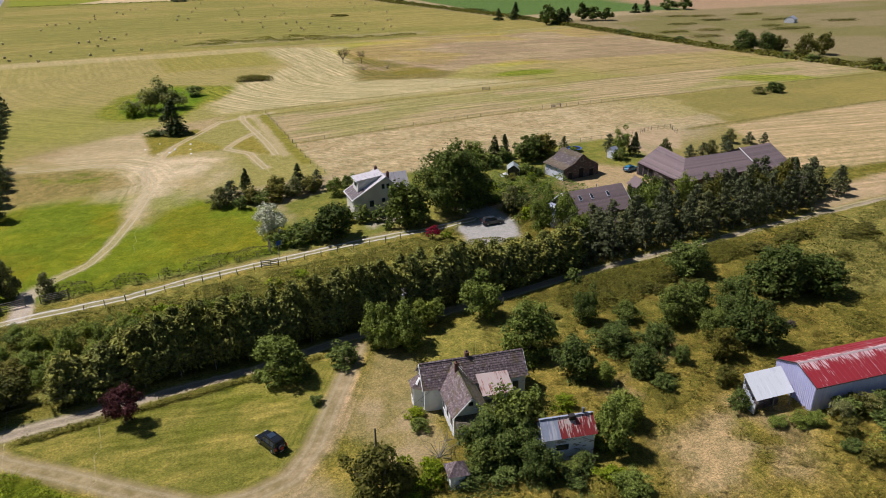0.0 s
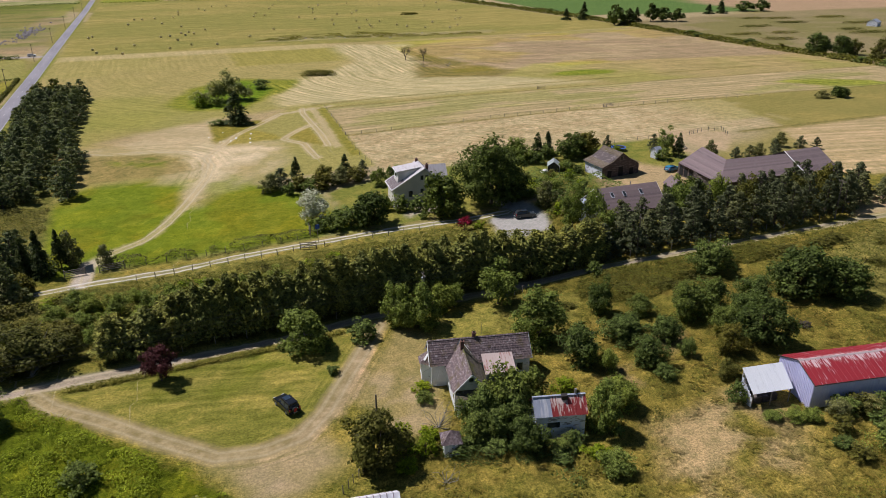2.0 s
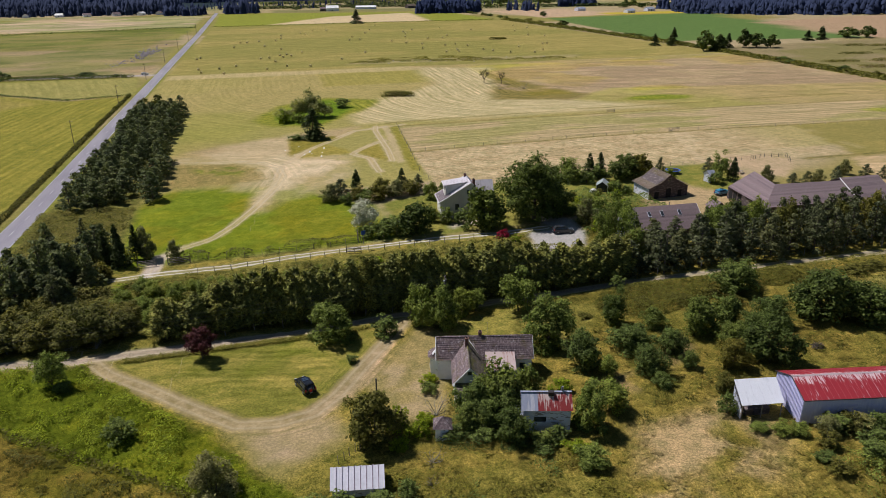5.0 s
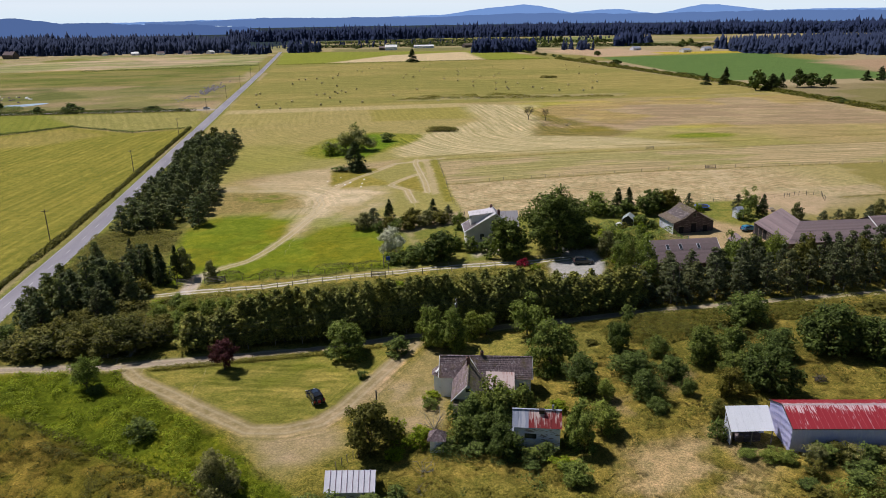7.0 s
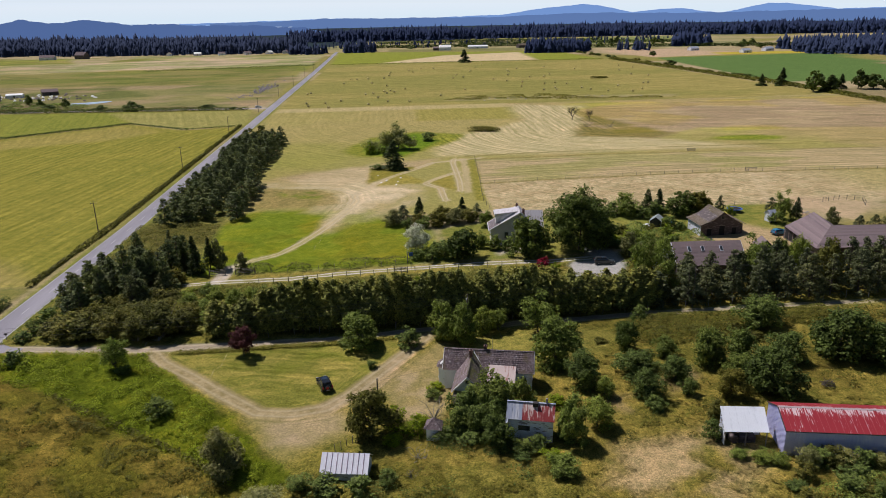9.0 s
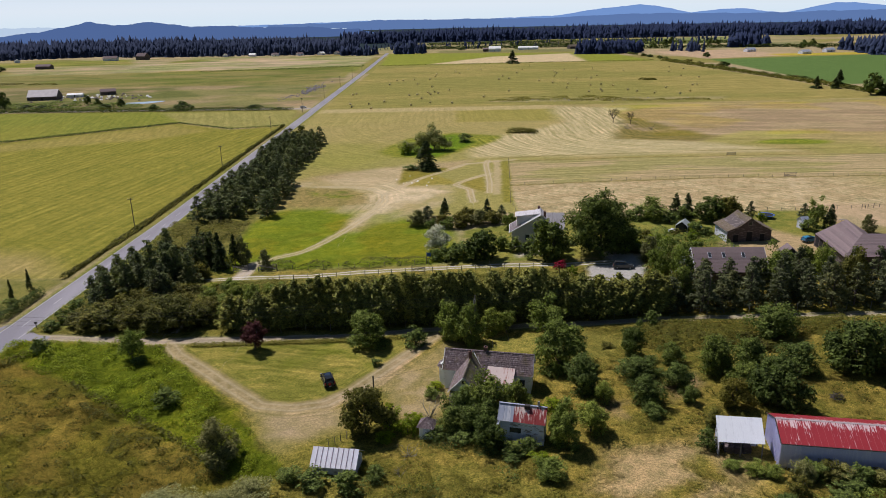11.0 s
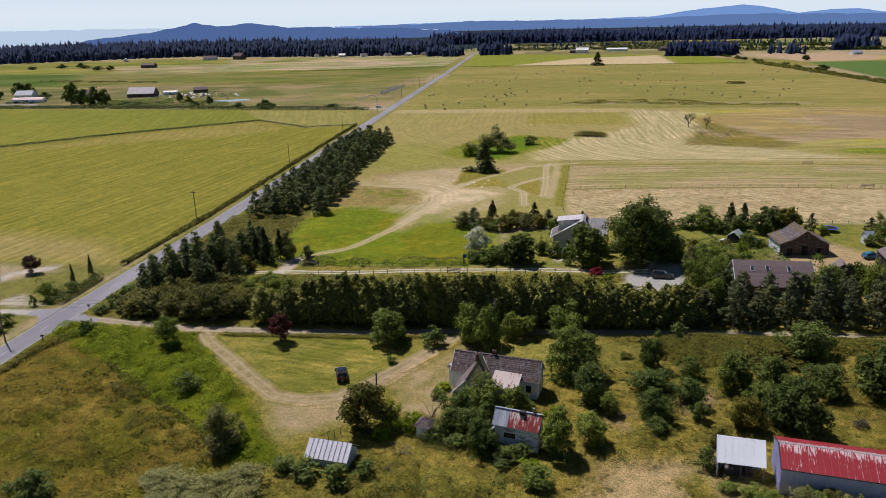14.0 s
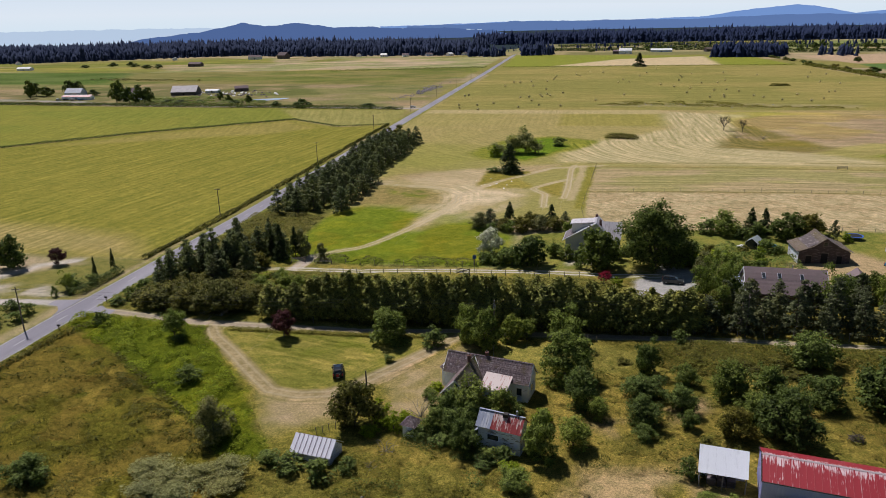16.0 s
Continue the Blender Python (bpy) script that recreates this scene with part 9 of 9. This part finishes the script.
def fallen_snag(x, y, turn, length, seed, label):
    """A bare dead shrub or log, pale and forked."""
    rng = rng_of(seed)
    ob = thing("dead_shrub", pose(x, y, lay(x, y), 0, 0, turn), label, "shrub")
    bm = bmesh.new()
    for k in range(14):
        a, up = rng.random() * 6.28, rng.uniform(0.25, 1.0)
        tip = Vector((math.cos(a) * (1 - up * 0.5), math.sin(a) * (1 - up * 0.5), up)) * length * rng.uniform(0.6, 1.0)
        mid = tip * 0.5 + Vector((rng.normal(), rng.normal(), rng.normal())) * 0.12 * length
        rod(bm, (0, 0, -0.1), mid, 0.05, 0.03, 5)
        rod(bm, mid, tip, 0.03, 0.012, 4)
    part("twig", bm, BARK_PALE, ob)


fallen_snag(-14.2, -23.4, 0, 2.6, 51, "bare grey dead shrub in tall grass")
fallen_snag(-15.0, -27.6, 0, 1.6, 52, "bare grey dead shrub in tall grass")
fallen_snag(-11.4, -13.6, 0, 4.6, 53, "bare dead limbs rising from leafy trees")
fallen_snag(-62.0, 19.6, 0, 3.0, 54, "bare dead branches at the thicket's foot")
fallen_snag(-66.0, 19.8, 0, 2.6, 55, "bare dead branches at the thicket's foot")
fallen_snag(86.0, 262.0, 0, 4.4, 56, "bare dead tree in the mown field")
fallen_snag(97.5, 259.0, 0, 4.0, 57, "bare dead tree in the mown field")


def log(x, y, turn, length, label):
    ob = tagged(part("log", rod(bmesh.new(), (0, 0, 0.15), (length, 0, 0.3), 0.2, 0.15, 10), BARK_PALE), label, "log")
    ob.matrix_world = pose(x, y, lay(x, y), 0, 0, turn)


log(-15.6, -36.0, 60, 2.6, "pale bare log lying in the grass")


def flat_heap(name, x, y, w, d, h, count, label, material, seed):
    """Scattered stones or rubbish, too many to count."""
    rng = rng_of(seed)
    vs, fs = [], []
    for k in range(count):
        px, py = x + rng.normal() * w, y + rng.normal() * d
        s = rng.uniform(0.3, 1.2) * h
        corners = [(-1, -1, 0), (1, -1, 0), (1, 1, 0), (-1, 1, 0), (-0.6, -0.7, 1), (0.7, -0.6, 1), (0.6, 0.7, 1), (-0.7, 0.6, 1)]
        base = len(vs)
        a = rng.random() * 6.28
        for cx, cy, cz in corners:
            vs.append((px + (cx * math.cos(a) - cy * math.sin(a)) * s, py + (cx * math.sin(a) + cy * math.cos(a)) * s, lay(px, py) - 0.1 + cz * s * rng.uniform(0.8, 1.3)))
        fs += [(base + i, base + j, base + m, base + n) for i, j, m, n in ((4, 5, 6, 7), (0, 1, 5, 4), (1, 2, 6, 5), (2, 3, 7, 6), (3, 0, 4, 7))]
    return tagged(new(name, mesh_of(name, vs, fs, material)), label, "heap", kind="stuff")


STONE = plain("rubble", (0.20, 0.18, 0.195), 0.9, vary=0.4, size=1.2)
flat_heap("rubble_heap", -123, 515, 3, 24, 0.75, 170, "long grey-purple rubble heap near the far road", STONE, 71)
flat_heap("rubble_heap", -132, 455, 3, 14, 0.6, 40, "scattered junk near the far side road", STONE, 72)
flat_heap("farm_clutter", -300, 478, 26, 12, 0.9, 90, "scattered dark farm clutter beside the grey barn", DARK_SIDING, 73)
flat_heap("farm_clutter", -290, 486, 24, 10, 0.9, 40, "pale farm clutter and old machines beside the barn", WHITE_TRIM, 76)
flat_heap("farm_clutter", -355, 440, 9, 8, 0.9, 34, "pale farm clutter between trees and barn", SHABBY_SIDING, 77)
flat_heap("field_stones", -20, 148, 4, 5, 0.35, 12, "pale stones beside the field track", WHITE_TRIM, 74)
flat_heap("field_stones", 110, 396, 40, 6, 0.5, 22, "pale stones and scrub in the hay field's hollow", BARK_PALE, 75)

POND = Nodes("pond_water", 0.06, 0.0, 0.6).color((0.10, 0.14, 0.19)).mat
bm = bmesh.new()
ringv = [bm.verts.new((-238 + math.cos(a) * 13 * (1 + 0.2 * math.sin(3 * a)), 436 + math.sin(a) * 11 * (1 + 0.3 * math.sin(2 * a + 1)) + math.cos(a) * 4, lay(-238, 436) + 0.12)) for a in [k * 2 * math.pi / 28 for k in range(28)]]
bm.faces.new(ringv)
tagged(part("pond", bm, POND), "small still pond reflecting the sky", "pond", kind="structure")


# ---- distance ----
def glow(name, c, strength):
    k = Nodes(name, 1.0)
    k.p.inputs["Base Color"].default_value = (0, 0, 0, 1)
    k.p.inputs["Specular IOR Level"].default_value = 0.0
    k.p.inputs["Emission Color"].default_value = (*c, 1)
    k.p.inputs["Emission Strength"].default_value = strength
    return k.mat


def ridge(name, label, far, heights, material, low=-30.0, seed=1):
    """A far ridge: heights at bearings in degrees (left of +y is positive), drawn as a curved solid wall of land."""
    rng = rng_of(seed)
    b = np.arange(heights[-1][0], heights[0][0], 0.12)
    hs = np.interp(b, [p[0] for p in heights[::-1]], [p[1] for p in heights[::-1]])
    hs = hs + (fbm(b * 10, b * 0, 9, seed) - 0.5) * 7 + rng.normal(size=len(b)) * 0.4
    a = np.radians(b)
    top = np.stack([-np.sin(a) * far, np.cos(a) * far, hs], 1)
    foot = np.stack([-np.sin(a) * (far - 160), np.cos(a) * (far - 160), np.full(len(b), low)], 1)
    back = np.stack([-np.sin(a) * (far + 60), np.cos(a) * (far + 60), np.full(len(b), low)], 1)
    n = len(b)
    i = np.arange(n - 1)
    f = np.concatenate([np.stack([i, i + 1, n + i + 1, n + i], 1), np.stack([i + 1, i, 2 * n + i, 2 * n + i + 1], 1)])
    ob = new(name, mesh_of(name, np.concatenate([top, foot, back]), f, material))
    return tagged(ob, label, "backdrop", kind="structure")


# Hills and sea glow in flat blues: the distance haze is their emission colour.
HAZY_HILL_NEAR = glow("hazy_hill_near", (0.082, 0.142, 0.330), 1.0)
HAZY_HILL_FAR = glow("hazy_hill_far", (0.180, 0.310, 0.640), 1.0)
HAZY_HILL_MID = glow("hazy_hill_mid", (0.115, 0.195, 0.420), 1.0)
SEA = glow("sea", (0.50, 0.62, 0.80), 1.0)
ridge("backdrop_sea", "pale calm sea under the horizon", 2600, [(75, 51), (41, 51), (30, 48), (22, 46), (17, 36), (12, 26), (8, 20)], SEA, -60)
ridge("backdrop_far_hills", "haze-blue far hills beyond the forest", 4500,
      [(16, 26), (11.2, 30), (7.6, 36), (3.7, 38), (-0.3, 34), (-2.7, 28), (-5.2, 41), (-8.4, 42), (-10.1, 61), (-12.5, 82), (-13.8, 91), (-14.9, 98), (-16.0, 90), (-17.2, 71), (-18.6, 45), (-19.6, 52), (-20.6, 60), (-22.2, 63), (-24.0, 42), (-24.8, 36), (-26.1, 52), (-28.1, 82), (-29.3, 81), (-30.9, 66), (-32.5, 46), (-35.2, 50), (-60, 50)], HAZY_HILL_FAR, -40, 2)
ridge("backdrop_mid_hills", "haze-blue wooded ridges before the far hills", 3600,
      [(14, 30), (11, 34), (8, 36), (5.5, 43), (2, 42), (-2, 40), (-8, 38), (-11, 45), (-16, 48), (-20, 45), (-24, 41), (-28, 44), (-33, 47), (-40, 44), (-60, 42)], HAZY_HILL_MID, -40, 5)
ridge("backdrop_near_hill", "dark haze-blue wooded hill beside the sea", 2450,
      [(38, -12), (35.5, 8), (33.5, 22), (31.6, 30), (30.0, 36), (28.6, 48), (26.8, 61), (26.0, 58), (25.2, 51), (24.2, 52), (22.6, 58), (21.4, 51), (20.4, 42), (18.7, 40), (16.7, 40), (14.9, 35), (11, 31), (7, 20), (4, -12)], HAZY_HILL_NEAR, -40, 3)


def sky_backdrop():
    """Pale hazy sky low over the horizon."""
    k = Nodes("low_sky", 1.0, spec=0.0)
    split = k.n.new("ShaderNodeSeparateXYZ")
    k.link(k.where, split.inputs[0])
    c = k.ramp(k.span(split.outputs[2], 30, 420), [(0.0, (0.70, 0.82, 0.93)), (0.25, (0.76, 0.84, 0.94)), (1.0, (0.62, 0.75, 0.92))])
    k.p.inputs["Base Color"].default_value = (0, 0, 0, 1)
    k.link(c, k.p.inputs["Emission Color"])
    k.p.inputs["Emission Strength"].default_value = 1.0
    b = np.radians(np.arange(-80, 81, 2.0))
    low = np.stack([-np.sin(b) * 4850, np.cos(b) * 4850, np.full(len(b), -60.0)], 1)
    high = np.stack([-np.sin(b) * 4850, np.cos(b) * 4850, np.full(len(b), 520.0)], 1)
    n = len(b)
    i = np.arange(n - 1)
    f = np.stack([i, i + 1, n + i + 1, n + i], 1)
    tagged(new("backdrop_sky", mesh_of("backdrop_sky", np.concatenate([low, high]), f, k.mat)), "pale hazy blue sky above the horizon", "sky", kind="structure")


sky_backdrop()
